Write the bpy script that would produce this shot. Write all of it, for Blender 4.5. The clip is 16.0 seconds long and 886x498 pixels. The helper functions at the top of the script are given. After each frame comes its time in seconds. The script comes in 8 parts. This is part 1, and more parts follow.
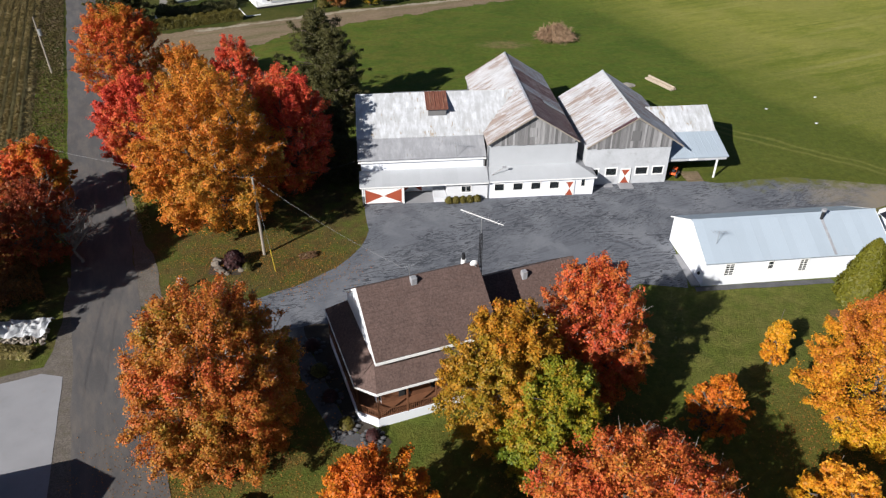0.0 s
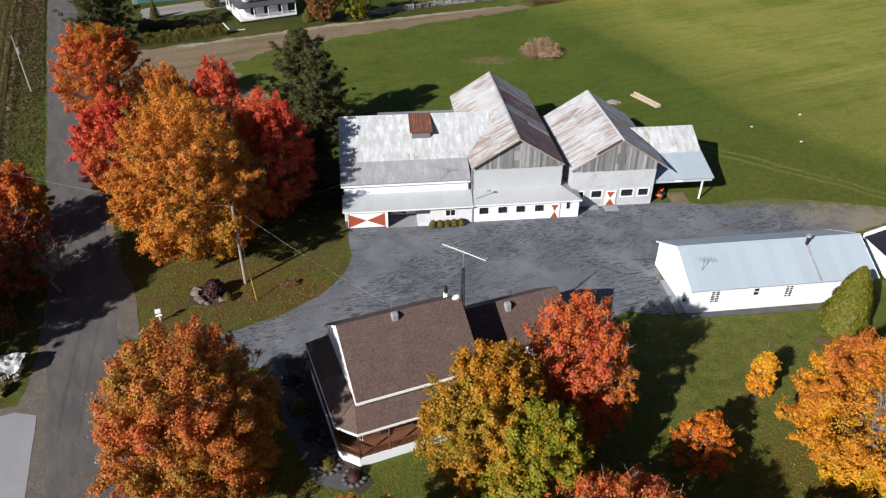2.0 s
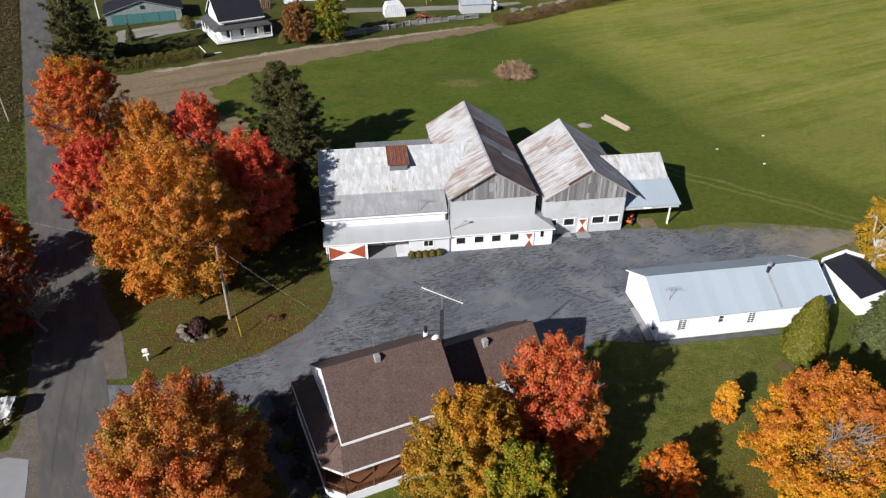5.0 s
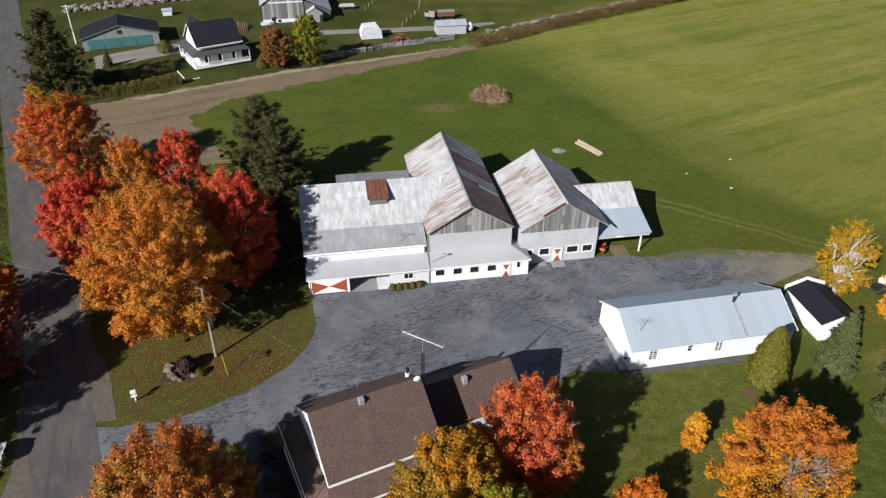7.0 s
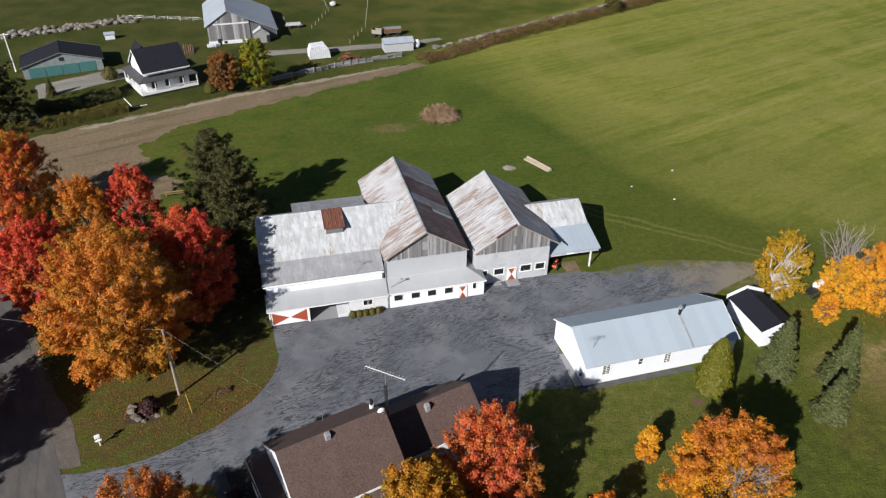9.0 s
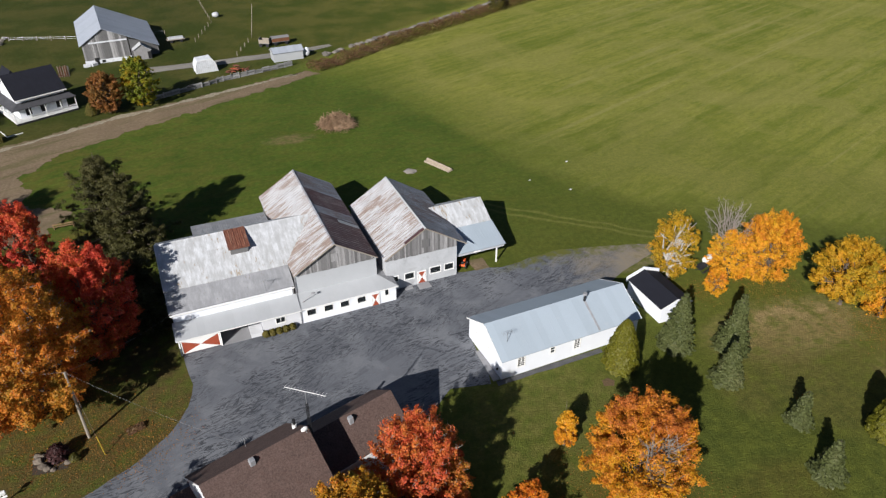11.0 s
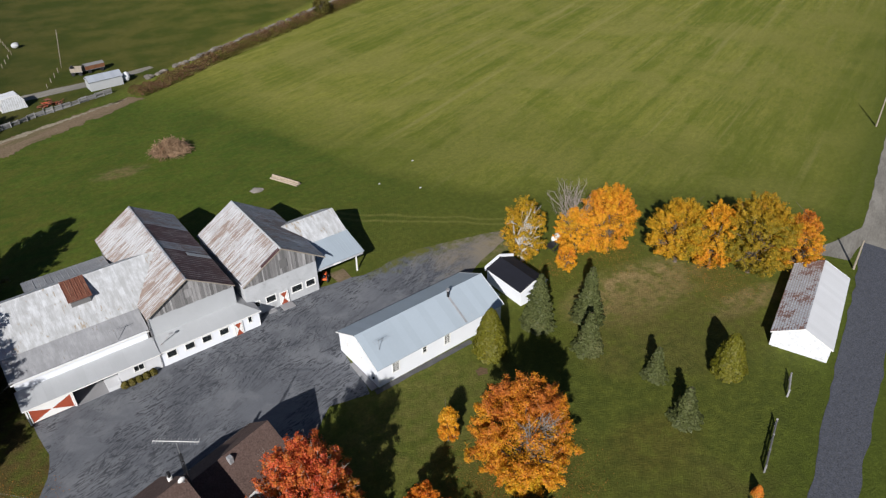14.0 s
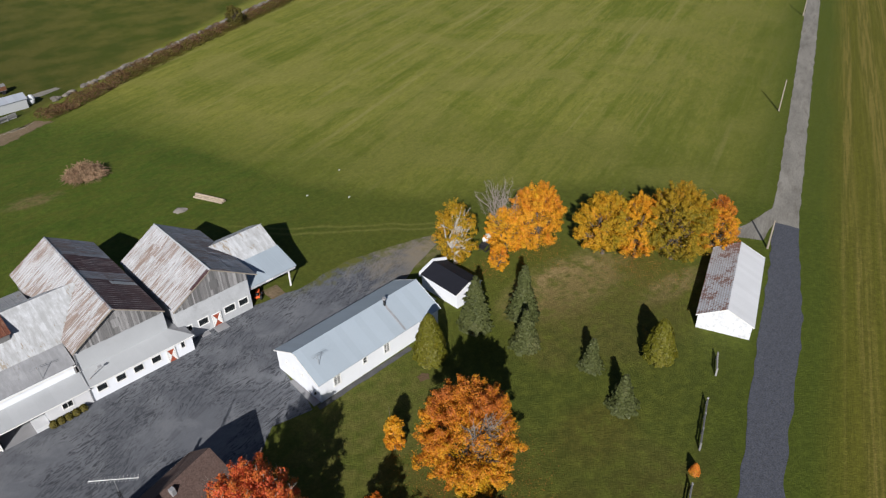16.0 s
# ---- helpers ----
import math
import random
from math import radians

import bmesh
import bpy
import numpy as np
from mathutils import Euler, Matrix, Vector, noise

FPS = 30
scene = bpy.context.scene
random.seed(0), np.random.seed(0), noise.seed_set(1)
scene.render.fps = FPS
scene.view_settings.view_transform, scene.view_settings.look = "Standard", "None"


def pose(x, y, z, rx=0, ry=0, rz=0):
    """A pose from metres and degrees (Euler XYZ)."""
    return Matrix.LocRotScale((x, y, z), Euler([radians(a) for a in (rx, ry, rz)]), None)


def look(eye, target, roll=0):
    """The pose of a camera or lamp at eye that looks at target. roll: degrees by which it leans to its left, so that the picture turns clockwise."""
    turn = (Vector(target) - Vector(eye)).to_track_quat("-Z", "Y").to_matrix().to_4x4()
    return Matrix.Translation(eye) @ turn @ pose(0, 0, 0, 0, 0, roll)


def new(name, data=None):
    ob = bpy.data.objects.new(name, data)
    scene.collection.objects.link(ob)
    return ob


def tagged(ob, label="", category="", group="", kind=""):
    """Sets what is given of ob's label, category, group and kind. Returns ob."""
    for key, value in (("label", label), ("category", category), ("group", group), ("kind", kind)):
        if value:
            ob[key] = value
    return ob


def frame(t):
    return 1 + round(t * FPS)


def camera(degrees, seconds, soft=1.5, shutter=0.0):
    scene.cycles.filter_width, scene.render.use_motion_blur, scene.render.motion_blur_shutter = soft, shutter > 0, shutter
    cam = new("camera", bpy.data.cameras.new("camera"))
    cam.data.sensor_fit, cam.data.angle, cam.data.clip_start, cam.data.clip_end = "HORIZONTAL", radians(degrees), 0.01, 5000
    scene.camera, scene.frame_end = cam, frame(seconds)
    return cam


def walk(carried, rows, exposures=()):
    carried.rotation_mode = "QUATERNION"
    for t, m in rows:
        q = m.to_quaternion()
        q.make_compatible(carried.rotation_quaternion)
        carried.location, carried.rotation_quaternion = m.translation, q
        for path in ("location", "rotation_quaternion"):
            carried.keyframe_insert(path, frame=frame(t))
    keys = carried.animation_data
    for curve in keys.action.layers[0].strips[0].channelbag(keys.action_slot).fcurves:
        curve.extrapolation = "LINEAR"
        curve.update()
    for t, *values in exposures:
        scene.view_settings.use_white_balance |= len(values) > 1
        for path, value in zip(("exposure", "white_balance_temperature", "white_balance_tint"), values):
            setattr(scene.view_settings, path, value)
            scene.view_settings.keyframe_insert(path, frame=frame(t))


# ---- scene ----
cam = camera(64.4, 16.0, soft=1.3)
PATH = [
    (0, (0.567, -0.624, 43.489), (0.563, 1.028, 42.362), 0.1),
    (0.5, (0.743, 0.397, 43.818), (0.739, 2.052, 42.694), 0.1),
    (1, (0.914, 1.253, 44.242), (0.913, 2.91, 43.122), 0.2),
    (1.5, (1.112, 1.543, 44.694), (1.119, 3.2, 43.574), 0.3),
    (2, (1.25, 1.508, 45.083), (1.274, 3.166, 43.964), 0.3),
    (2.5, (1.281, 1.376, 45.463), (1.318, 3.033, 44.344), 0.3),
    (3, (1.241, 1.286, 45.854), (1.29, 2.944, 44.737), 0.3),
    (3.5, (1.209, 1.216, 46.325), (1.269, 2.875, 45.209), 0.4),
    (6, (1.213, 1.274, 51.84), (1.323, 2.931, 50.724), 0.6),
    (6.5, (1.188, 1.263, 52.807), (1.315, 2.922, 51.697), 0.7),
    (7, (1.204, 1.142, 53.983), (1.348, 2.801, 52.875), 0.7),
    (7.5, (1.218, 1.066, 55.133), (1.38, 2.725, 54.028), 0.6),
    (8, (1.192, 0.994, 56.107), (1.374, 2.654, 55.006), 0.6),
    (10.5, (1.17, 0.616, 58.68), (1.625, 2.223, 57.579), 0.2),
    (11, (1.234, 0.531, 58.849), (1.75, 2.119, 57.748), 0.1),
    (11.5, (1.369, 0.479, 58.986), (1.944, 2.046, 57.884), -0.1),
    (12, (1.606, 0.572, 59.074), (2.24, 2.114, 57.97), -0.3),
    (12.5, (1.773, 0.577, 59.246), (2.467, 2.092, 58.14), -0.5),
    (13, (1.861, 0.601, 59.489), (2.615, 2.087, 58.383), -0.7),
    (13.5, (1.894, 0.582, 59.785), (2.705, 2.036, 58.678), -0.8),
    (14, (1.942, 0.541, 60.085), (2.807, 1.964, 58.977), -1.0),
    (14.5, (1.976, 0.502, 60.368), (2.891, 1.892, 59.259), -1.1),
    (15, (2.024, 0.49, 60.603), (2.984, 1.85, 59.495), -1.3),
    (15.5, (2.024, 0.5, 60.777), (3.023, 1.832, 59.67), -1.4),
    (16, (2.023, 0.507, 60.888), (3.044, 1.823, 59.78), -1.5),
]
walk(cam, [(t, look(eye, target, roll)) for t, eye, target, roll in PATH], exposures=[(0.0, 0.58), (3.5, 0.53), (8.0, 0.44), (11.0, 0.37), (14.0, 0.24), (16.0, 0.19)])

# ---- light ----
SUN_FROM, SUN_HIGH = 227.0, 30.2          # degrees: where the sun stands on the plan, and its height
world = bpy.data.worlds.new("sky")
scene.world = world
world.use_nodes = True
_wn = world.node_tree
_sky = _wn.nodes.new("ShaderNodeTexSky")
_sky.sky_type = "NISHITA"
_sky.sun_disc = False
_sky.sun_elevation = radians(SUN_HIGH)
_sky.sun_rotation = radians(90 - SUN_FROM)
_sky.air_density, _sky.dust_density = 0.55, 0.3          # clear, crisp autumn air
_wn.links.new(_sky.outputs["Color"], _wn.nodes["Background"].inputs["Color"])
_wn.nodes["Background"].inputs["Strength"].default_value = 0.052
_sd = bpy.data.lights.new("sun", "SUN")
_sd.energy, _sd.angle, _sd.color = 5.0, radians(0.53), (1.0, 0.965, 0.935)
_so = new("sun", _sd)
_h = radians(SUN_HIGH)
_so.matrix_world = look((100 * math.cos(radians(SUN_FROM)) * math.cos(_h), 100 * math.sin(radians(SUN_FROM)) * math.cos(_h), 100 * math.sin(_h)), (0, 0, 0))


# ---- materials ----
class Nodes:
    """A material's node tree with short calls."""

    def __init__(self, name, rough=0.8, metal=0.0):
        self.m = bpy.data.materials.new(name)
        self.m.use_nodes = True
        self.t = self.m.node_tree
        self.b = self.t.nodes["Principled BSDF"]
        self.b.inputs["Roughness"].default_value = rough
        self.b.inputs["Metallic"].default_value = metal
        self.b.inputs["Specular IOR Level"].default_value = 0.3

    def n(self, kind, **values):
        node = self.t.nodes.new("ShaderNode" + kind)
        for k, v in values.items():
            node.inputs[k.replace("_", " ")].default_value = v
        return node

    def l(self, a, b):
        self.t.links.new(a, b)

    def where(self, turn=0.0, scale=(1, 1, 1), shift=(0, 0, 0)):
        """World place, turned by -turn degrees about z, then scaled."""
        g = self.n("NewGeometry")
        r = self.n("VectorRotate")
        r.rotation_type = "Z_AXIS"
        r.inputs["Angle"].default_value = radians(-turn)
        self.l(g.outputs["Position"], r.inputs["Vector"])
        m = self.n("Mapping")
        m.inputs["Scale"].default_value = scale
        m.inputs["Location"].default_value = shift
        self.l(r.outputs["Vector"], m.inputs["Vector"])
        return m.outputs["Vector"]

    def noise(self, vec, scale, detail=4.0, rough=0.55, warp=0.0):
        k = self.n("TexNoise", Scale=scale, Detail=detail, Roughness=rough, Distortion=warp)
        self.l(vec, k.inputs["Vector"])
        return k.outputs["Fac"]

    def ramp(self, fac, stops):
        k = self.n("ValToRGB")
        e = k.color_ramp.elements
        while len(e) < len(stops):
            e.new(0.5)
        for el, (p, c) in zip(e, stops):
            el.position = p
            el.color = (c, c, c, 1) if isinstance(c, (int, float)) else (*c, 1)
        self.l(fac, k.inputs["Fac"])
        return k.outputs["Color"]

    def mix(self, fac, a, b, how="MIX"):
        k = self.n("Mix")
        k.data_type, k.blend_type = "RGBA", how
        for sock, v in ((0, fac), (6, a), (7, b)):
            if hasattr(v, "links"):
                self.l(v, k.inputs[sock])
            elif isinstance(v, (int, float)):
                k.inputs[sock].default_value = v if sock == 0 else (v, v, v, 1)
            else:
                k.inputs[sock].default_value = (*v, 1)
        return k.outputs[2]

    def math(self, op, a, b=0.0, clamp=False):
        k = self.n("Math")
        k.operation, k.use_clamp = op, clamp
        for i, v in enumerate((a, b)):
            if hasattr(v, "links"):
                self.l(v, k.inputs[i])
            else:
                k.inputs[i].default_value = v
        return k.outputs[0]

    def bump(self, height, strength=0.4, distance=0.05):
        k = self.n("Bump", Strength=strength, Distance=distance)
        self.l(height, k.inputs["Height"])
        self.l(k.outputs["Normal"], self.b.inputs["Normal"])

    def done(self, colour, rough=None):
        if hasattr(colour, "links"):
            self.l(colour, self.b.inputs["Base Color"])
        else:
            self.b.inputs["Base Color"].default_value = (*colour, 1)
        if rough is not None:
            self.l(rough, self.b.inputs["Roughness"])
        return self.m


def surface(name, colour, rough=0.8, vary=0.25, scale=2.0, grain=18.0, bump=0.25, metal=0.0, dirt=(0.3, 0.27, 0.22), dirt_amount=0.0, stretch=(1, 1, 1), turn=0.0, piece=0.0, fine=0.35):
    """A plain surface with broad and fine variation, dirt stains and relief; piece: how far each separate piece differs."""
    k = Nodes(name, rough, metal)
    v = k.where(turn, stretch)
    a, b = k.noise(v, scale, 5), k.noise(v, grain, 3)
    dark = tuple(c * (1 - vary) for c in colour)
    light = tuple(min(1, c * (1 + vary * 0.6)) for c in colour)
    c = k.mix(k.ramp(a, [(0.3, 0.0), (0.7, 1.0)]), dark, light)
    c = k.mix(fine, c, k.mix(k.ramp(b, [(0.34, 0.0), (0.66, 1.0)]), dark, light))
    if piece:
        r = k.n("ObjectInfo").outputs["Random"]
        c = k.mix(1.0, c, k.ramp(r, [(0.0, 1 - piece), (1.0, 1.0 + piece * 0.4)]), "MULTIPLY")
    if dirt_amount:
        d = k.ramp(k.noise(v, scale * 2.3, 6, 0.65), [(1 - dirt_amount - 0.1, 0.0), (1 - dirt_amount + 0.15, 1.0)])
        c = k.mix(k.math("MULTIPLY", d, 0.8), c, dirt)
    k.bump(b, bump, 0.03)
    return k.done(c)


def weathered_metal(name, turn, base, dull, rust, rust_dark, amount, along, piece=0.22, rough=0.55, streaky=0.75, patch=0.16, seam=None, seam_amount=0.0, grain=4.2, soft=0.0):
    """Old metal roofing: pale coat, grey smudges and crisp rust streaks that run along one way (0: along, 1: across) of the building."""
    k = Nodes(name, rough, 0.0)
    st = (0.16, 3.2, 0.16) if along == 0 else (1.3, 0.34, 0.34)
    v = k.where(turn, st)
    w = k.where(turn, (1, 1, 1))
    r = k.n("ObjectInfo").outputs["Random"]
    streak = k.noise(v, 1.5, 7, 0.66)
    fine = k.noise(v, grain, 5, 0.7)
    blot = k.noise(w, 0.55, 6, 0.65)
    big = k.noise(w, patch, 3, 0.5)
    c = k.mix(k.math("MULTIPLY", k.ramp(blot, [(0.42, 0.0), (0.58, 1.0)]), 0.45), base, dull)
    c = k.mix(k.math("MULTIPLY", k.ramp(fine, [(0.48 - soft, 0.0), (0.56 + soft, 1.0)]), streaky), c, dull)
    c = k.mix(k.math("MULTIPLY", k.ramp(fine, [(0.36, 1.0), (0.44, 0.0)]), streaky * 0.7), c, tuple(min(0.8, q * 1.3) for q in base))
    c = k.mix(1.0, c, k.ramp(r, [(0.0, 1 - piece), (1.0, 1.0)]), "MULTIPLY")
    # rust gathers in broad areas and there breaks into separate streaks
    thin = k.noise(v, 3.0, 6, 0.7)
    where_rust = k.math("ADD", k.math("ADD", k.math("MULTIPLY", streak, 0.35), k.math("MULTIPLY", thin, 0.55)), k.math("ADD", k.math("MULTIPLY", big, 0.45), k.math("MULTIPLY", r, 0.10)))
    m = k.ramp(k.math("SUBTRACT", where_rust, 0.20), [(0.585 - amount, 0.0), (0.625 - amount, 1.0)])
    rc = k.mix(k.ramp(fine, [(0.38, 0.0), (0.58, 1.0)]), rust, rust_dark)
    c = k.mix(k.math("MULTIPLY", m, 0.9), c, rc)
    if seam:
        own = k.n("SeparateXYZ")
        k.l(k.n("TexCoord").outputs["Object"], own.inputs[0])
        rib = k.ramp(own.outputs[0], [(0.0, 1.0), (0.11, 1.0), (0.125, 0.0)])
        gap = k.ramp(k.noise(w, 0.7, 4, 0.6), [(0.42, 0.15), (0.58, 1.0)])
        c = k.mix(k.math("MULTIPLY", k.math("MULTIPLY", rib, gap), seam_amount), c, seam)
    k.bump(fine, 0.15, 0.02)
    return k.done(c)


def leaf_material(name, colours, patch=0.22, rise=0.0, middle=6.5):
    """Foliage: each leaf takes one of several colours, and whole sprays lean to one of them."""
    k = Nodes(name, 0.55)
    isl = k.n("NewGeometry").outputs["Random Per Island"]
    v = k.where()
    big = k.noise(v, patch, 3, 0.6)
    mid = k.noise(v, patch * 4.5, 2, 0.5)
    f = k.math("ADD", k.math("MULTIPLY", isl, 0.42), k.math("ADD", k.math("MULTIPLY", k.math("SUBTRACT", big, 0.5), 1.7), k.math("MULTIPLY", k.math("SUBTRACT", mid, 0.5), 0.8)))
    f = k.math("ADD", f, 0.29)
    if rise:          # upper leaves have turned further than lower ones
        xyz = k.n("SeparateXYZ")
        k.l(k.n("NewGeometry").outputs["Position"], xyz.inputs[0])
        f = k.math("ADD", f, k.math("MULTIPLY", k.math("SUBTRACT", xyz.outputs[2], middle), rise))
    n = len(colours) - 1
    c = k.ramp(f, [(i / n, col) for i, col in enumerate(colours)])
    shade = k.math("ADD", 0.70, k.math("MULTIPLY", k.math("FRACT", k.math("MULTIPLY", isl, 17.3)), 0.5))
    c = k.mix(1.0, c, shade, "MULTIPLY")
    k.done(c)
    tr = k.n("BsdfTranslucent")
    k.l(c, tr.inputs["Color"])
    ad = k.n("MixShader")
    ad.inputs[0].default_value = 0.3
    out = k.t.nodes["Material Output"]
    k.l(k.b.outputs[0], ad.inputs[1])
    k.l(tr.outputs[0], ad.inputs[2])
    k.l(ad.outputs[0], out.inputs["Surface"])
    return k.m


def ground_material():
    """Grass: lawn, mown hay field with tracks, worn, dry and shade-darkened patches, by their places on the plan."""
    k = Nodes("grass", 0.95)
    k.b.inputs["Specular IOR Level"].default_value = 0.12
    p = k.n("NewGeometry").outputs["Position"]
    v = k.where()
    warp = k.noise(v, 0.05, 3)
    blot = k.noise(v, 0.09, 5, 0.6)
    mid = k.noise(v, 0.5, 5, 0.65)
    fine = k.noise(v, 3.5, 4, 0.7)
    xyz = k.n("SeparateXYZ")
    k.l(p, xyz.inputs[0])
    X, Y = xyz.outputs[0], xyz.outputs[1]

    def side(nx, ny, d, soft, wob=12.0):
        s = k.math("ADD", k.math("ADD", k.math("MULTIPLY", X, nx), k.math("MULTIPLY", Y, ny)), -d)
        s = k.math("ADD", s, k.math("MULTIPLY", k.math("SUBTRACT", warp, 0.5), wob))
        return k.math("ADD", k.math("DIVIDE", s, soft), 0.5, True)

    lawn = k.mix(k.ramp(blot, [(0.35, 0.0), (0.65, 1.0)]), (0.064, 0.086, 0.013), (0.094, 0.112, 0.020))
    lawn = k.mix(k.math("MULTIPLY", side(-0.1, 0.99, 92.0, 34.0, 20.0), 0.85), lawn, k.mix(k.ramp(blot, [(0.35, 0.0), (0.65, 1.0)]), (0.048, 0.092, 0.010), (0.082, 0.128, 0.016)))
    lawn = k.mix(k.math("MULTIPLY", k.ramp(mid, [(0.42, 0.0), (0.66, 1.0)]), 0.42), lawn, (0.112, 0.112, 0.020))
    # the lawn's own mowing, along the barn
    lm = k.noise(k.where(-18.0, (0.03, 0.5, 1)), 1.0, 4, 0.6)
    lawn = k.mix(k.math("MULTIPLY", k.ramp(lm, [(0.45, 0.0), (0.62, 1.0)]), 0.35), lawn, (0.092, 0.100, 0.016))
    # thin brown thatch in the grass behind the barn, more of it towards the road
    thatch = k.noise(k.where(20.0, (0.16, 0.34, 1)), 1.0, 6, 0.7, 0.6)
    west = k.math("ADD", 0.16, k.math("MULTIPLY", side(-1.0, 0.0, 6.0, 46.0, 10.0), 0.5))
    behind = side(-0.1, 0.99, 96.0, 14.0, 10.0)
    lawn = k.mix(k.math("MULTIPLY", k.math("MULTIPLY", k.ramp(thatch, [(0.44, 0.0), (0.62, 1.0)]), west), behind), lawn, (0.128, 0.105, 0.024))
    lawn = k.mix(k.math("MULTIPLY", k.math("MULTIPLY", k.ramp(thatch, [(0.34, 1.0), (0.44, 0.0)]), 0.45), behind), lawn, (0.040, 0.066, 0.008))
    # hay field: swaths along 24 degrees
    swath = k.noise(k.where(24.0, (0.006, 0.14, 1)), 1.0, 2, 0.5)
    swath2 = k.noise(k.where(24.0, (0.04, 0.55, 1)), 1.0, 4, 0.65, 0.6)
    tuft = k.noise(k.where(24.0, (0.25, 0.7, 1)), 1.0, 5, 0.7)
    hay = k.mix(k.ramp(swath, [(0.40, 0.0), (0.52, 1.0)]), (0.140, 0.165, 0.020), (0.235, 0.236, 0.044))
    hay = k.mix(k.math("MULTIPLY", k.ramp(swath2, [(0.42, 0.0), (0.66, 1.0)]), 0.6), hay, (0.275, 0.262, 0.058))
    hay = k.mix(k.math("MULTIPLY", k.ramp(tuft, [(0.40, 1.0), (0.56, 0.0)]), 0.5), hay, (0.118, 0.146, 0.018))
    hay = k.mix(k.math("MULTIPLY", k.ramp(blot, [(0.42, 0.0), (0.68, 1.0)]), 0.45), hay, (0.130, 0.160, 0.018))
    lawn = k.mix(k.math("MULTIPLY", side(0.97, -0.24, 26.0, 34.0, 30.0), 0.6), lawn, (0.106, 0.116, 0.018))
    pale_tuft = k.noise(k.where(24.0, (0.35, 1.3, 1)), 1.0, 6, 0.8)
    hay = k.mix(k.math("MULTIPLY", k.ramp(pale_tuft, [(0.52, 0.0), (0.70, 1.0)]), k.ramp(swath2, [(0.40, 0.15), (0.60, 0.85)])), hay, (0.300, 0.285, 0.090))
    edge = k.ramp(k.math("DIVIDE", k.math("ADD", X, -20.0), 100.0), [(0.0, 0.86), (0.04, 0.833), (0.127, 0.773), (0.212, 0.683), (0.26, 0.614), (0.288, 0.565), (0.333, 0.524), (0.418, 0.464), (0.47, 0.433), (0.61, 0.40), (0.77, 0.345), (0.88, 0.255), (1.0, 0.10)])
    over = k.math("ADD", k.math("SUBTRACT", Y, k.math("MULTIPLY", edge, 200.0)), k.math("MULTIPLY", k.math("SUBTRACT", k.noise(v, 0.10, 6, 0.72), 0.5), 17.0))
    crisp = k.math("ADD", k.math("DIVIDE", over, 9.0), 0.5, True)
    slow = k.math("DIVIDE", over, 46.0, True)
    least = k.math("ADD", 0.20, k.math("MULTIPLY", k.math("DIVIDE", k.math("ADD", X, -40.0), 32.0, True), 0.50))
    field = k.math("MULTIPLY", k.math("MULTIPLY", crisp, k.math("MAXIMUM", least, k.math("ADD", 0.24, k.math("MULTIPLY", slow, 0.76)))), k.ramp(X, [(0.0, 0.0), (1.0, 1.0)]))
    rim = k.math("SUBTRACT", 1.0, k.math("ABSOLUTE", k.math("DIVIDE", k.math("ADD", over, 8.0), 11.0)), True)
    windrow = k.noise(k.where(24.5, (0.012, 0.34, 1)), 1.0, 5, 0.62, 0.4)
    hay = k.mix(k.math("MULTIPLY", k.ramp(windrow, [(0.56, 0.0), (0.66, 1.0)]), 0.55), hay, (0.31, 0.28, 0.10))
    hay = k.mix(k.math("MULTIPLY", k.ramp(windrow, [(0.34, 1.0), (0.43, 0.0)]), 0.45), hay, (0.100, 0.132, 0.016))
    patch = k.noise(v, 0.045, 5, 0.65, 0.8)
    hay = k.mix(k.math("MULTIPLY", k.ramp(patch, [(0.46, 0.0), (0.60, 1.0)]), 0.55), hay, (0.262, 0.245, 0.066))
    c = k.mix(field, lawn, hay)
    c = k.mix(k.math("MULTIPLY", side(0.4415, -0.8973, -18.0, 34.0, 16.0), 0.5), c, (0.118, 0.128, 0.022))
    c = k.mix(k.math("MULTIPLY", side(0.4415, -0.8973, 0.0, 6.0, 4.0), 0.5), c, (0.070, 0.096, 0.012))
    c = k.mix(k.math("MULTIPLY", rim, 0.15), c, (0.054, 0.092, 0.011))
    # wheel tracks from the yard to the field
    for off in (-0.9, 0.9):
        run = k.math("ADD", k.math("ADD", k.math("MULTIPLY", X, 0.616), k.math("MULTIPLY", Y, 0.787)), -100.0 - off)
        run = k.math("ADD", run, k.math("MULTIPLY", k.math("SUBTRACT", warp, 0.5), 7.0))
        line = k.math("SUBTRACT", 1.0, k.math("DIVIDE", k.math("ABSOLUTE", run), 0.55), True)
        stretch_ = k.math("MULTIPLY", k.math("DIVIDE", k.math("ADD", X, -33.0), 6.0, True), k.math("DIVIDE", k.math("SUBTRACT", 68.0, X), 8.0, True))
        c = k.mix(k.math("MULTIPLY", k.math("MULTIPLY", line, stretch_), 0.6), c, (0.20, 0.19, 0.05))
    # grass by the lane, stubble beyond it: rows along 26 degrees
    row = k.noise(k.where(26.2, (0.004, 0.34, 1)), 1.0, 3, 0.55)
    row2 = k.noise(k.where(26.2, (0.05, 1.6, 1)), 1.0, 4, 0.65)
    stub = k.mix(k.ramp(row, [(0.43, 0.0), (0.57, 1.0)]), (0.132, 0.126, 0.018), (0.205, 0.168, 0.040))
    stub = k.mix(k.math("MULTIPLY", k.ramp(row2, [(0.43, 1.0), (0.56, 0.0)]), 0.75), stub, (0.102, 0.100, 0.014))
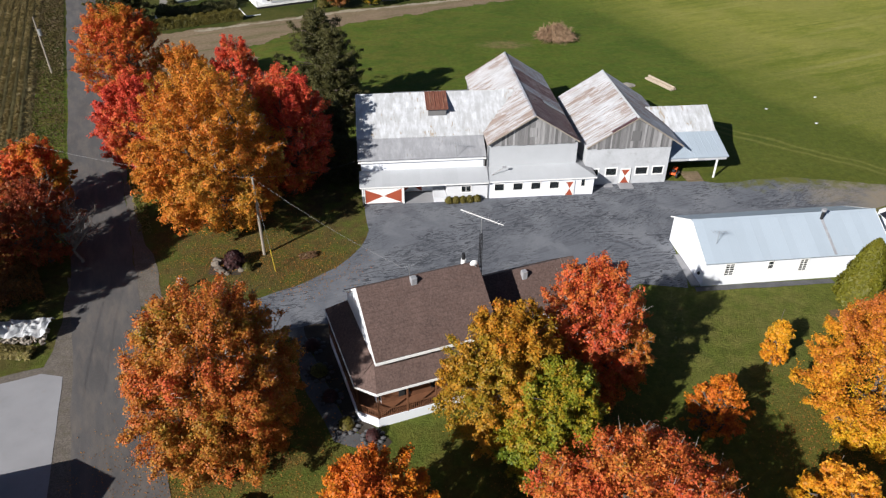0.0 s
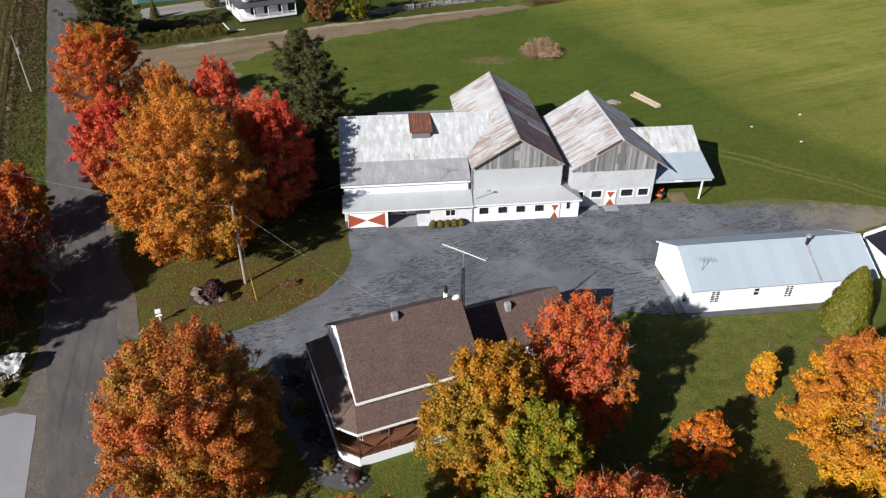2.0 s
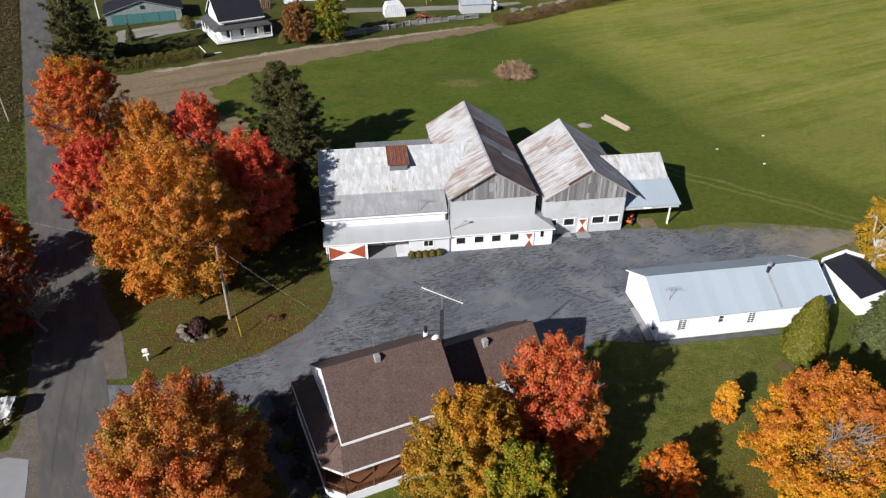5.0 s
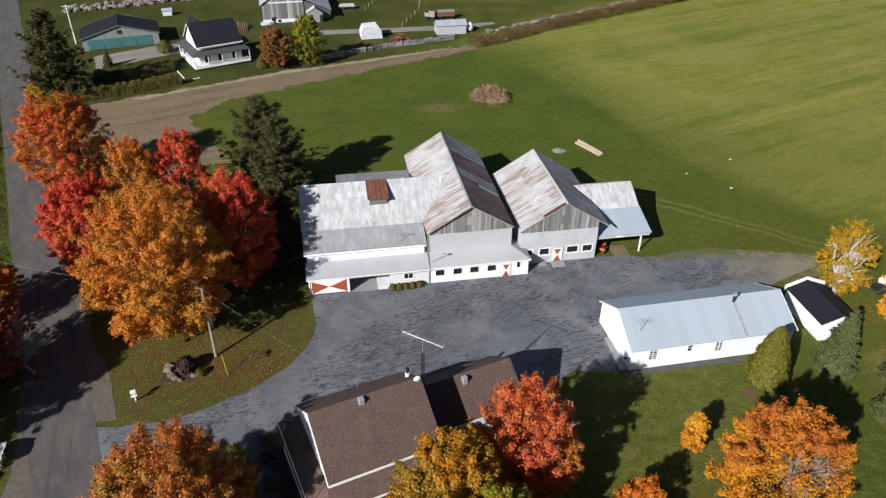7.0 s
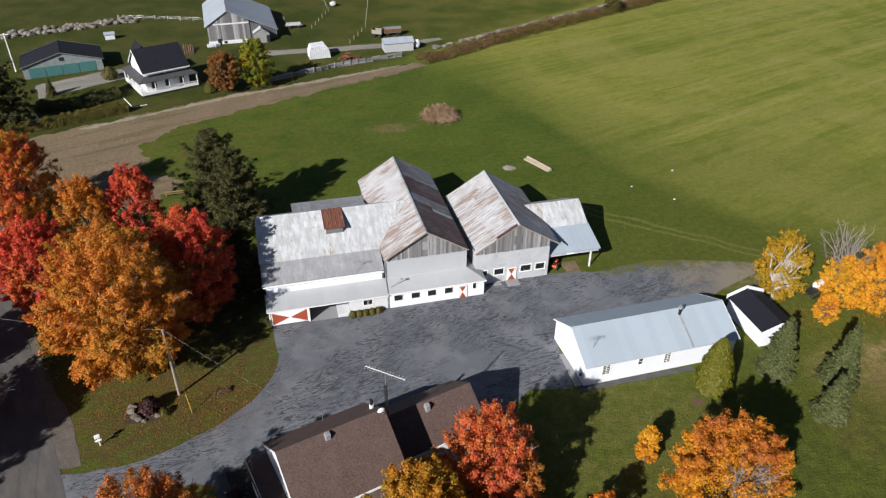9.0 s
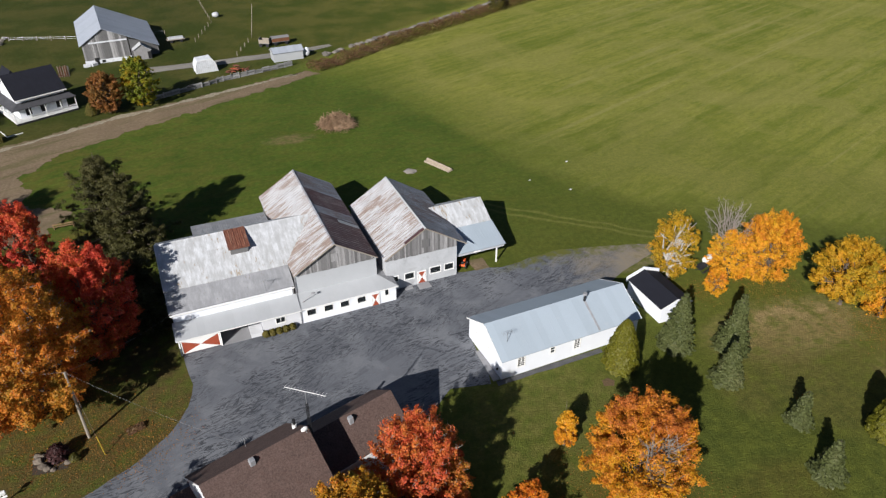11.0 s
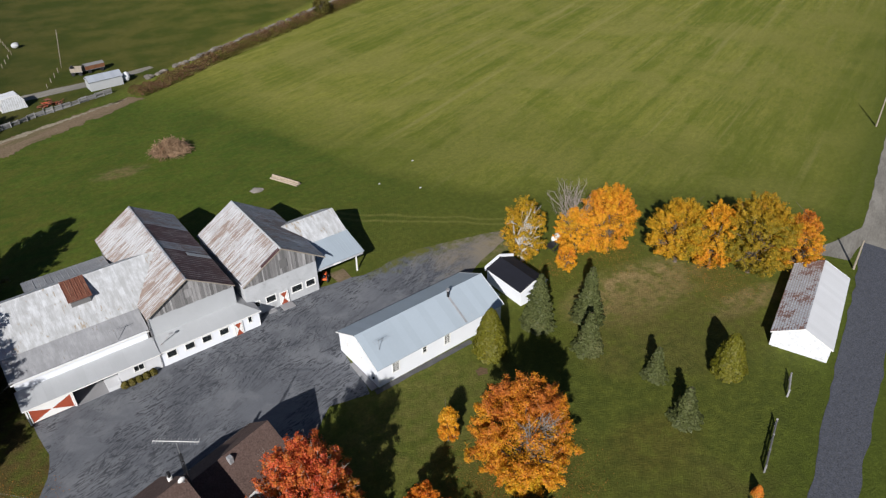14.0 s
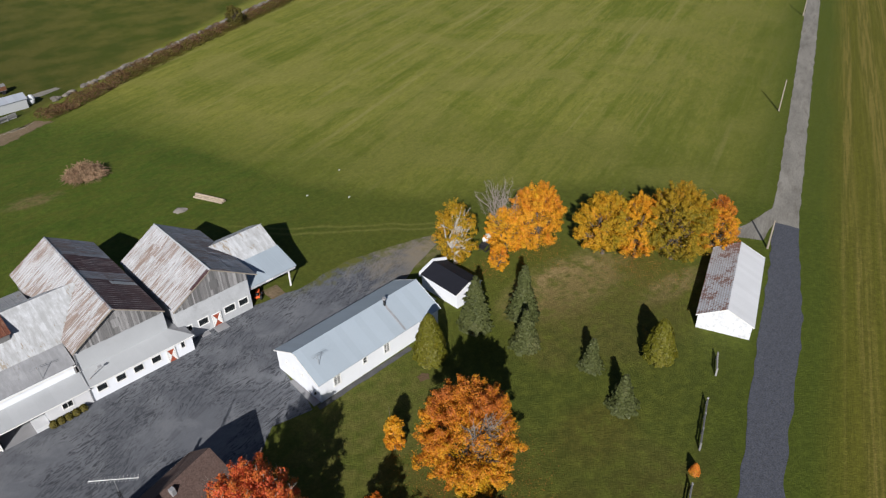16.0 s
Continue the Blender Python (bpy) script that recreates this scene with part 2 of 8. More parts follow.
    c = k.mix(k.math("MULTIPLY", side(0.4415, -0.8973, 4.8, 4.5, 1.5), 0.65), c, (0.068, 0.092, 0.012))
    c = k.mix(side(0.4415, -0.8973, 15.5, 4.0, 3.0), c, stub)
    # pasture past the hedgerow
    past = k.mix(k.ramp(blot, [(0.4, 0.0), (0.6, 1.0)]), (0.040, 0.052, 0.008), (0.074, 0.072, 0.017))
    past = k.mix(side(1.0, 0.0, 25.0, 70.0), past, k.mix(k.ramp(blot, [(0.4, 0.0), (0.6, 1.0)]), (0.066, 0.084, 0.010), (0.125, 0.120, 0.024)))
    c = k.mix(side(-0.574, 0.819, 133.0, 3.0, 3.0), c, past)
    # worn, dry ground by the garden trees and round the trunks, some of it darkened for tree shade
    # dark brown ellipses on the island and west of the barn include painted maple shade
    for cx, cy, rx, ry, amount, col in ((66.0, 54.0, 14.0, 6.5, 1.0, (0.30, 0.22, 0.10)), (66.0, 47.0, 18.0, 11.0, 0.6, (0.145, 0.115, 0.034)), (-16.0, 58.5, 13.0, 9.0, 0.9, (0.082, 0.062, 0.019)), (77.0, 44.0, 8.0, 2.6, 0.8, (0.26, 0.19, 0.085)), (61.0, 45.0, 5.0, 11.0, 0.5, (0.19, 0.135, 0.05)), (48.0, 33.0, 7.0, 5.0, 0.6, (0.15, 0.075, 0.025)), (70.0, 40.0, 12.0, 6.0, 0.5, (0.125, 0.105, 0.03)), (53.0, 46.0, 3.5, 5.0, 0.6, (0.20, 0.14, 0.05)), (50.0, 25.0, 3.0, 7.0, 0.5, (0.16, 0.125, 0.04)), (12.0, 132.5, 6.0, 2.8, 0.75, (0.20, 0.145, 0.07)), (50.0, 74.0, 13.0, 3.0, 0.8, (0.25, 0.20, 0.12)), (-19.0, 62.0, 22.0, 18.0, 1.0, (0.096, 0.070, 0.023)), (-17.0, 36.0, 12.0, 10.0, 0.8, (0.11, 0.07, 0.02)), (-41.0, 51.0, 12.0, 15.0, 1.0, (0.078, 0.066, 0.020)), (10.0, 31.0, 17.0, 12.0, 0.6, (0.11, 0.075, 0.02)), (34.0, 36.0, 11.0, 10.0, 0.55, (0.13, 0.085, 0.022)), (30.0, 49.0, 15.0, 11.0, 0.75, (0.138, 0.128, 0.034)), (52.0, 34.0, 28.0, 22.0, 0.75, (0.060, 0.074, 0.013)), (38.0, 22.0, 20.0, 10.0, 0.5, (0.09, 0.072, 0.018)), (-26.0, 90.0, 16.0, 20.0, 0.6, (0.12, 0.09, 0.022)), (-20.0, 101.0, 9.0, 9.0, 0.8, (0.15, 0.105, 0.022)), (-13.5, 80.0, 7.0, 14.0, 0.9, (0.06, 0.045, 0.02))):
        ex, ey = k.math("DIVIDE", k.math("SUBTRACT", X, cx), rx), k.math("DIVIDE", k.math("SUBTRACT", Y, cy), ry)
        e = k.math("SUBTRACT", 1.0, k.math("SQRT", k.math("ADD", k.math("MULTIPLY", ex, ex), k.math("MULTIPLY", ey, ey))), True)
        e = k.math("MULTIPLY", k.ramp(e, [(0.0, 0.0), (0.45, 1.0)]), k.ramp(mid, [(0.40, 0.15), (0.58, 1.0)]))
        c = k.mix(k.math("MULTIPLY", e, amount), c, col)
    grain = k.noise(v, 1.1, 6, 0.78)
    c = k.mix(k.math("SUBTRACT", 1.0, k.math("MULTIPLY", field, 0.45)), c, k.mix(1.0, c, k.ramp(grain, [(0.32, 0.74), (0.50, 0.98), (0.66, 1.26)]), "MULTIPLY"))
    c = k.mix(k.math("MULTIPLY", k.ramp(fine, [(0.3, 1.0), (0.6, 0.0)]), 0.35), c, (0.030, 0.044, 0.008))
    k.bump(fine, 0.6, 0.25)
    return k.done(c)


M = {}
M["grass"] = ground_material()
M["asphalt"] = surface("old_asphalt", (0.092, 0.087, 0.085), 0.9, 0.3, 0.35, 25.0, 0.3, dirt=(0.14, 0.122, 0.105), dirt_amount=0.45, stretch=(1.2, 0.3, 1), turn=24.3)
M["gravel_blue"] = surface("blue_grey_gravel", (0.080, 0.086, 0.106), 0.95, 0.55, 1.6, 6.0, 0.7, dirt=(0.085, 0.085, 0.08), dirt_amount=0.4, fine=0.7)
M["soil_dark"] = surface("dark_bed_soil", (0.05, 0.04, 0.03), 0.95, 0.3, 1.0, 8.0, 0.6)
M["stone_brown"] = surface("brown_boulder", (0.20, 0.165, 0.13), 0.9, 0.35, 1.5, 8.0, 0.5, piece=0.3)
M["heap_stone"] = surface("dusty_heap_stone", (0.20, 0.18, 0.155), 0.9, 0.35, 0.9, 8.0, 0.5, piece=0.35)
M["teal_grey"] = surface("weathered_teal_boards", (0.20, 0.235, 0.235), 0.85, 0.3, 0.8, 8.0, 0.3, dirt=(0.30, 0.30, 0.29), dirt_amount=0.35)
M["shoulder"] = surface("brown_gravel_shoulder", (0.135, 0.116, 0.098), 0.95, 0.45, 0.7, 7.0, 0.7, dirt=(0.085, 0.078, 0.05), dirt_amount=0.42, fine=0.65)
M["slate"] = surface("grey_slate", (0.085, 0.085, 0.088), 0.85, 0.35, 0.9, 6.0, 0.4)
M["gravel_lane"] = surface("grey_lane_gravel", (0.25, 0.235, 0.205), 0.95, 0.35, 0.35, 5.0, 0.6, dirt=(0.12, 0.105, 0.085), dirt_amount=0.4, stretch=(0.25, 1.0, 1), turn=26.2)
M["concrete"] = surface("worn_concrete", (0.265, 0.265, 0.275), 0.9, 0.15, 0.4, 20.0, 0.2, dirt=(0.22, 0.2, 0.19), dirt_amount=0.3)


def tilled_material():
    """Dry tilled earth: crumbs and pale clods, with weeds growing in lines along the strip."""
    k = Nodes("dry_soil", 0.95)
    v = k.where()
    fine, clod = k.noise(v, 1.8, 6, 0.72), k.noise(v, 3.2, 4, 0.7)
    broad = k.noise(v, 0.12, 4, 0.6)
    weed = k.noise(k.where(27.0, (0.05, 0.42, 1)), 1.0, 6, 0.68)
    c = k.mix(k.ramp(fine, [(0.34, 0.0), (0.66, 1.0)]), (0.130, 0.092, 0.055), (0.250, 0.184, 0.115))
    c = k.mix(k.math("MULTIPLY", k.ramp(broad, [(0.40, 0.0), (0.60, 1.0)]), 0.4), c, (0.135, 0.098, 0.06))
    c = k.mix(k.math("MULTIPLY", k.ramp(clod, [(0.57, 0.0), (0.64, 1.0)]), 0.55), c, (0.35, 0.285, 0.20))
    c = k.mix(k.math("MULTIPLY", k.ramp(weed, [(0.50, 0.0), (0.62, 1.0)]), 0.62), c, (0.092, 0.088, 0.028))
    k.bump(fine, 0.8, 0.08)
    return k.done(c)


M["soil"] = tilled_material()
M["chaff"] = surface("pale_chaff", (0.36, 0.315, 0.235), 0.95, 0.5, 1.6, 6.0, 0.7, dirt=(0.17, 0.135, 0.085), dirt_amount=0.48)
M["crop"] = surface("dry_crop", (0.085, 0.072, 0.026), 0.95, 0.45, 0.25, 4.0, 0.8, stretch=(2, 0.4, 1), turn=24.0)
M["white"] = surface("white_paint", (0.77, 0.795, 0.84), 0.6, 0.05, 0.6, 14.0, 0.08, dirt=(0.55, 0.54, 0.52), dirt_amount=0.14)
M["white_old"] = surface("flaking_white_paint", (0.68, 0.70, 0.735), 0.75, 0.12, 0.8, 10.0, 0.2, dirt=(0.40, 0.41, 0.43), dirt_amount=0.42)
M["trim"] = surface("white_trim", (0.80, 0.80, 0.78), 0.5, 0.05, 1.0, 12.0, 0.05)
M["grey_boards"] = surface("grey_painted_boards", (0.47, 0.485, 0.50), 0.8, 0.16, 0.5, 8.0, 0.2, dirt=(0.26, 0.26, 0.26), dirt_amount=0.36)
M["grey_pale"] = surface("pale_grey_boards", (0.62, 0.63, 0.65), 0.7, 0.08, 0.8, 8.0, 0.1)
M["red"] = surface("red_door_paint", (0.33, 0.07, 0.035), 0.65, 0.18, 0.9, 10.0, 0.1)
M["dark"] = surface("dark_opening", (0.02, 0.02, 0.02), 0.9, 0.1)
M["shingle"] = surface("brown_shingles", (0.112, 0.074, 0.063), 0.9, 0.45, 0.9, 6.5, 0.5, fine=0.7, dirt=(0.085, 0.052, 0.042), dirt_amount=0.4)
M["shingle_grey"] = surface("grey_veranda_shingles", (0.062, 0.062, 0.068), 0.85, 0.3, 0.9, 9.0, 0.3)
M["shingle_dark"] = surface("black_shingles", (0.011, 0.012, 0.019), 0.85, 0.25, 0.9, 9.0, 0.3)
M["brown_wood"] = surface("brown_stained_wood", (0.16, 0.07, 0.035), 0.7, 0.25, 1.2, 12.0, 0.2)
M["pale_metal"] = surface("pale_blue_metal_roof", (0.36, 0.42, 0.475), 0.5, 0.05, 0.25, 6.0, 0.06, piece=0.05, dirt=(0.42, 0.45, 0.48), dirt_amount=0.3)
M["grey_metal"] = surface("light_grey_metal", (0.42, 0.435, 0.45), 0.5, 0.06, 0.5, 8.0, 0.06, piece=0.06, dirt=(0.36, 0.36, 0.35), dirt_amount=0.25)
M["dull_metal"] = weathered_metal("dull_grey_roof_metal", 5.4, (0.36, 0.365, 0.38), (0.22, 0.225, 0.235), (0.25, 0.2, 0.16), (0.2, 0.15, 0.12), -0.08, 1, streaky=0.35, seam=(0.26, 0.26, 0.27), seam_amount=0.25)
M["left_roof"] = weathered_metal("whitened_roof_metal", 5.4, (0.54, 0.555, 0.575), (0.36, 0.365, 0.365), (0.40, 0.37, 0.31), (0.33, 0.27, 0.20), -0.06, 1, piece=0.06, streaky=0.62, grain=1.5, soft=0.02)
M["band_metal"] = weathered_metal("smooth_grey_roof_metal", 5.4, (0.33, 0.335, 0.35), (0.22, 0.225, 0.235), (0.25, 0.2, 0.16), (0.2, 0.15, 0.12), -0.10, 1, piece=0.05, streaky=0.4, grain=1.5, soft=0.02)
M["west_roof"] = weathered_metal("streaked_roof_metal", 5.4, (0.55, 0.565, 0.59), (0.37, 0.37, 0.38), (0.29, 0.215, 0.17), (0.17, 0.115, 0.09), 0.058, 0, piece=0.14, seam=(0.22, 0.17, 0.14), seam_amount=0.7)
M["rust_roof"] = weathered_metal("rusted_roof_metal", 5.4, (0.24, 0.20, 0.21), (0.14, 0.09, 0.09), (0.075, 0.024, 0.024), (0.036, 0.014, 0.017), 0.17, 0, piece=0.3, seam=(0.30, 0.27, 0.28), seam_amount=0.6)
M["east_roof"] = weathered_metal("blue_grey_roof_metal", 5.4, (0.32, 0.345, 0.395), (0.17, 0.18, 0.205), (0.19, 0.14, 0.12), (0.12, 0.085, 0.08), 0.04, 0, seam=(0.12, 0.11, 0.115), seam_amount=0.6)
M["rust_plain"] = weathered_metal("rust_sheet", 5.4, (0.30, 0.16, 0.11), (0.25, 0.12, 0.08), (0.20, 0.075, 0.045), (0.13, 0.05, 0.035), 0.14, 1)
M["far_metal"] = surface("far_grey_metal_roof", (0.34, 0.37, 0.42), 0.5, 0.1, 0.3, 4.0, 0.05, piece=0.08)
M["bark"] = surface("bark", (0.12, 0.095, 0.075), 0.95, 0.35, 1.5, 9.0, 0.8, stretch=(2, 2, 0.5))
M["bark_grey"] = surface("grey_branch_bark", (0.24, 0.21, 0.18), 0.9, 0.3, 1.5, 9.0, 0.5)
M["bark_birch"] = surface("white_birch_bark", (0.44, 0.41, 0.37), 0.9, 0.25, 1.5, 9.0, 0.4)
M["stone"] = surface("field_stone", (0.27, 0.245, 0.215), 0.9, 0.3, 0.9, 8.0, 0.5, piece=0.25)
M["pole_wood"] = surface("weathered_pole", (0.30, 0.26, 0.21), 0.9, 0.2, 1.0, 9.0, 0.3, stretch=(3, 3, 0.4))
M["steel"] = surface("galvanised_steel", (0.36, 0.37, 0.38), 0.45, 0.1, 2.0, 12.0, 0.05, metal=0.6)
M["black"] = surface("black_paint", (0.02, 0.02, 0.022), 0.6, 0.2)
M["teal"] = surface("teal_door_paint", (0.05, 0.15, 0.145), 0.7, 0.15, 0.6, 8.0, 0.1)
M["orange"] = surface("orange_plastic", (0.75, 0.12, 0.03), 0.5, 0.1)
M["yellow"] = surface("yellow_plastic", (0.42, 0.31, 0.03), 0.5, 0.1)
M["cable"] = surface("grey_cable", (0.20, 0.20, 0.20), 0.6, 0.1)
M["tarp"] = surface("white_tarpaulin", (0.70, 0.71, 0.72), 0.5, 0.12, 1.2, 6.0, 0.3)


def board_material(name, colour, vary=0.45):
    k = Nodes(name, 0.9)
    isl = k.n("ObjectInfo").outputs["Random"]
    v = k.where(5.4, (2.0, 2.0, 0.25))
    g = k.noise(v, 4.0, 4, 0.6)
    c = k.ramp(isl, [(0.0, tuple(x * (1 - vary) for x in colour)), (0.7, colour), (1.0, tuple(min(1, x * (1 + vary)) for x in colour))])
    c = k.mix(k.math("MULTIPLY", k.ramp(g, [(0.35, 1.0), (0.65, 0.0)]), 0.45), c, tuple(x * 0.45 for x in colour))
    k.bump(g, 0.4, 0.02)
    return k.done(c)


M["boards"] = board_material("weathered_boards", (0.275, 0.27, 0.268), 0.55)


def yard_material():
    """Grey gravel and old tar of the yard, with dark wheel scuffs that run along it."""
    k = Nodes("yard_gravel", 0.92)
    v = k.where()
    s = k.where(14.0, (0.30, 1.25, 1))
    scuff = k.noise(s, 1.4, 6, 0.6, 3.2)
    sweep = k.noise(k.where(38.0, (0.30, 1.3, 1)), 1.5, 6, 0.62, 2.6)
    track = k.noise(k.where(24.0, (0.025, 0.9, 1)), 1.6, 5, 0.6, 0.5)
    big = k.noise(v, 0.07, 4, 0.6)
    fine = k.noise(v, 5.0, 4, 0.7)
    pale = k.noise(v, 0.22, 6, 0.65, 0.6)
    c = k.mix(k.ramp(big, [(0.35, 0.0), (0.65, 1.0)]), (0.105, 0.113, 0.130), (0.142, 0.150, 0.168))
    c = k.mix(k.math("MULTIPLY", k.ramp(pale, [(0.46, 0.0), (0.62, 1.0)]), 0.55), c, (0.205, 0.213, 0.228))
    worn = k.ramp(k.noise(v, 0.12, 5, 0.65), [(0.44, 0.05), (0.52, 1.0)])
    m = k.math("MULTIPLY", k.ramp(scuff, [(0.52, 0.0), (0.56, 1.0)]), worn)
    m2 = k.math("MULTIPLY", k.ramp(sweep, [(0.55, 0.0), (0.585, 1.0)]), k.ramp(big, [(0.42, 1.0), (0.54, 0.0)]))
    m3 = k.math("MULTIPLY", k.math("MULTIPLY", k.ramp(track, [(0.56, 0.0), (0.60, 1.0)]), k.ramp(pale, [(0.40, 1.0), (0.55, 0.1)])), 0.4)
    c = k.mix(k.math("MULTIPLY", k.math("MAXIMUM", k.math("MAXIMUM", m, m2), m3), 0.88), c, (0.036, 0.039, 0.047))
    c = k.mix(k.math("MULTIPLY", k.ramp(fine, [(0.35, 1.0), (0.6, 0.0)]), 0.25), c, (0.09, 0.092, 0.1))
    # the far end thins out into pale soil and grass
    xyz = k.n("SeparateXYZ")
    k.l(k.n("NewGeometry").outputs["Position"], xyz.inputs[0])
    far = k.math("ADD", k.math("DIVIDE", k.math("ADD", xyz.outputs[0], -44.0), 16.0), k.math("MULTIPLY", k.math("SUBTRACT", pale, 0.5), 2.2), True)
    c = k.mix(far, c, (0.23, 0.19, 0.13))
    weed = k.math("ADD", k.math("DIVIDE", k.math("ADD", xyz.outputs[0], -57.0), 8.0), k.math("MULTIPLY", k.math("SUBTRACT", k.noise(v, 0.5, 5, 0.65), 0.5), 4.0), True)
    c = k.mix(weed, c, (0.085, 0.085, 0.018))
    rim = k.math("ADD", k.math("DIVIDE", k.math("ADD", xyz.outputs[1], -76.6), 3.0), k.math("MULTIPLY", k.math("SUBTRACT", k.noise(v, 0.6, 6, 0.7), 0.5), 4.5), True)
    rim = k.math("MULTIPLY", rim, k.math("DIVIDE", k.math("ADD", xyz.outputs[0], -33.0), 6.0, True))
    c = k.mix(rim, c, (0.105, 0.108, 0.022))
    k.bump(fine, 0.4, 0.05)
    return k.done(c)


M["yard"] = yard_material()
_g = Nodes("window_glass", 0.08)
_g.b.inputs["Transmission Weight"].default_value = 0.85
_g.b.inputs["Specular IOR Level"].default_value = 0.5
M["glass"] = _g.done((0.10, 0.12, 0.13))


# ---- building blocks ----
def mesh_of(bm, name):
    me = bpy.data.meshes.new(name)
    bmesh.ops.recalc_face_normals(bm, faces=bm.faces)
    bm.to_mesh(me)
    bm.free()
    return me


def part(name, bm, material, parent=None, label=""):
    """One mesh object under a thing or a part. bm: a bmesh, or a mesh that others share."""
    me = bm if isinstance(bm, bpy.types.Mesh) else mesh_of(bm, name)
    if not me.materials:
        me.materials.append(material)
    ob = new(name, me)
    if parent is not None:
        ob.parent = parent
    return tagged(ob, label)


def thing(name, label, category, m=None, group="", kind=""):
    ob = new(name)
    ob.empty_display_size = 0.5
    if m is not None:
        ob.matrix_world = m
    return tagged(ob, label, category, group, kind)


def box(x0, x1, y0, y1, z0, z1, bm=None, bevel=0.0):
    bm = bm or bmesh.new()
    vs = [bm.verts.new(p) for p in ((x0, y0, z0), (x1, y0, z0), (x1, y1, z0), (x0, y1, z0), (x0, y0, z1), (x1, y0, z1), (x1, y1, z1), (x0, y1, z1))]
    fs = [bm.faces.new([vs[i] for i in f]) for f in ((3, 2, 1, 0), (4, 5, 6, 7), (0, 1, 5, 4), (1, 2, 6, 5), (2, 3, 7, 6), (3, 0, 4, 7))]
    if bevel:
        bmesh.ops.bevel(bm, geom=list({e for f in fs for e in f.edges}), offset=bevel, segments=1, affect="EDGES")
    return bm


def prism(pts, vec, bm=None):
    """A polygon pushed along vec into a solid."""
    bm = bm or bmesh.new()
    vec = Vector(vec)
    a = [bm.verts.new(Vector(p)) for p in pts]
    b = [bm.verts.new(Vector(p) + vec) for p in pts]
    bm.faces.new(a[::-1])
    bm.faces.new(b)
    n = len(pts)
    for i in range(n):
        bm.faces.new((a[i], a[(i + 1) % n], b[(i + 1) % n], b[i]))
    return bm


def tube(points, radii, bm=None, sides=6):
    """A tapered round bar through points."""
    bm = bm or bmesh.new()
    rings = []
    pts = [Vector(p) for p in points]
    for i, p in enumerate(pts):
        d = (pts[min(i + 1, len(pts) - 1)] - pts[max(i - 1, 0)]).normalized()
        u = d.cross(Vector((0.31, 0.95, 0.08))).normalized()
        w = d.cross(u)
        r = radii[i] if hasattr(radii, "__len__") else radii
        rings.append([bm.verts.new(p + (u * math.cos(2 * math.pi * j / sides) + w * math.sin(2 * math.pi * j / sides)) * r) for j in range(sides)])
    for a, b in zip(rings, rings[1:]):
        for j in range(sides):
            bm.faces.new((a[j], a[(j + 1) % sides], b[(j + 1) % sides], b[j]))
    bm.faces.new(rings[0][::-1])
    bm.faces.new(rings[-1])
    return bm


def lump(centre, size, rough=0.2, bm=None, level=2, seed=0.0):
    """An uneven rounded lump, such as a stone or a clipped bush."""
    bm = bm or bmesh.new()
    made = bmesh.ops.create_icosphere(bm, subdivisions=level, radius=1.0)["verts"]
    for v in made:
        k = 1 + rough * noise.noise(v.co * 1.7 + Vector((seed, seed * 1.7, -seed)))
        v.co = Vector((v.co.x * size[0], v.co.y * size[1], v.co.z * size[2])) * k + Vector(centre)
    return bm


def wall_panel(start, along, length, z0, z1, depth, openings=(), bm=None):
    """An upright wall from start along a unit way, with true openings (a0, a1, z0, z1). depth: a vector into the wall."""
    bm = bm or bmesh.new()
    start, along, depth = Vector(start), Vector(along), Vector(depth)
    cuts_a = sorted({0.0, length, *(o[i] for o in openings for i in (0, 1))})
    cuts_z = sorted({z0, z1, *(o[i] for o in openings for i in (2, 3))})
    grid = {}

    def at(i, j):
        if (i, j) not in grid:
            grid[i, j] = bm.verts.new(start + along * cuts_a[i] + Vector((0, 0, cuts_z[j])))
        return grid[i, j]

    faces = []
    for i in range(len(cuts_a) - 1):
        for j in range(len(cuts_z) - 1):
            ma, mz = (cuts_a[i] + cuts_a[i + 1]) / 2, (cuts_z[j] + cuts_z[j + 1]) / 2
            if not any(o[0] < ma < o[1] and o[2] < mz < o[3] for o in openings):
                faces.append(bm.faces.new((at(i, j), at(i + 1, j), at(i + 1, j + 1), at(i, j + 1))))
    made = bmesh.ops.extrude_face_region(bm, geom=faces, use_keep_orig=True)["geom"]
    bmesh.ops.translate(bm, verts=[v for v in made if isinstance(v, bmesh.types.BMVert)], vec=depth)
    return bm


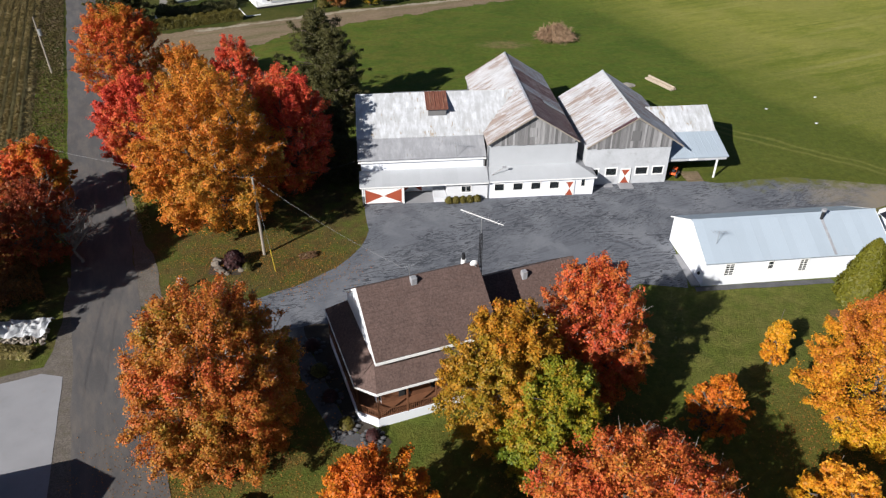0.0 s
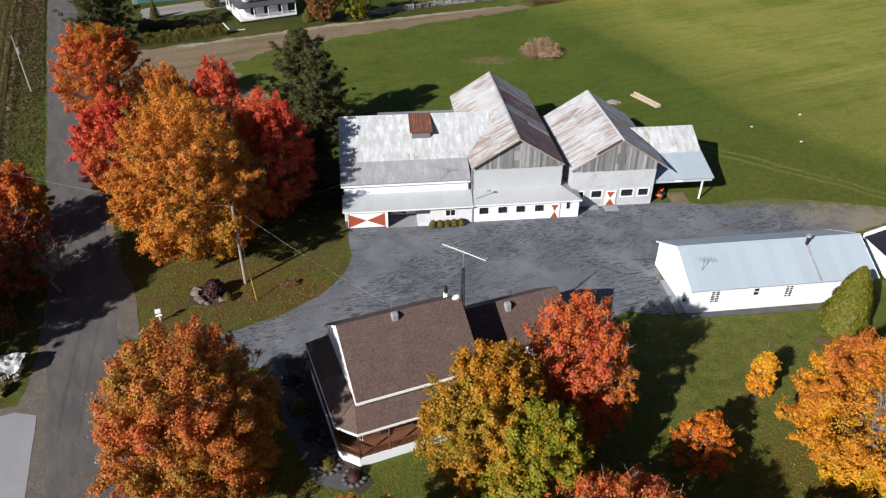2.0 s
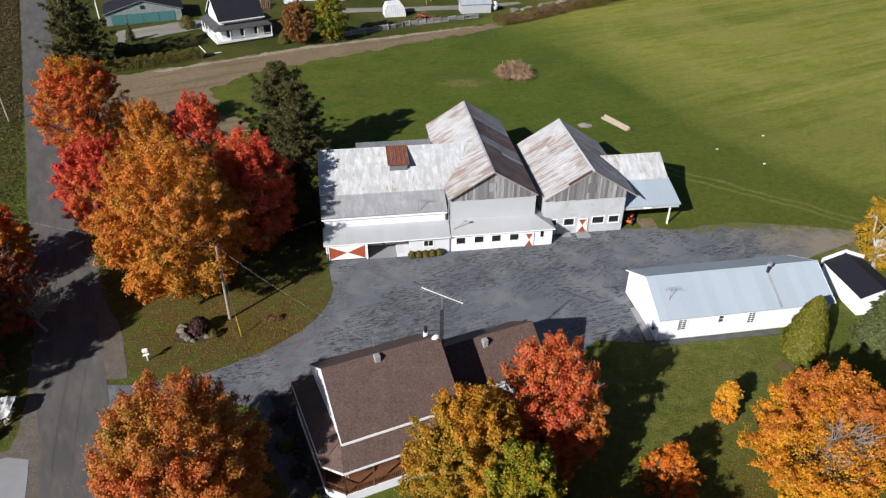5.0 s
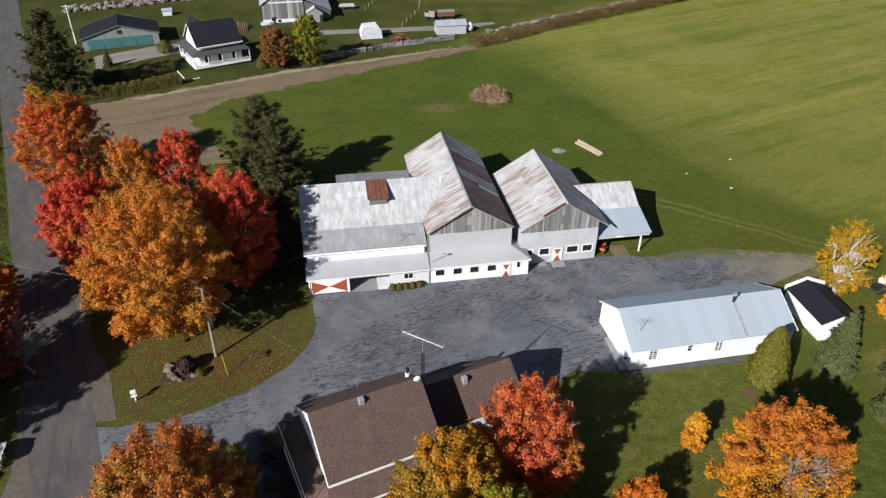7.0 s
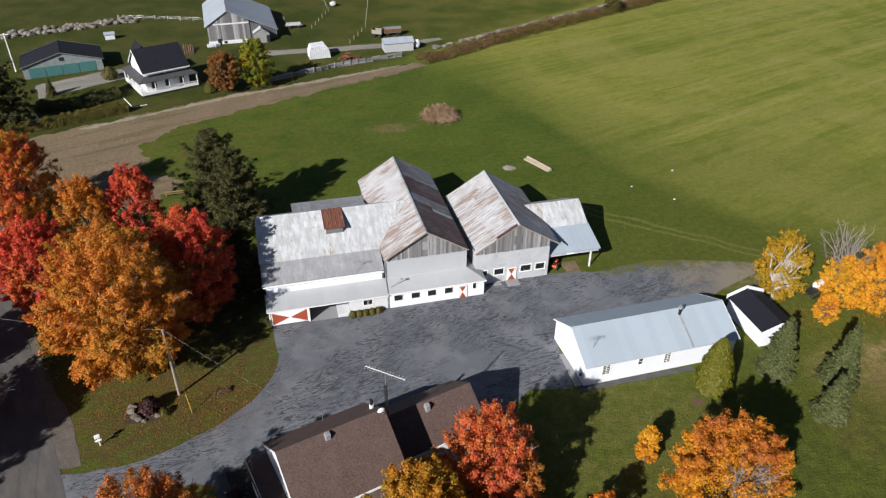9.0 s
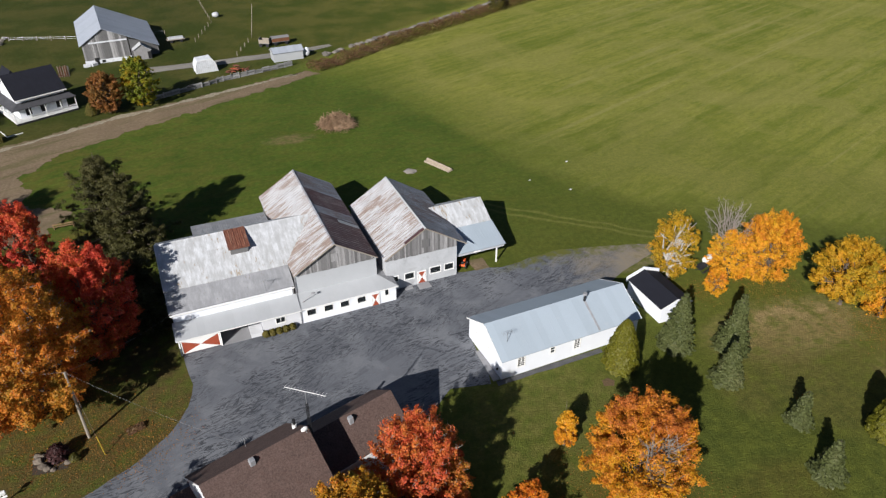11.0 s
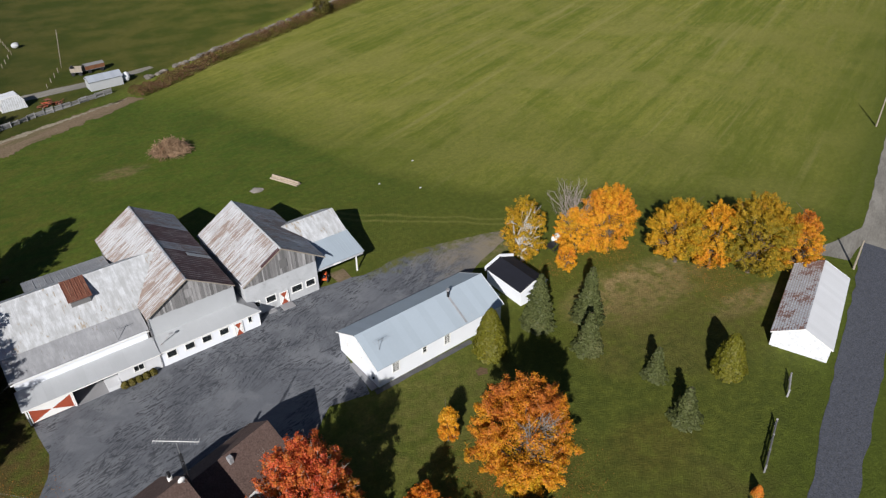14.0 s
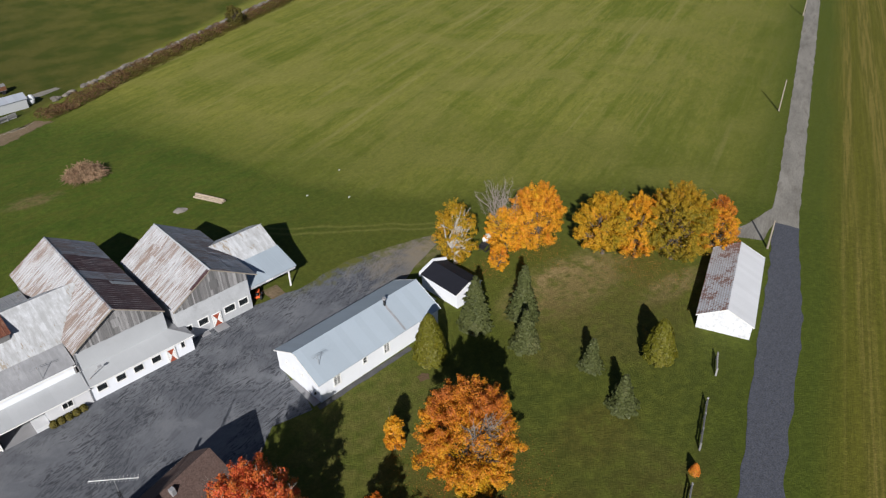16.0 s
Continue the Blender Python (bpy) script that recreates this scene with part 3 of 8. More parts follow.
def window(parent, start, along, out, a0, a1, z0, z1, frame_mat, bars=(0, 0), trim=0.1):
    """A framed window in an opening: frame, glazing bars and its pane."""
    start, along, out = Vector(start), Vector(along), Vector(out)
    up = Vector((0, 0, 1))

    def bar(a, b, c, d, front=0.05, back=0.06):
        p = start - out * back
        return prism([p + along * a + up * c, p + along * b + up * c, p + along * b + up * d, p + along * a + up * d], out * (front + back))

    def ring(lo, depth):
        q = start - out * depth
        return [q + along * a + up * z for a, z in ((a0 + lo, z0 + lo), (a1 - lo, z0 + lo), (a1 - lo, z1 - lo), (a0 + lo, z1 - lo))]

    bm = bmesh.new()
    vs = [[bm.verts.new(p) for p in ring(lo, d)] for lo, d in ((-trim, 0.06), (-trim, -0.05), (0.04, -0.05), (0.04, 0.06))]
    for r, q in zip(vs, vs[1:] + vs[:1]):
        for i in range(4):
            bm.faces.new((r[i], r[(i + 1) % 4], q[(i + 1) % 4], q[i]))
    w = part("window", bm, frame_mat, parent)
    for i in range(bars[0]):
        a = a0 + (a1 - a0) * (i + 1) / (bars[0] + 1)
        part("glazing_bar", bar(a - 0.025, a + 0.025, z0 + 0.04, z1 - 0.04, 0.0, 0.05), frame_mat, w)
    for i in range(bars[1]):
        z = z0 + (z1 - z0) * (i + 1) / (bars[1] + 1)
        part("glazing_bar", bar(a0 + 0.04, a1 - 0.04, z - 0.025, z + 0.025, -0.003, 0.047), frame_mat, w)
    p = start - out * 0.1
    part("pane", prism([p + along * a0 + up * z0, p + along * a1 + up * z0, p + along * a1 + up * z1, p + along * a0 + up * z1], -out * 0.012), M["glass"], w)
    return w


_sheets = {}


def sheet_mesh(w, length, rib):
    key = (round(w, 3), round(length, 3), rib)
    if key not in _sheets:
        bm = bmesh.new()
        prof = [(0, 0.0), (0.03, rib), (0.07, rib), (0.10, 0.0), (w * 0.5, 0.0), (w * 0.53, rib * 0.5), (w * 0.56, 0.0), (w + 0.02, 0.0)]
        rows = [[bm.verts.new((x, y, z + t)) for x, z in prof] for y in (0.0, length) for t in (0.02,)]
        low = [[bm.verts.new((x, y, 0.0)) for x in (0, w)] for y in (0.0, length)]
        for i in range(len(prof) - 1):
            bm.faces.new((rows[0][i], rows[0][i + 1], rows[1][i + 1], rows[1][i]))
        bm.faces.new([low[0][0], low[0][1], *rows[0][::-1]])
        bm.faces.new([*rows[1], low[1][1], low[1][0]])
        _sheets[key] = mesh_of(bm, "roof_sheet")
    return _sheets[key]


def roof_slope(parent, eave, along, up, length, rise, material, width=0.62, rib=0.035, name="roof", deck=0.10, rows=1, pick=None, label="", seed=1, loose=0.004):
    """A sloping roof: a deck that carries single metal sheets. eave: its lower corner; along, up: unit ways; pick: material by share along."""
    eave, along, up = Vector(eave), Vector(along).normalized(), Vector(up).normalized()
    nor = along.cross(up).normalized()
    if nor.z < 0:
        nor = -nor
    deck_ob = part(name, prism([eave, eave + along * length, eave + along * length + up * rise, eave + up * rise], -nor * deck), material, parent, label)
    n = max(1, round(length / width))
    w = length / n
    rnd = random.Random(seed)
    if along.cross(up).z > 0:
        base = Matrix((along, up, nor)).transposed()
        first, step = eave, along
    else:
        base = Matrix((-along, up, nor)).transposed()
        first, step = eave + along * length, -along
    for r in range(rows):
        ln = rise / rows
        me0 = sheet_mesh(w, ln + (0.12 if r < rows - 1 else 0), rib)
        for i in range(n):
            share = (i + 0.5) / n if step == along else 1 - (i + 0.5) / n
            mat = pick(share, r / rows) if pick else material
            key = (me0.name, mat.name)
            if key not in _sheets:
                me = me0.copy()
                me.materials.clear()
                me.materials.append(mat)
                _sheets[key] = me
            ob = new("roof_sheet", _sheets[key])
            ob.parent = deck_ob
            jig = Euler((rnd.uniform(-1, 1) * loose, rnd.uniform(-1, 1) * loose, rnd.uniform(-1, 1) * loose * 0.5)).to_matrix()
            ob.matrix_local = Matrix.Translation(first + step * (w * i) + up * (ln * r) + nor * (0.004 + 0.01 * r)) @ (base @ jig).to_4x4()
    return deck_ob


def ragged(pts, step=2.0, wob=0.3, seed=0.0):
    out = []
    n = len(pts)
    for i in range(n):
        a, b = Vector((*pts[i], 0)), Vector((*pts[(i + 1) % n], 0))
        k = max(1, int((b - a).length / step))
        side = (b - a).normalized().cross(Vector((0, 0, 1)))
        for j in range(k):
            p = a.lerp(b, j / k)
            out.append(p + side * wob * (noise.noise(Vector((p.x * 0.35 + seed, p.y * 0.35, seed))) * 2 + (noise.noise(Vector((p.x * 1.6 + seed, p.y * 1.6, seed))) if wob > 0.45 else 0)))
    return out


def ground_sheet(name, pts, z, material, label, category, step=2.0, wob=0.3, seed=0.0):
    """A flat area of the ground with a ragged edge, a few centimetres thick."""
    bm = bmesh.new()
    f = bm.faces.new([bm.verts.new((p.x, p.y, z)) for p in ragged(pts, step, wob, seed)])
    if f.normal.z < 0:
        f.normal_flip()
    bmesh.ops.triangulate(bm, faces=[f])
    me = bpy.data.meshes.new(name)
    bm.normal_update()
    bm.to_mesh(me)
    bm.free()
    me.materials.append(material)
    return tagged(new(name, me), label, category, kind="structure")


# ---- plants ----
def cards(name, centre, nor, size, material, parent, label="", aspect=1.0, seed=0, along=None):
    """One mesh of many separate leaves, each a small three-cornered blade."""
    rng = np.random.default_rng(seed)
    n = len(centre)
    nor = nor / np.maximum(np.linalg.norm(nor, axis=1, keepdims=True), 1e-6)
    ref = rng.normal(size=(n, 3)) if along is None else along
    a = np.cross(nor, ref)
    a /= np.maximum(np.linalg.norm(a, axis=1, keepdims=True), 1e-6)
    b = np.cross(nor, a)
    s = (size * rng.uniform(0.6, 1.35, n))[:, None]
    low = centre - b * s * 0.29 * aspect
    co = np.stack([centre + b * s * 0.58 * aspect, low + a * s * 0.5, low - a * s * 0.5], axis=1).reshape(-1, 3)
    me = bpy.data.meshes.new(name)
    me.vertices.add(3 * n)
    me.vertices.foreach_set("co", co.astype(np.float32).ravel())
    me.loops.add(3 * n)
    me.loops.foreach_set("vertex_index", np.arange(3 * n, dtype=np.int32))
    me.polygons.add(n)
    me.polygons.foreach_set("loop_start", np.arange(0, 3 * n, 3, dtype=np.int32))
    me.update(calc_edges=True)
    me.materials.append(material)
    ob = new(name, me)
    ob.parent = parent
    return tagged(ob, label)


def unit(v):
    return v / np.maximum(np.linalg.norm(v, axis=1, keepdims=True), 1e-6)


def crown_points(rng, n, rx, ry, z0, z1, spray, clump=30, peak=0.42, rag=1.0):
    """Leaves in sprays on many rising plumes that together fill a pointed, uneven crown: places, facing, plume tips."""
    kp = int(70 + 11.0 * (rx + ry))
    H = z1 - z0
    f = np.clip((np.arange(kp) + rng.uniform(0.1, 0.9, kp)) / kp, 0.02, 0.985) ** 0.9
    az = np.arange(kp) * 2.39996 + rng.normal(size=kp) * 0.45
    q = math.log(0.5) / math.log(peak)
    env = np.sin(math.pi * np.clip(f ** q, 0, 1) ** 1.0) ** 0.38 * (1 - 0.08 * f)
    lean = 1 + 0.10 * np.sin(az + rng.uniform(0, 6.28)) + 0.07 * np.sin(2 * az + rng.uniform(0, 6.28))
    reach = env * lean * rng.uniform(0.80, 1.05, kp) * np.where(rng.uniform(0, 1, kp) < 0.14, 1 + 0.12 * rag, 1.0)
    zt = z0 + H * f * np.where(f > 0.8, rng.uniform(0.93, 1.06, kp), 1.0)
    tip = np.stack([np.cos(az) * reach * rx, np.sin(az) * reach * ry, zt], 1)
    root = tip * np.array([0.60, 0.60, 1.0]) + rng.normal(size=(kp, 3)) * np.array([0.10 * rx, 0.10 * ry, 0.0])
    zc = z0 + 0.32 * H
    root[:, 2] = zc + (tip[:, 2] - zc) * 0.60 + rng.normal(size=kp) * 0.05 * H
    fat = rng.uniform(0.085, 0.17, kp) * (1 + 0.5 / (rx + 0.5)) * (rx + ry) * 0.5 * (1 - 0.3 * f)
    vol = fat * np.linalg.norm(tip - root, axis=1)
    k = max(30, n // clump)
    own = rng.choice(kp, k, p=vol / vol.sum())
    s = rng.uniform(0.15, 1.0, k) ** 0.7
    axis = unit(tip - root)
    d = unit(rng.normal(size=(k, 3)))
    girth = fat[own] * np.sin(np.clip(0.25 + s * 0.78, 0, 1) * math.pi) ** 0.6
    c = root[own] + (tip - root)[own] * s[:, None] + d * (girth * rng.uniform(0.25, 1, k) ** 0.35)[:, None]
    outer = unit(c - np.array([0, 0, z0 + 0.35 * H]))
    mine = rng.integers(0, k, n)
    size = spray * rng.uniform(0.5, 1.25, k)
    off = unit(rng.normal(size=(n, 3))) * (size[mine] * rng.uniform(0.15, 1.0, n) ** 0.6)[:, None] * np.array([1, 1, 0.62])
    off += axis[own][mine] * (size[mine] * rng.normal(size=n) * 0.25)[:, None]
    p = c[mine] + off
    nor = outer[mine] * 0.30 + d[mine] * 0.45 + unit(off) * 0.45 + rng.normal(size=(n, 3)) * 0.40 + np.array([0, 0, 0.28])
    # inner leaves close the gaps between the plumes
    m = n // 6
    pick = rng.integers(0, kp, m)
    g = rng.uniform(0.2, 0.72, m)
    p[:m] = tip[pick] * np.stack([g, g, np.ones(m)], 1) + np.clip(rng.normal(size=(m, 3)), -1.6, 1.6) * (0.035 * (rx + ry)) - np.array([0, 0, 0.05 * H])
    return p, nor, tip, root


def limbs(trunk_r, fork, targets, rng, twig=0.035, bm=None, kinks=3):
    """A trunk that forks into limbs reaching for the targets."""
    bm = bm or bmesh.new()
    top = Vector((rng.normal() * 0.25, rng.normal() * 0.25, fork))
    tube([(0, 0, -0.15), (0.03, 0.02, 0.25), (top.x * 0.5, top.y * 0.5, fork * 0.55), tuple(top)], [trunk_r * 1.45, trunk_r * 1.08, trunk_r * 0.92, trunk_r * 0.8], bm, 9)
    for t in targets:
        t = Vector(t)
        pts, rad = [], []
        r0 = trunk_r * rng.uniform(0.35, 0.6)
        for i in range(kinks + 2):
            f = i / (kinks + 1)
            p = top.lerp(t, f) + Vector((0, 0, math.sin(f * math.pi) * (t - top).length * 0.10))
            if 0 < i < kinks + 1:
                p += Vector(rng.normal(size=3) * (t - top).length * 0.05)
            pts.append(p)
            rad.append(r0 * (1 - f) ** 0.8 + twig)
        tube(pts, rad, bm, 5)
        for q in range(3):
            i = 1 + q % kinks
            e = pts[i] + Vector(rng.normal(size=3)) * (t - top).length * 0.11 + Vector((0, 0, 0.4))
            tube([pts[i], pts[i].lerp(e, 0.5) + Vector((0, 0, 0.15)), e], [rad[i] * 0.6, rad[i] * 0.4, twig * 0.7], bm, 4)
    return bm


def maple(label, x, y, height, wide, material, seed, n, leaf=0.19, low=0.08, bark="bark", deep=None, category="tree", group="", bare=0, spray=None, peak=0.42, rag=1.0, thin=None, sparse=0.0, name="maple_tree"):
    """A leafy tree; thin: the side (degrees) on which the crown has lost leaves and shows its branches; sparse: the share of leaves gone from its top."""
    rng = np.random.default_rng(seed)
    t = thing(name, label, category, pose(x, y, 0), group)
    z0 = height * low
    p, nor, tip, root = crown_points(rng, n, wide / 2 * 0.97, (deep or wide) / 2 * 0.97, z0, height * 0.965, spray or 0.20 + wide * 0.016, peak=peak, rag=rag)
    keep = p[:, 2] > 0.25
    if thin is not None:
        side = np.cos(np.arctan2(p[:, 1], p[:, 0]) - radians(thin))
        f = p[:, 2] / height
        r = np.hypot(p[:, 0], p[:, 1]) / (wide / 2)
        keep &= ~((side > 0.45) & (f > 0.38) & (f < 0.86) & (r > 0.25) & (rng.uniform(0, 1, len(p)) < 0.74))
    if sparse:
        keep &= ~(rng.uniform(0, 1, len(p)) < sparse * np.clip((p[:, 2] / height - 0.42) * 4, 0, 1))
    cards("crown", p[keep], nor[keep], leaf, material, t, seed=seed)
    if sparse:
        bm = bmesh.new()
        for q in tip[tip[:, 2] > height * 0.55]:
            for j in range(5):
                b = Vector(q) * rng.uniform(0.86, 1.0)
                e = b + Vector(rng.normal(size=3)) * 0.25 + Vector((q[0] * 0.04, q[1] * 0.04, rng.uniform(0.2, 0.6)))
                tube([b, e], [0.0022 * height, 0.006], bm, 3)
        tagged(part("deadwood", bm, M["bark_grey"], t), kind="stuff")
    pick = rng.choice(len(tip), min(len(tip), 26), replace=False)
    part("trunk", limbs(max(0.12, height * 0.024), max(0.6, height * 0.17), tip[pick] * np.array([0.86, 0.86, 0.95]), rng), M[bark], t)
    if bare:
        bm = bmesh.new()
        for i in range(bare):
            a = rng.uniform(0, 6.28) if thin is None else radians(thin) + rng.normal() * 0.55
            s = Vector((math.cos(a) * 0.3, math.sin(a) * 0.3, height * rng.uniform(0.25, 0.45)))
            r = wide * rng.uniform(0.18, 0.37)
            e = Vector((math.cos(a) * r, math.sin(a) * r, height * rng.uniform(0.6, 0.86)))
            m = s.lerp(e, 0.5) + Vector((0, 0, 0.5))
            tube([s, m, e], [0.13, 0.08, 0.015], bm, 5)
            for j in range(12):
                b = m.lerp(e, rng.uniform(0.0, 0.9))
                g2 = b + Vector(rng.normal(size=3)) * 0.55 + (e - s).normalized() * rng.uniform(0.5, 1.3)
                tube([b, g2], [0.035, 0.008], bm, 3)
        tagged(part("deadwood", bm, M["bark_grey"], t), kind="stuff")
    return t


def spruce(label, x, y, height, wide, material, seed, levels=26, name="spruce_tree", droop=0.25, group="", needle=0.23, low=0.03):
    """A conifer: whorls of drooping boughs that carry needle sprays."""
    rng = np.random.default_rng(seed)
    t = thing(name, label, "tree", pose(x, y, 0), group)
    C, N, A = [], [], []
    levels = int(levels * 0.60)
    for i in range(levels):
        f = i / levels
        z = height * (low + (1 - low) * f)
        R = wide / 2 * 1.08 * (1 - f) ** 0.86 * rng.uniform(0.86, 1.1) + 0.08
        nb = max(6, int(18 * (1 - f) + 6))
        a0 = rng.uniform(0, 6.28)
        for j in range(nb):
            a = a0 + 6.283 * j / nb + rng.normal() * 0.14
            r = R * rng.uniform(0.72, 1.12)
            m = max(10, int(r / 0.022))
            s = rng.uniform(0.12, 1, m)
            w = rng.normal(size=m) * (0.09 + 0.14 * r * (1 - s) * 0.6)
            d = np.array([math.cos(a), math.sin(a)])
            px = d[0] * s * r - d[1] * w
            py = d[1] * s * r + d[0] * w
            pz = z - (droop + 0.12) * r * s ** 1.5 + rng.normal(size=m) * 0.04 + 0.25 * s ** 4
            C.append(np.stack([px, py, pz], 1))
            N.append(np.stack([d[0] * 0.5 + rng.normal(size=m) * 0.35, d[1] * 0.5 + rng.normal(size=m) * 0.35, np.full(m, 1.0)], 1))
            A.append(np.tile([-d[1], d[0], 0.0], (m, 1)) + rng.normal(size=(m, 3)) * 0.35)
    C, N, A = np.concatenate(C), np.concatenate(N), np.concatenate(A)
    C[:, 2] = np.maximum(C[:, 2], 0.12)
    cards("crown", C, N, needle, material, t, aspect=1.5, seed=seed, along=A)
    part("trunk", tube([(0, 0, -0.1), (0, 0, height * 0.5), (0, 0, height * 0.97)], [height * 0.022, height * 0.014, 0.02], None, 7), M["bark"], t)
    return t


def pine(label, x, y, height, wide, material, seed, n, low=0.08, needle=0.16, name="pine_tree"):
    """A rough pine: tiers of flat clumped boughs with gaps between them, narrowing to a point."""
    rng = np.random.default_rng(seed)
    t = thing(name, label, "tree", pose(x, y, 0))
    cl, bm = [], bmesh.new()
    tube([(0, 0, -0.1), (0.1, 0, height * 0.5), (0.05, 0.1, height * 0.98)], [height * 0.022, height * 0.014, 0.03], bm, 8)
    tiers = 15
    for i in range(tiers):
        f = (i + 0.3) / tiers
        z = height * (low + (0.95 - low) * f)
        R = wide / 2 * (1 - f ** 1.25) ** 0.8 * rng.uniform(0.75, 1.12) + 0.35
        nb = int(4 + 4 * (1 - f))
        a0 = rng.uniform(0, 6.28)
        for j in range(nb):
            a = a0 + 6.283 * j / nb + rng.normal() * 0.28
            r = R * rng.uniform(0.55, 1.3)
            rise = rng.uniform(0.05, 0.30) + 0.3 * f
            e = Vector((math.cos(a) * r, math.sin(a) * r, z + r * rise))
            tube([(0, 0, z - 0.2), e.lerp(Vector((0, 0, z - 0.25)), 0.5), e], [0.09, 0.06, 0.02], bm, 4)
            for q in range(12):
                s = 0.22 + 0.82 * (q + rng.uniform(0, 1)) / 12
                w = rng.normal() * 0.30 * r * math.sin(min(1.0, s) * 2.6)
                cl.append(((e.x * s - math.sin(a) * w, e.y * s + math.cos(a) * w, z - 0.12 * r * math.sin(s * 3.1) + (e.z - z) * s ** 1.4 + rng.normal() * 0.10), (0.20 + 0.034 * wide) * rng.uniform(0.5, 1.2)))
    own = rng.integers(0, len(cl), n)
    c = np.array([q[0] for q in cl])[own]
    s = np.array([q[1] for q in cl])[own]
    off = unit(rng.normal(size=(n, 3)) * np.array([1, 1, 0.55]))
    cards("crown", c + off * (s * rng.uniform(0.2, 1, n))[:, None], off * 0.6 + rng.normal(size=(n, 3)) * 0.45 + np.array([0, 0, 0.5]), needle, material, t, aspect=1.7, seed=seed)
    part("trunk", bm, M["bark"], t)
    return t


def cedar(label, x, y, height, wide, material, seed, n=9000, name="cedar_tree", category="tree", power=0.8, group=""):
    """A dense egg-shaped evergreen of upright sprays."""
    rng = np.random.default_rng(seed)
    t = thing(name, label, category, pose(x, y, 0), group)
    f = rng.uniform(0, 1, n) ** 0.9
    a = rng.uniform(0, 6.283, n)
    prof = np.sin(np.clip(f * 0.93 + 0.10, 0, 1) * math.pi) ** power * (1 - 0.25 * f) if power < 0.75 else np.minimum(1, 0.62 + f * 2.2) * (1 - f) ** 0.56
    bump = 1 + 0.10 * np.sin(7 * a + 9 * f) + 0.08 * np.sin(13 * a - 17 * f)
    r = wide / 2 * 1.12 * prof * bump * rng.uniform(0.72, 1.03, n)
    p = np.stack([r * np.cos(a), r * np.sin(a), f * height * 0.98 + 0.05], 1)
    nor = np.stack([np.cos(a), np.sin(a), np.full(n, 0.55)], 1) + rng.normal(size=(n, 3)) * 0.4
    cards("crown", p, nor, 0.20 * (height / 5) ** 0.3, material, t, aspect=1.6, seed=seed)
    part("trunk", tube([(0, 0, -0.1), (0, 0, height * 0.8)], [0.12, 0.03], None, 6), M["bark"], t)
    return t


def brush(name, label, category, path, wide, height, material, seed, n, leaf=0.3, kind="", stems=True):
    """A row of scrub or hedge along a path of plan points."""
    rng = np.random.default_rng(seed)
    t = thing(name, label, category, pose(0, 0, 0), kind=kind)
    pts = np.array(path, float)
    seg = np.linalg.norm(np.diff(pts, axis=0), axis=1)
    cum = np.concatenate([[0], np.cumsum(seg)])
    s = rng.uniform(0, cum[-1], n)
    i = np.clip(np.searchsorted(cum, s) - 1, 0, len(seg) - 1)
    f = (s - cum[i]) / seg[i]
    base = pts[i] + (pts[i + 1] - pts[i]) * f[:, None]
    d = (pts[i + 1] - pts[i]) / seg[i][:, None]
    h = height * (0.62 + 0.38 * np.sin(s * 0.9 + 1.3 * np.sin(s * 0.23)) * np.sin(s * 0.31 + 2))
    h = np.clip(h, height * 0.35, height)
    u = rng.uniform(-1, 1, n)
    zz = rng.uniform(0, 1, n) ** 0.6
    z = 0.1 + zz * h * np.sqrt(np.maximum(0.1, 1 - 0.75 * u * u))
    off = u * wide / 2
    p = np.stack([base[:, 0] - d[:, 1] * off, base[:, 1] + d[:, 0] * off, z], 1)
    nor = np.stack([-d[:, 1] * u, d[:, 0] * u, 0.6 + 0 * u], 1) + rng.normal(size=(n, 3)) * 0.5
    cards("foliage", p, nor, leaf, material, t, seed=seed)
    return t


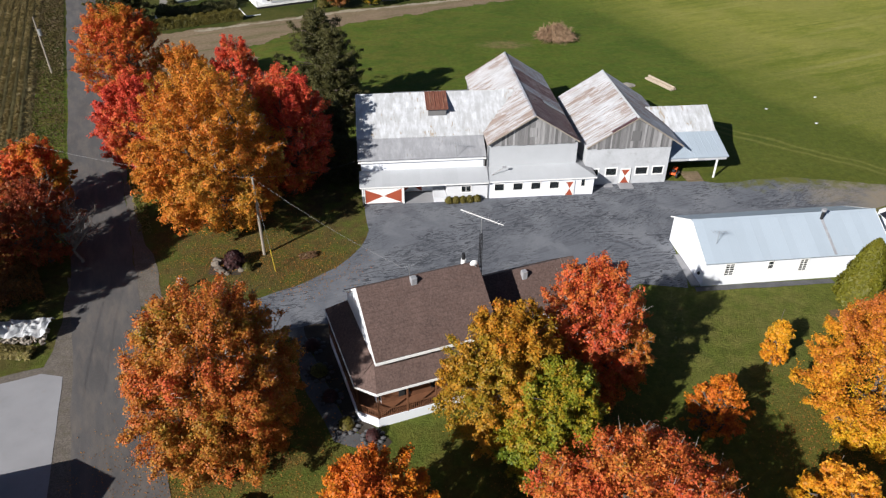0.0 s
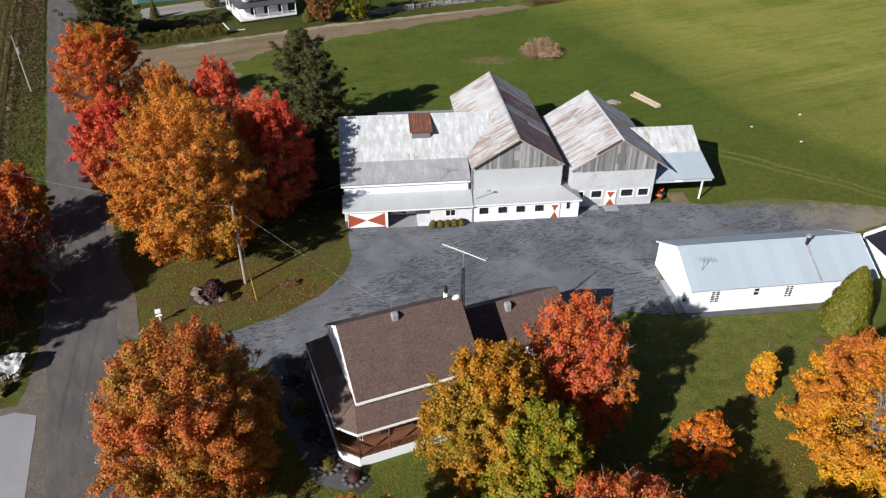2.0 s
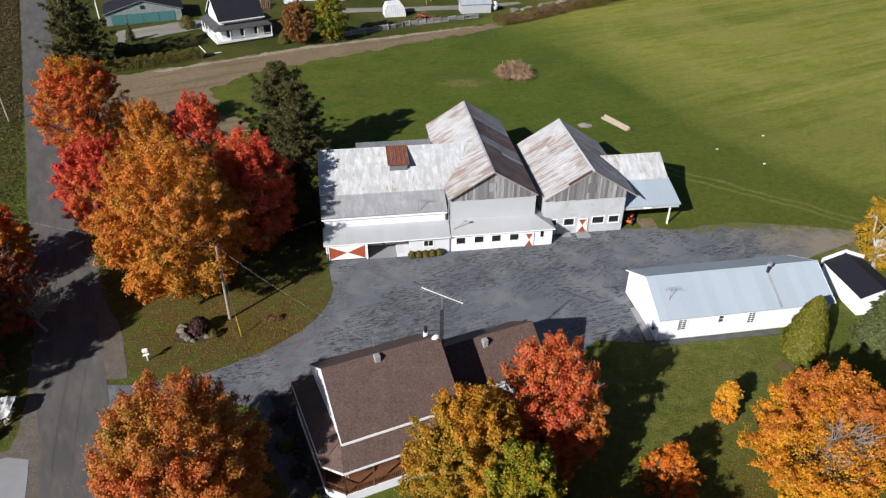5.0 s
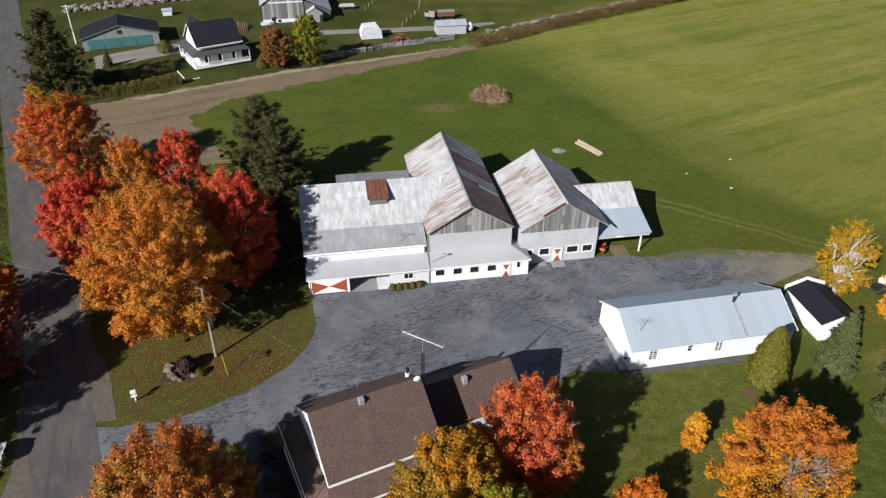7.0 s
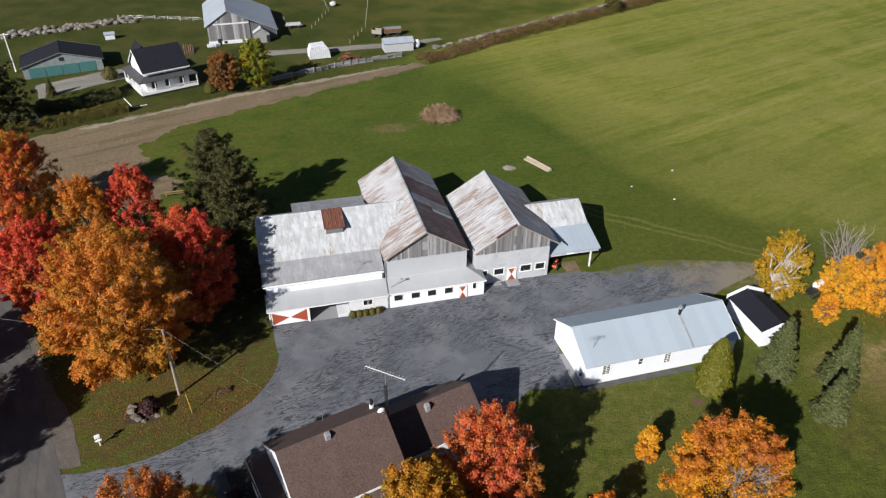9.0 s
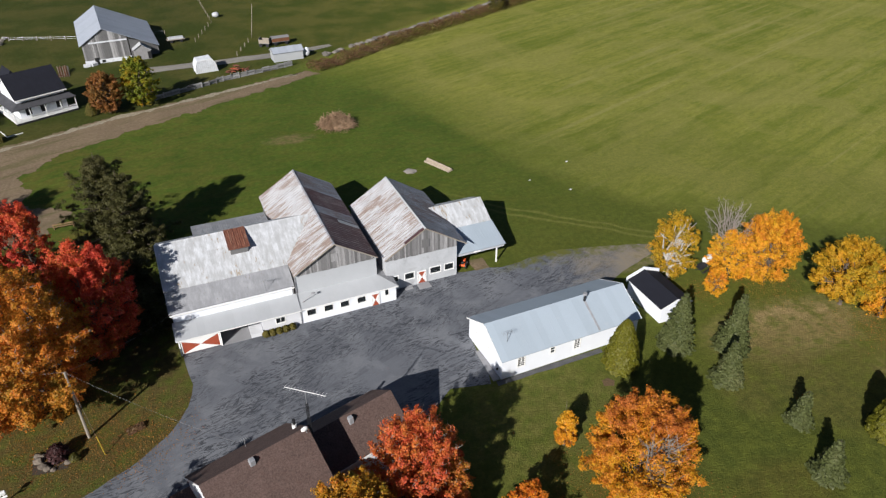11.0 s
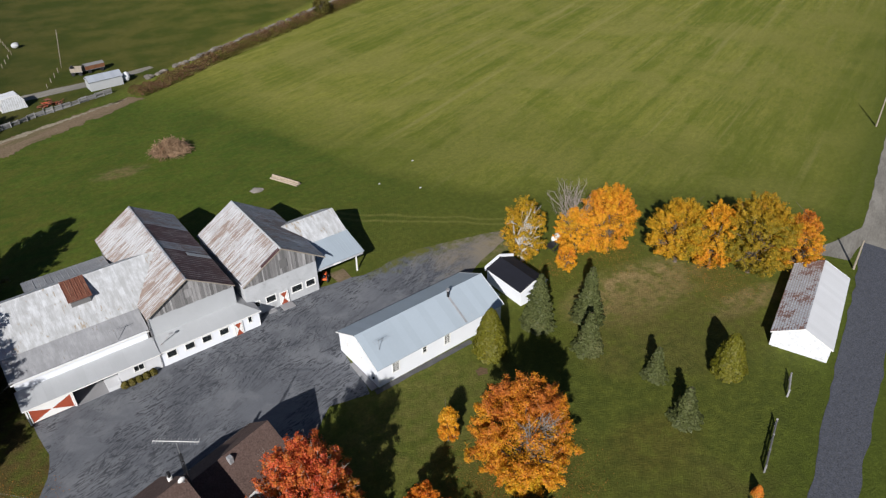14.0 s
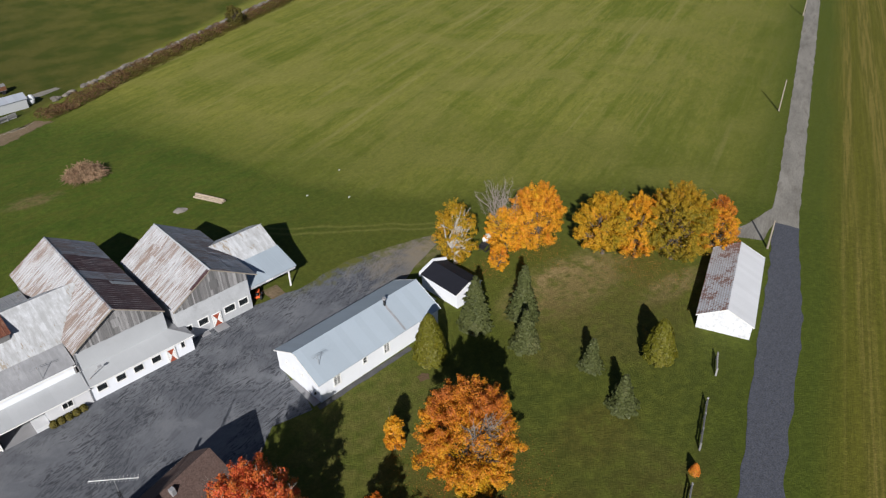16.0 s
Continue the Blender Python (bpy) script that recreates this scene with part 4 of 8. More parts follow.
LEAF = {
    "gold": leaf_material("gold_leaves", [(0.28, 0.18, 0.02), (0.46, 0.215, 0.022), (0.57, 0.220, 0.024), (0.60, 0.175, 0.022), (0.57, 0.125, 0.022)]),
    "orange": leaf_material("orange_leaves", [(0.62, 0.32, 0.018), (0.64, 0.25, 0.016), (0.62, 0.18, 0.016), (0.56, 0.13, 0.016), (0.46, 0.09, 0.018)]),
    "amber": leaf_material("amber_leaves", [(0.56, 0.38, 0.018), (0.64, 0.345, 0.018), (0.64, 0.285, 0.018), (0.57, 0.20, 0.020), (0.43, 0.125, 0.024)], 0.3, 0.05, 5.5),
    "honey": leaf_material("honey_gold_leaves", [(0.60, 0.37, 0.018), (0.66, 0.345, 0.018), (0.66, 0.295, 0.018), (0.62, 0.235, 0.018), (0.52, 0.165, 0.02)], 0.3, 0.02, 5.5),
    "crop": leaf_material("dry_crop_leaves", [(0.10, 0.082, 0.026), (0.15, 0.118, 0.040), (0.20, 0.150, 0.060), (0.17, 0.128, 0.048), (0.25, 0.19, 0.085)], 0.12),
    "rust": leaf_material("rust_orange_leaves", [(0.27, 0.20, 0.022), (0.40, 0.190, 0.024), (0.47, 0.160, 0.026), (0.52, 0.125, 0.028), (0.57, 0.088, 0.036)]),
    "coral": leaf_material("coral_red_leaves", [(0.44, 0.22, 0.03), (0.54, 0.185, 0.030), (0.58, 0.145, 0.034), (0.58, 0.105, 0.038), (0.52, 0.075, 0.038)]),
    "red": leaf_material("red_leaves", [(0.50, 0.20, 0.03), (0.60, 0.13, 0.035), (0.66, 0.095, 0.042), (0.62, 0.07, 0.042), (0.50, 0.05, 0.036)]),
    "scarlet": leaf_material("scarlet_orange_leaves", [(0.28, 0.20, 0.018), (0.50, 0.22, 0.020), (0.60, 0.155, 0.024), (0.64, 0.10, 0.034), (0.58, 0.07, 0.036)]),
    "mixed": leaf_material("green_gold_leaves", [(0.20, 0.18, 0.014), (0.32, 0.21, 0.016), (0.42, 0.21, 0.018), (0.54, 0.24, 0.018), (0.54, 0.15, 0.018)]),
    "yellow": leaf_material("yellow_leaves", [(0.36, 0.25, 0.018), (0.62, 0.33, 0.018), (0.72, 0.34, 0.018), (0.66, 0.26, 0.016), (0.58, 0.18, 0.016)]),
    "yellow_green": leaf_material("yellow_green_leaves", [(0.19, 0.18, 0.014), (0.36, 0.25, 0.016), (0.50, 0.295, 0.016), (0.60, 0.31, 0.016), (0.60, 0.24, 0.016)]),
    "green": leaf_material("green_leaves_turning", [(0.10, 0.15, 0.012), (0.15, 0.19, 0.014), (0.22, 0.22, 0.014), (0.34, 0.24, 0.014), (0.48, 0.20, 0.016)]),
    "olive": leaf_material("olive_leaves", [(0.13, 0.13, 0.014), (0.24, 0.19, 0.016), (0.36, 0.24, 0.016), (0.44, 0.26, 0.016), (0.52, 0.24, 0.016)]),
    "dull": leaf_material("dull_brown_leaves", [(0.11, 0.08, 0.03), (0.20, 0.11, 0.03), (0.30, 0.13, 0.03), (0.24, 0.09, 0.03), (0.34, 0.14, 0.03)]),
    "dark_red": leaf_material("dark_red_leaves", [(0.12, 0.08, 0.02), (0.26, 0.08, 0.02), (0.34, 0.07, 0.022), (0.24, 0.035, 0.02), (0.46, 0.12, 0.018)]),
    "pine": leaf_material("pine_needles", [(0.036, 0.038, 0.011), (0.064, 0.064, 0.019), (0.098, 0.093, 0.029), (0.082, 0.077, 0.024), (0.138, 0.120, 0.045)]),
    "spruce": leaf_material("spruce_needles", [(0.046, 0.059, 0.018), (0.080, 0.096, 0.030), (0.116, 0.132, 0.045), (0.098, 0.112, 0.038), (0.165, 0.170, 0.068)]),
    "cedar": leaf_material("cedar_sprays", [(0.060, 0.070, 0.008), (0.105, 0.110, 0.010), (0.148, 0.142, 0.012), (0.125, 0.122, 0.011), (0.185, 0.160, 0.014)]),
    "hedge": leaf_material("hedge_leaves", [(0.06, 0.06, 0.012), (0.105, 0.095, 0.018), (0.15, 0.125, 0.024), (0.125, 0.105, 0.02), (0.18, 0.135, 0.03)]),
    "scrub": leaf_material("dry_scrub", [(0.085, 0.085, 0.02), (0.15, 0.095, 0.04), (0.21, 0.12, 0.055), (0.15, 0.075, 0.045), (0.26, 0.20, 0.09)]),
    "brushwood": leaf_material("dry_brushwood", [(0.20, 0.13, 0.08), (0.30, 0.19, 0.12), (0.40, 0.26, 0.17), (0.32, 0.19, 0.12), (0.46, 0.33, 0.23)]),
    "straw": leaf_material("dry_grass", [(0.10, 0.10, 0.02), (0.17, 0.15, 0.04), (0.25, 0.20, 0.07), (0.19, 0.16, 0.05), (0.30, 0.24, 0.10)]),
    "verge": leaf_material("rank_verge_grass", [(0.050, 0.045, 0.014), (0.085, 0.068, 0.024), (0.125, 0.095, 0.038), (0.095, 0.060, 0.034), (0.155, 0.125, 0.058)]),
    "purple": leaf_material("purple_leaves", [(0.03, 0.015, 0.015), (0.055, 0.022, 0.022), (0.08, 0.03, 0.028), (0.06, 0.025, 0.025), (0.10, 0.04, 0.03)]),
    "litter": leaf_material("fallen_leaves", [(0.20, 0.12, 0.03), (0.30, 0.15, 0.03), (0.38, 0.17, 0.03), (0.30, 0.10, 0.03), (0.24, 0.08, 0.03)]),
}


# ---- land ----
bm = bmesh.new()
bm.faces.new([bm.verts.new(p) for p in ((-3000, -3000, 0), (3000, -3000, 0), (3000, 3000, 0), (-3000, 3000, 0))])
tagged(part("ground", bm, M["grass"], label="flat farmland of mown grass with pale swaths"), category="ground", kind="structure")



def road_x(y):
    return -35.3 - 0.451 * (y - 51.4)


tagged(ground_sheet("crop_field", [(road_x(66) - 5.0, 66), (road_x(330) - 6, 330), (-420, 330), (-420, 66)], 0.015, M["crop"], "field of dry standing crop beside the road", "field", 4.0, 0.6, 5.0))
ground_sheet("road", [(road_x(y), y) for y in (-120, 20, 51.4, 120, 220, 420, 800)] + [(road_x(y) + 6.9, y) for y in (800, 420, 220, 120, 51.4, 20, -120)], 0.03, M["asphalt"], "worn grey country road with pale gravel edges", "road", 2.5, 0.18, 1.0)
ground_sheet("road_edge", [(road_x(y) + 6.8, y) for y in (53.0, 57.5, 64, 75, 110, 150)] + [(road_x(y) + o, y) for y, o in ((150, 7.6), (110, 7.6), (75, 7.8), (64, 8.6), (58, 9.2), (53.0, 8.9))], 0.02, M["shoulder"], "strip of brown gravel along the road", "road", 0.8, 0.25, 2.2)
ground_sheet("road_edge", [(-31.0, 44.0), (-34.6, 44.0), (-35.0, 47.5), (-35.9, 51.0), (-38.4, 57.6), (-37.4, 57.4), (-34.0, 51.0)], 0.026, M["shoulder"], "strip of brown gravel along the road", "road", 0.8, 0.2, 2.3)
ground_sheet("yard", [(-29.4, 49.0), (-28.2, 47.0), (-24.4, 47.2), (-20.0, 48.3), (-15.7, 49.3), (-12, 48.0), (4, 49), (17.8, 54.2), (20.5, 57.0), (25.4, 56.2), (26.0, 65.8), (36.0, 67.3), (46.0, 68.6), (52.0, 72.0), (58.0, 74.5), (60.0, 77.0), (53.0, 78.6), (46.0, 79.8), (40.0, 79.2), (35.4, 78.2), (28.6, 79.0), (18.0, 80.0), (5, 78), (-8.8, 76.0), (-9.0, 70.6), (-8.0, 66.8), (-8.7, 63.4), (-10.8, 59.6), (-14.7, 56.1), (-19.1, 53.6), (-23.0, 52.6), (-26.6, 52.0), (-29.2, 52.2), (-30.0, 50.8)], 0.025, M["yard"], "wide grey gravel farmyard with dark wheel scuffs", "yard", 1.5, 0.22, 2.0)
ground_sheet("road_shoulder", [(-31.2, 44.4), (-34.6, 44.4), (-46, 40), (-46, 10), (-16.7, 10), (-23.5, 25), (-28.0, 35.5)], 0.024, M["shoulder"], "gravel shoulder between road and pad", "road", 1.5, 0.2, 2.5)
ground_sheet("driveway_concrete", [(-32.4, 43.3), (-34.4, 43.6), (-46, 39), (-46, 12), (-21.0, 12), (-26.0, 25), (-28.0, 31), (-29.6, 35.4)], 0.045, M["concrete"], "pale concrete pad beside the road", "pavement", 2.0, 0.06, 3.0)
LANE = Vector((math.cos(radians(26.2)), math.sin(radians(26.2)), 0))
LANE_SIDE = Vector((-LANE.y, LANE.x, 0))


def lane_pt(s, side):
    p = Vector((103.4, 41.8, 0)) + LANE * s + LANE_SIDE * side
    return (p.x, p.y)


ground_sheet("lane_gravel", [lane_pt(-160, -2.9), lane_pt(-44, -3.0), lane_pt(-30, -3.5), lane_pt(-20, -3.4), lane_pt(-8, -2.5), lane_pt(1.0, -2.2), lane_pt(1.5, 1.6), lane_pt(-20, 1.5), lane_pt(-50, 1.35), lane_pt(-160, 1.3)], 0.032, M["gravel_blue"], "blue-grey crushed stone lane", "road", 0.5, 0.2, 4.0)
ground_sheet("lane_dirt", [lane_pt(0.5, -2.0), lane_pt(18, -1.9), lane_pt(420, -2.0), lane_pt(420, 2.0), lane_pt(12, 2.0), lane_pt(6, 2.3), lane_pt(-1.5, 6.0), lane_pt(-6.0, 9.0), lane_pt(-5.0, 3.0), lane_pt(1.0, 1.7)], 0.028, M["gravel_lane"], "pale dirt farm lane between fields", "road", 1.0, 0.12, 5.0)
ground_sheet("tilled_strip", [(-62, 135), (-53.3, 139.6), (-21.5, 155.2), (21, 171.4), (24.5, 168.5), (-9, 151.3), (-31, 138.2), (-36, 131), (-33, 119), (-26, 114.5), (-29, 108), (-40, 104), (-54, 112), (-60, 122)], 0.02, M["soil"], "strip of dry tilled soil", "soil", 0.4, 0.75, 6.0)
ground_sheet("chaff_edge", [(-50, 140.6), (-21.5, 154.9), (21, 171.2), (20.5, 170.1), (-21, 153.6), (-49, 139.8)], 0.03, M["chaff"], "pale line of chaff along the tilled strip", "soil", 0.3, 0.5, 7.0)

ground_sheet("neighbour_drive", [(-62.5, 158), (-45, 171), (-46.5, 175.5), (-52.0, 176), (-66, 167)], 0.03, M["gravel_lane"], "pale gravel drive before a green garage", "road", 2.0, 0.4, 9.0)
ground_sheet("far_track", [(-18, 181.5), (0, 182.6), (16, 184.2), (26, 187.0), (31, 189.4), (30.4, 191.0), (24, 189.6), (14, 188), (0, 186.6), (-18, 185.8)], 0.03, M["gravel_lane"], "pale farm track beyond the fence", "road", 3.0, 0.3, 10.0)
ground_sheet("garden_path", [(-14.0, 49.6), (-12.9, 50.0), (-10.3, 44), (-8.5, 40.5), (-6.5, 37.2), (-4.6, 36.4), (-5.4, 35.4), (-8.0, 36.4), (-10.1, 40), (-12.0, 43.6)], 0.03, M["slate"], "shaded stone garden path", "path", 0.8, 0.2, 11.0)
ground_sheet("garden_bed", [(-12.9, 50.0), (-10.4, 50.4), (-7.4, 43.0), (-5.2, 38.0), (-3.6, 36.4), (-4.4, 35.2), (-6.0, 36.9), (-8.4, 40.4), (-10.2, 44.0)], 0.026, M["soil_dark"], "dark planted bed beside the veranda", "soil", 0.6, 0.2, 13.0)
ground_sheet("wall_footing", [(26.0, 55.6), (40.6, 57.1), (40.5, 57.9), (26.0, 56.4)], 0.04, M["slate"], "strip of grey gravel along a white wall", "path", 1.0, 0.08, 12.0)


# ---- buildings ----
def gable_building(name, label, m, L, W, hw, hr, wall, roof, over=0.3, ends=0.3, south=(), north=(), west=(), bars=(0, 0), width=0.62, rib=0.03, rows=1, frame_mat=None, roof_pick=None, ridge_cap=True, gable=None, category="building", group="", rows_north=1, roof_label="", loose=0.003, seed=3, roof_north=None):
    """A plain gabled building: x along the ridge, y across; openings as (a0, a1, z0, z1, bars_a, bars_z)."""
    t = thing(name, label, category, m, group)
    k = (hr - hw) / (W / 2)
    s = math.hypot(1, k)
    part("wall", wall_panel((0, 0, 0), (1, 0, 0), L, 0, hw, (0, 0.2, 0), [o[:4] for o in south]), wall, t)
    part("wall", wall_panel((0, W, 0), (1, 0, 0), L, 0, hw, (0, -0.2, 0), [o[:4] for o in north]), wall, t)
    for x, d in ((0, 0.2), (L - 0.2, 0.2)):
        part("wall", wall_panel((x, 0.2, 0), (0, 1, 0), W - 0.4, 0, hw - 0.002, (d, 0, 0), [(o[0] - 0.2, o[1] - 0.2, o[2], o[3]) for o in west] if x == 0 else ()), wall, t)
        part("gable", prism([(x, 0.0, hw), (x, W, hw), (x, W / 2, hr - 0.12)], (d, 0, 0)), gable or wall, t)
    for o in south:
        window(t, (0, 0, 0), (1, 0, 0), (0, -1, 0), *o[:4], frame_mat or M["trim"], (tuple(o[4:6]) or (0, 0)), 0.07)
    for o in west:
        window(t, (0, 0, 0), (0, 1, 0), (-1, 0, 0), *o[:4], frame_mat or M["trim"], (tuple(o[4:6]) or (0, 0)), 0.07)
    run = (W / 2 + over) * s
    roof_slope(t, (-ends, -over, hw - over * k + 0.1), (1, 0, 0), (0, 1, k), L + 2 * ends, run, roof, width, rib, rows=rows, pick=roof_pick, label=roof_label, seed=seed, loose=loose)
    roof_slope(t, (-ends, W + over, hw - over * k + 0.1), (1, 0, 0), (0, -1, k), L + 2 * ends, run, roof_north or roof, width, rib, rows=rows_north, pick=roof_pick, seed=seed + 1, loose=loose)
    if ridge_cap:
        zr = hr + 0.1
        part("ridge_cap", prism([(-ends, W / 2 - 0.18, zr - 0.18 * k + 0.05), (-ends, W / 2, zr + 0.07), (-ends, W / 2 + 0.18, zr - 0.18 * k + 0.05), (-ends, W / 2, zr + 0.02)], (L + 2 * ends, 0, 0)), roof, t)
    for x in (-ends - 0.03, L + ends - 0.02):
        for y, d in ((-over, 1), (W + over, -1)):
            e = Vector((x, y, hw - over * k + 0.0))
            top = Vector((x, W / 2, hr))
            part("barge_board", prism([e, top, top + Vector((0, 0, 0.15)), e + Vector((0, 0, 0.15))], (0.05, 0, 0)), M["trim"] if wall in (M["white"], M["white_old"]) else M["boards"], t)
    return t, k


BARN = pose(-9.3, 72.6, 0, 0, 0, 5.4)


def cross_door(parent, u0, u1, v, z0, z1, name="door"):
    """A red plank door with white bow-tie panels and frame, in the plane v."""
    d = part(name, box(u0, u1, v, v + 0.06, z0, z1, bevel=0.008), M["red"], parent, "red door with white bow-tie panels")
    bm = bmesh.new()
    mu, mz = (u0 + u1) / 2, (z0 + z1) / 2
    wide = (u1 - u0) > (z1 - z0)
    if wide:
        for a, b in (((u0 + 0.06, z0 + 0.05), (u1 - 0.06, z0 + 0.05)), ((u1 - 0.06, z1 - 0.05), (u0 + 0.06, z1 - 0.05))):
            prism([(a[0], v, a[1]), (b[0], v, b[1]), (mu, v, mz)], (0, -0.03, 0), bm)
    else:
        for a, b in (((u0 + 0.05, z0 + 0.06), (u0 + 0.05, z1 - 0.06)), ((u1 - 0.05, z1 - 0.06), (u1 - 0.05, z0 + 0.06))):
            prism([(a[0], v, a[1]), (b[0], v, b[1]), (mu, v, mz)], (0, -0.03, 0), bm)
    part("panel", bm, M["trim"], d, "white triangular panels")
    bm = bmesh.new()
    for a, b, c, e in ((u0 - 0.1, u0 + 0.02, z0, z1 + 0.1), (u1 - 0.02, u1 + 0.1, z0, z1 + 0.1), (u0 + 0.02, u1 - 0.02, z1 - 0.02, z1 + 0.1)):
        box(a, b, v - 0.05, v + 0.03, c, e, bm)
    part("door_frame", bm, M["trim"], d)
    return d


def board_gable(parent, name, pts, out, width=0.28, seed=0, thick=0.04, label="", backing=0.1):
    """A gable of upright boards in the plane of constant v: a dark backing that carries each board as a piece of its own."""
    rnd = random.Random(seed)
    out = Vector(out)
    back = part(name, prism([Vector(p) - out * 0.012 for p in pts], -out * backing), M["dark"], parent, label)
    us = [p[0] for p in pts]
    v = pts[0][1]

    def span(u):
        zs = []
        n = len(pts)
        for i in range(n):
            a, b = pts[i], pts[(i + 1) % n]
            if (a[0] - u) * (b[0] - u) <= 0 and a[0] != b[0]:
                f = (u - a[0]) / (b[0] - a[0])
                zs.append(a[2] + f * (b[2] - a[2]))
        return (min(zs), max(zs)) if len(zs) > 1 else None

    u = min(us) + 0.02
    while u < max(us) - 0.1:
        w = min(width * rnd.uniform(0.6, 1.25), max(us) - u - 0.02)
        a, b = span(u), span(u + w - 0.02)
        if a and b and w > 0.06:
            jut = rnd.uniform(0, 0.02)
            drop = rnd.uniform(0, 0.10)
            part("board", prism([(u, v, a[0] - drop), (u + w - 0.02, v, b[0] - drop), (u + w - 0.02, v, b[1]), (u, v, a[1])], out * (thick + jut)), M["boards"], back)
        u += w
    return back


# long wing with porch
wing = thing("barn_wing", "long white barn wing with weathered tin roof and porch", "barn", BARN)
G, B2, RG, BK = (2.4, 4.6), (5.4, 6.05), (11.6, 9.3), (15.6, 7.25)
for u0 in (0.0, 14.9):
    part("wall", prism([(u0, 2.6, 0), (u0, 2.6, 4.5), (u0, 5.4, 5.85), (u0, 11.6, 9.1), (u0, 15.4, 7.1), (u0, 15.4, 0)], (0.2, 0, 0)), M["white_old"] if u0 == 0 else M["boards"], wing)
part("wall", wall_panel((0.2, 2.6, 0), (1, 0, 0), 14.7, 0, 4.45, (0, 0.2, 0)), M["white"], wing)
part("wall", box(0.2, 14.9, 15.2, 15.4, 0, 7.0), M["white_old"], wing)
part("wall", box(4.9, 14.9, 20.0, 20.2, 0, 5.9), M["boards"], wing)
part("wall", prism([(4.9, 15.4, 0), (4.9, 20.0, 0), (4.9, 20.0, 5.9), (4.9, 15.4, 7.05)], (0.2, 0, 0)), M["boards"], wing)
part("porch_wall", wall_panel((10.2, 0.15, 0), (1, 0, 0), 4.95, 0, 2.5, (0, 0.15, 0), [(1.75, 2.95, 1.0, 1.9)]), M["grey_pale"], wing)
part("porch_wall", box(10.2, 10.35, 0.3, 2.6, 0, 2.6), M["white_old"], wing)
window(wing, (10.2, 0.15, 0), (1, 0, 0), (0, -1, 0), 1.75, 2.95, 1.0, 1.9, M["trim"], (1, 0), 0.06)
cross_door(wing, 0.35, 4.75, -0.08, 0.12, 2.1, "sliding_door")
cross_door(wing, 5.0, 7.3, 2.45, 0.1, 1.95, "sliding_door")
for u in (0.08, 4.95):
    part("porch_post", box(u - 0.08, u + 0.08, -0.2, -0.04, 0, 2.45), M["trim"], wing)
part("fascia", box(-0.2, 15.25, -0.38, -0.32, 2.34, 2.52), M["trim"], wing)
part("fascia", box(-0.3, 15.2, 2.22, 2.28, 4.34, 4.52), M["trim"], wing)


def slope_on(parent, u0, u1, lo, hi, material, **kw):
    """A slope between two (v, z) lines of the barn."""
    d = Vector((0, hi[0] - lo[0], hi[1] - lo[1]))
    return roof_slope(parent, (u0, *lo), (1, 0, 0), d, u1 - u0, d.length, material, **kw)


slope_on(wing, -0.25, 15.25, (-0.38, 2.5), (2.6, 3.15), M["grey_metal"], width=0.9, rib=0.004, name="porch_roof", seed=11)
slope_on(wing, -0.35, 15.2, G, B2, M["band_metal"], width=0.8, rib=0.006, seed=12, loose=0.002)
slope_on(wing, -0.35, 20.9, (5.3, 6.10), RG, M["left_roof"], width=0.8, rib=0.008, seed=13, rows=3, loose=0.002)
slope_on(wing, -0.35, 20.9, BK, RG, M["left_roof"], width=0.8, rib=0.008, seed=14)
slope_on(wing, 4.6, 15.0, (20.5, 5.95), (15.6, 7.12), M["dull_metal"], width=0.7, rib=0.03, seed=15)
part("ridge_cap", prism([(-0.35, 11.4, 9.26), (-0.35, 11.6, 9.40), (-0.35, 11.8, 9.22), (-0.35, 11.6, 9.3)], (20.6, 0, 0)), M["left_roof"], wing)
part("barge_board", prism([(-0.40, 5.3, 5.95), (-0.40, 11.6, 9.2), (-0.40, 11.6, 9.36), (-0.40, 5.3, 6.12)], (0.05, 0, 0)), M["trim"], wing)
part("porch_floor", prism([(5.2, -0.25, 0), (10.15, -0.25, 0), (10.15, 2.4, 0), (5.2, 2.4, 0)], (0, 0, 0.07)), M["concrete"], wing)
part("porch_ramp", prism([(8.6, -0.3, 0.07), (10.15, -0.3, 0.07), (10.15, 2.4, 0.07), (8.6, 2.4, 0.07)], (0, 0, 0.55)), M["grey_pale"], wing, "pale low loading step")
# dormer
dorm = part("dormer", prism([(8.55, 8.25, 7.5), (8.55, 8.25, 8.62), (8.55, 11.6, 9.36), (8.55, 11.6, 9.2)], (2.35, 0, 0)), M["boards"], wing, "small rusty-roofed dormer")
roof_slope(dorm, (8.35, 7.9, 8.58), (1, 0, 0), (0, 3.8, 0.84), 2.75, 3.9, M["rust_plain"], width=0.55, rib=0.05, name="dormer_roof", seed=16, loose=0.012)
part("dormer_face", box(8.6, 10.85, 8.18, 8.23, 7.5, 8.5), M["boards"], dorm)

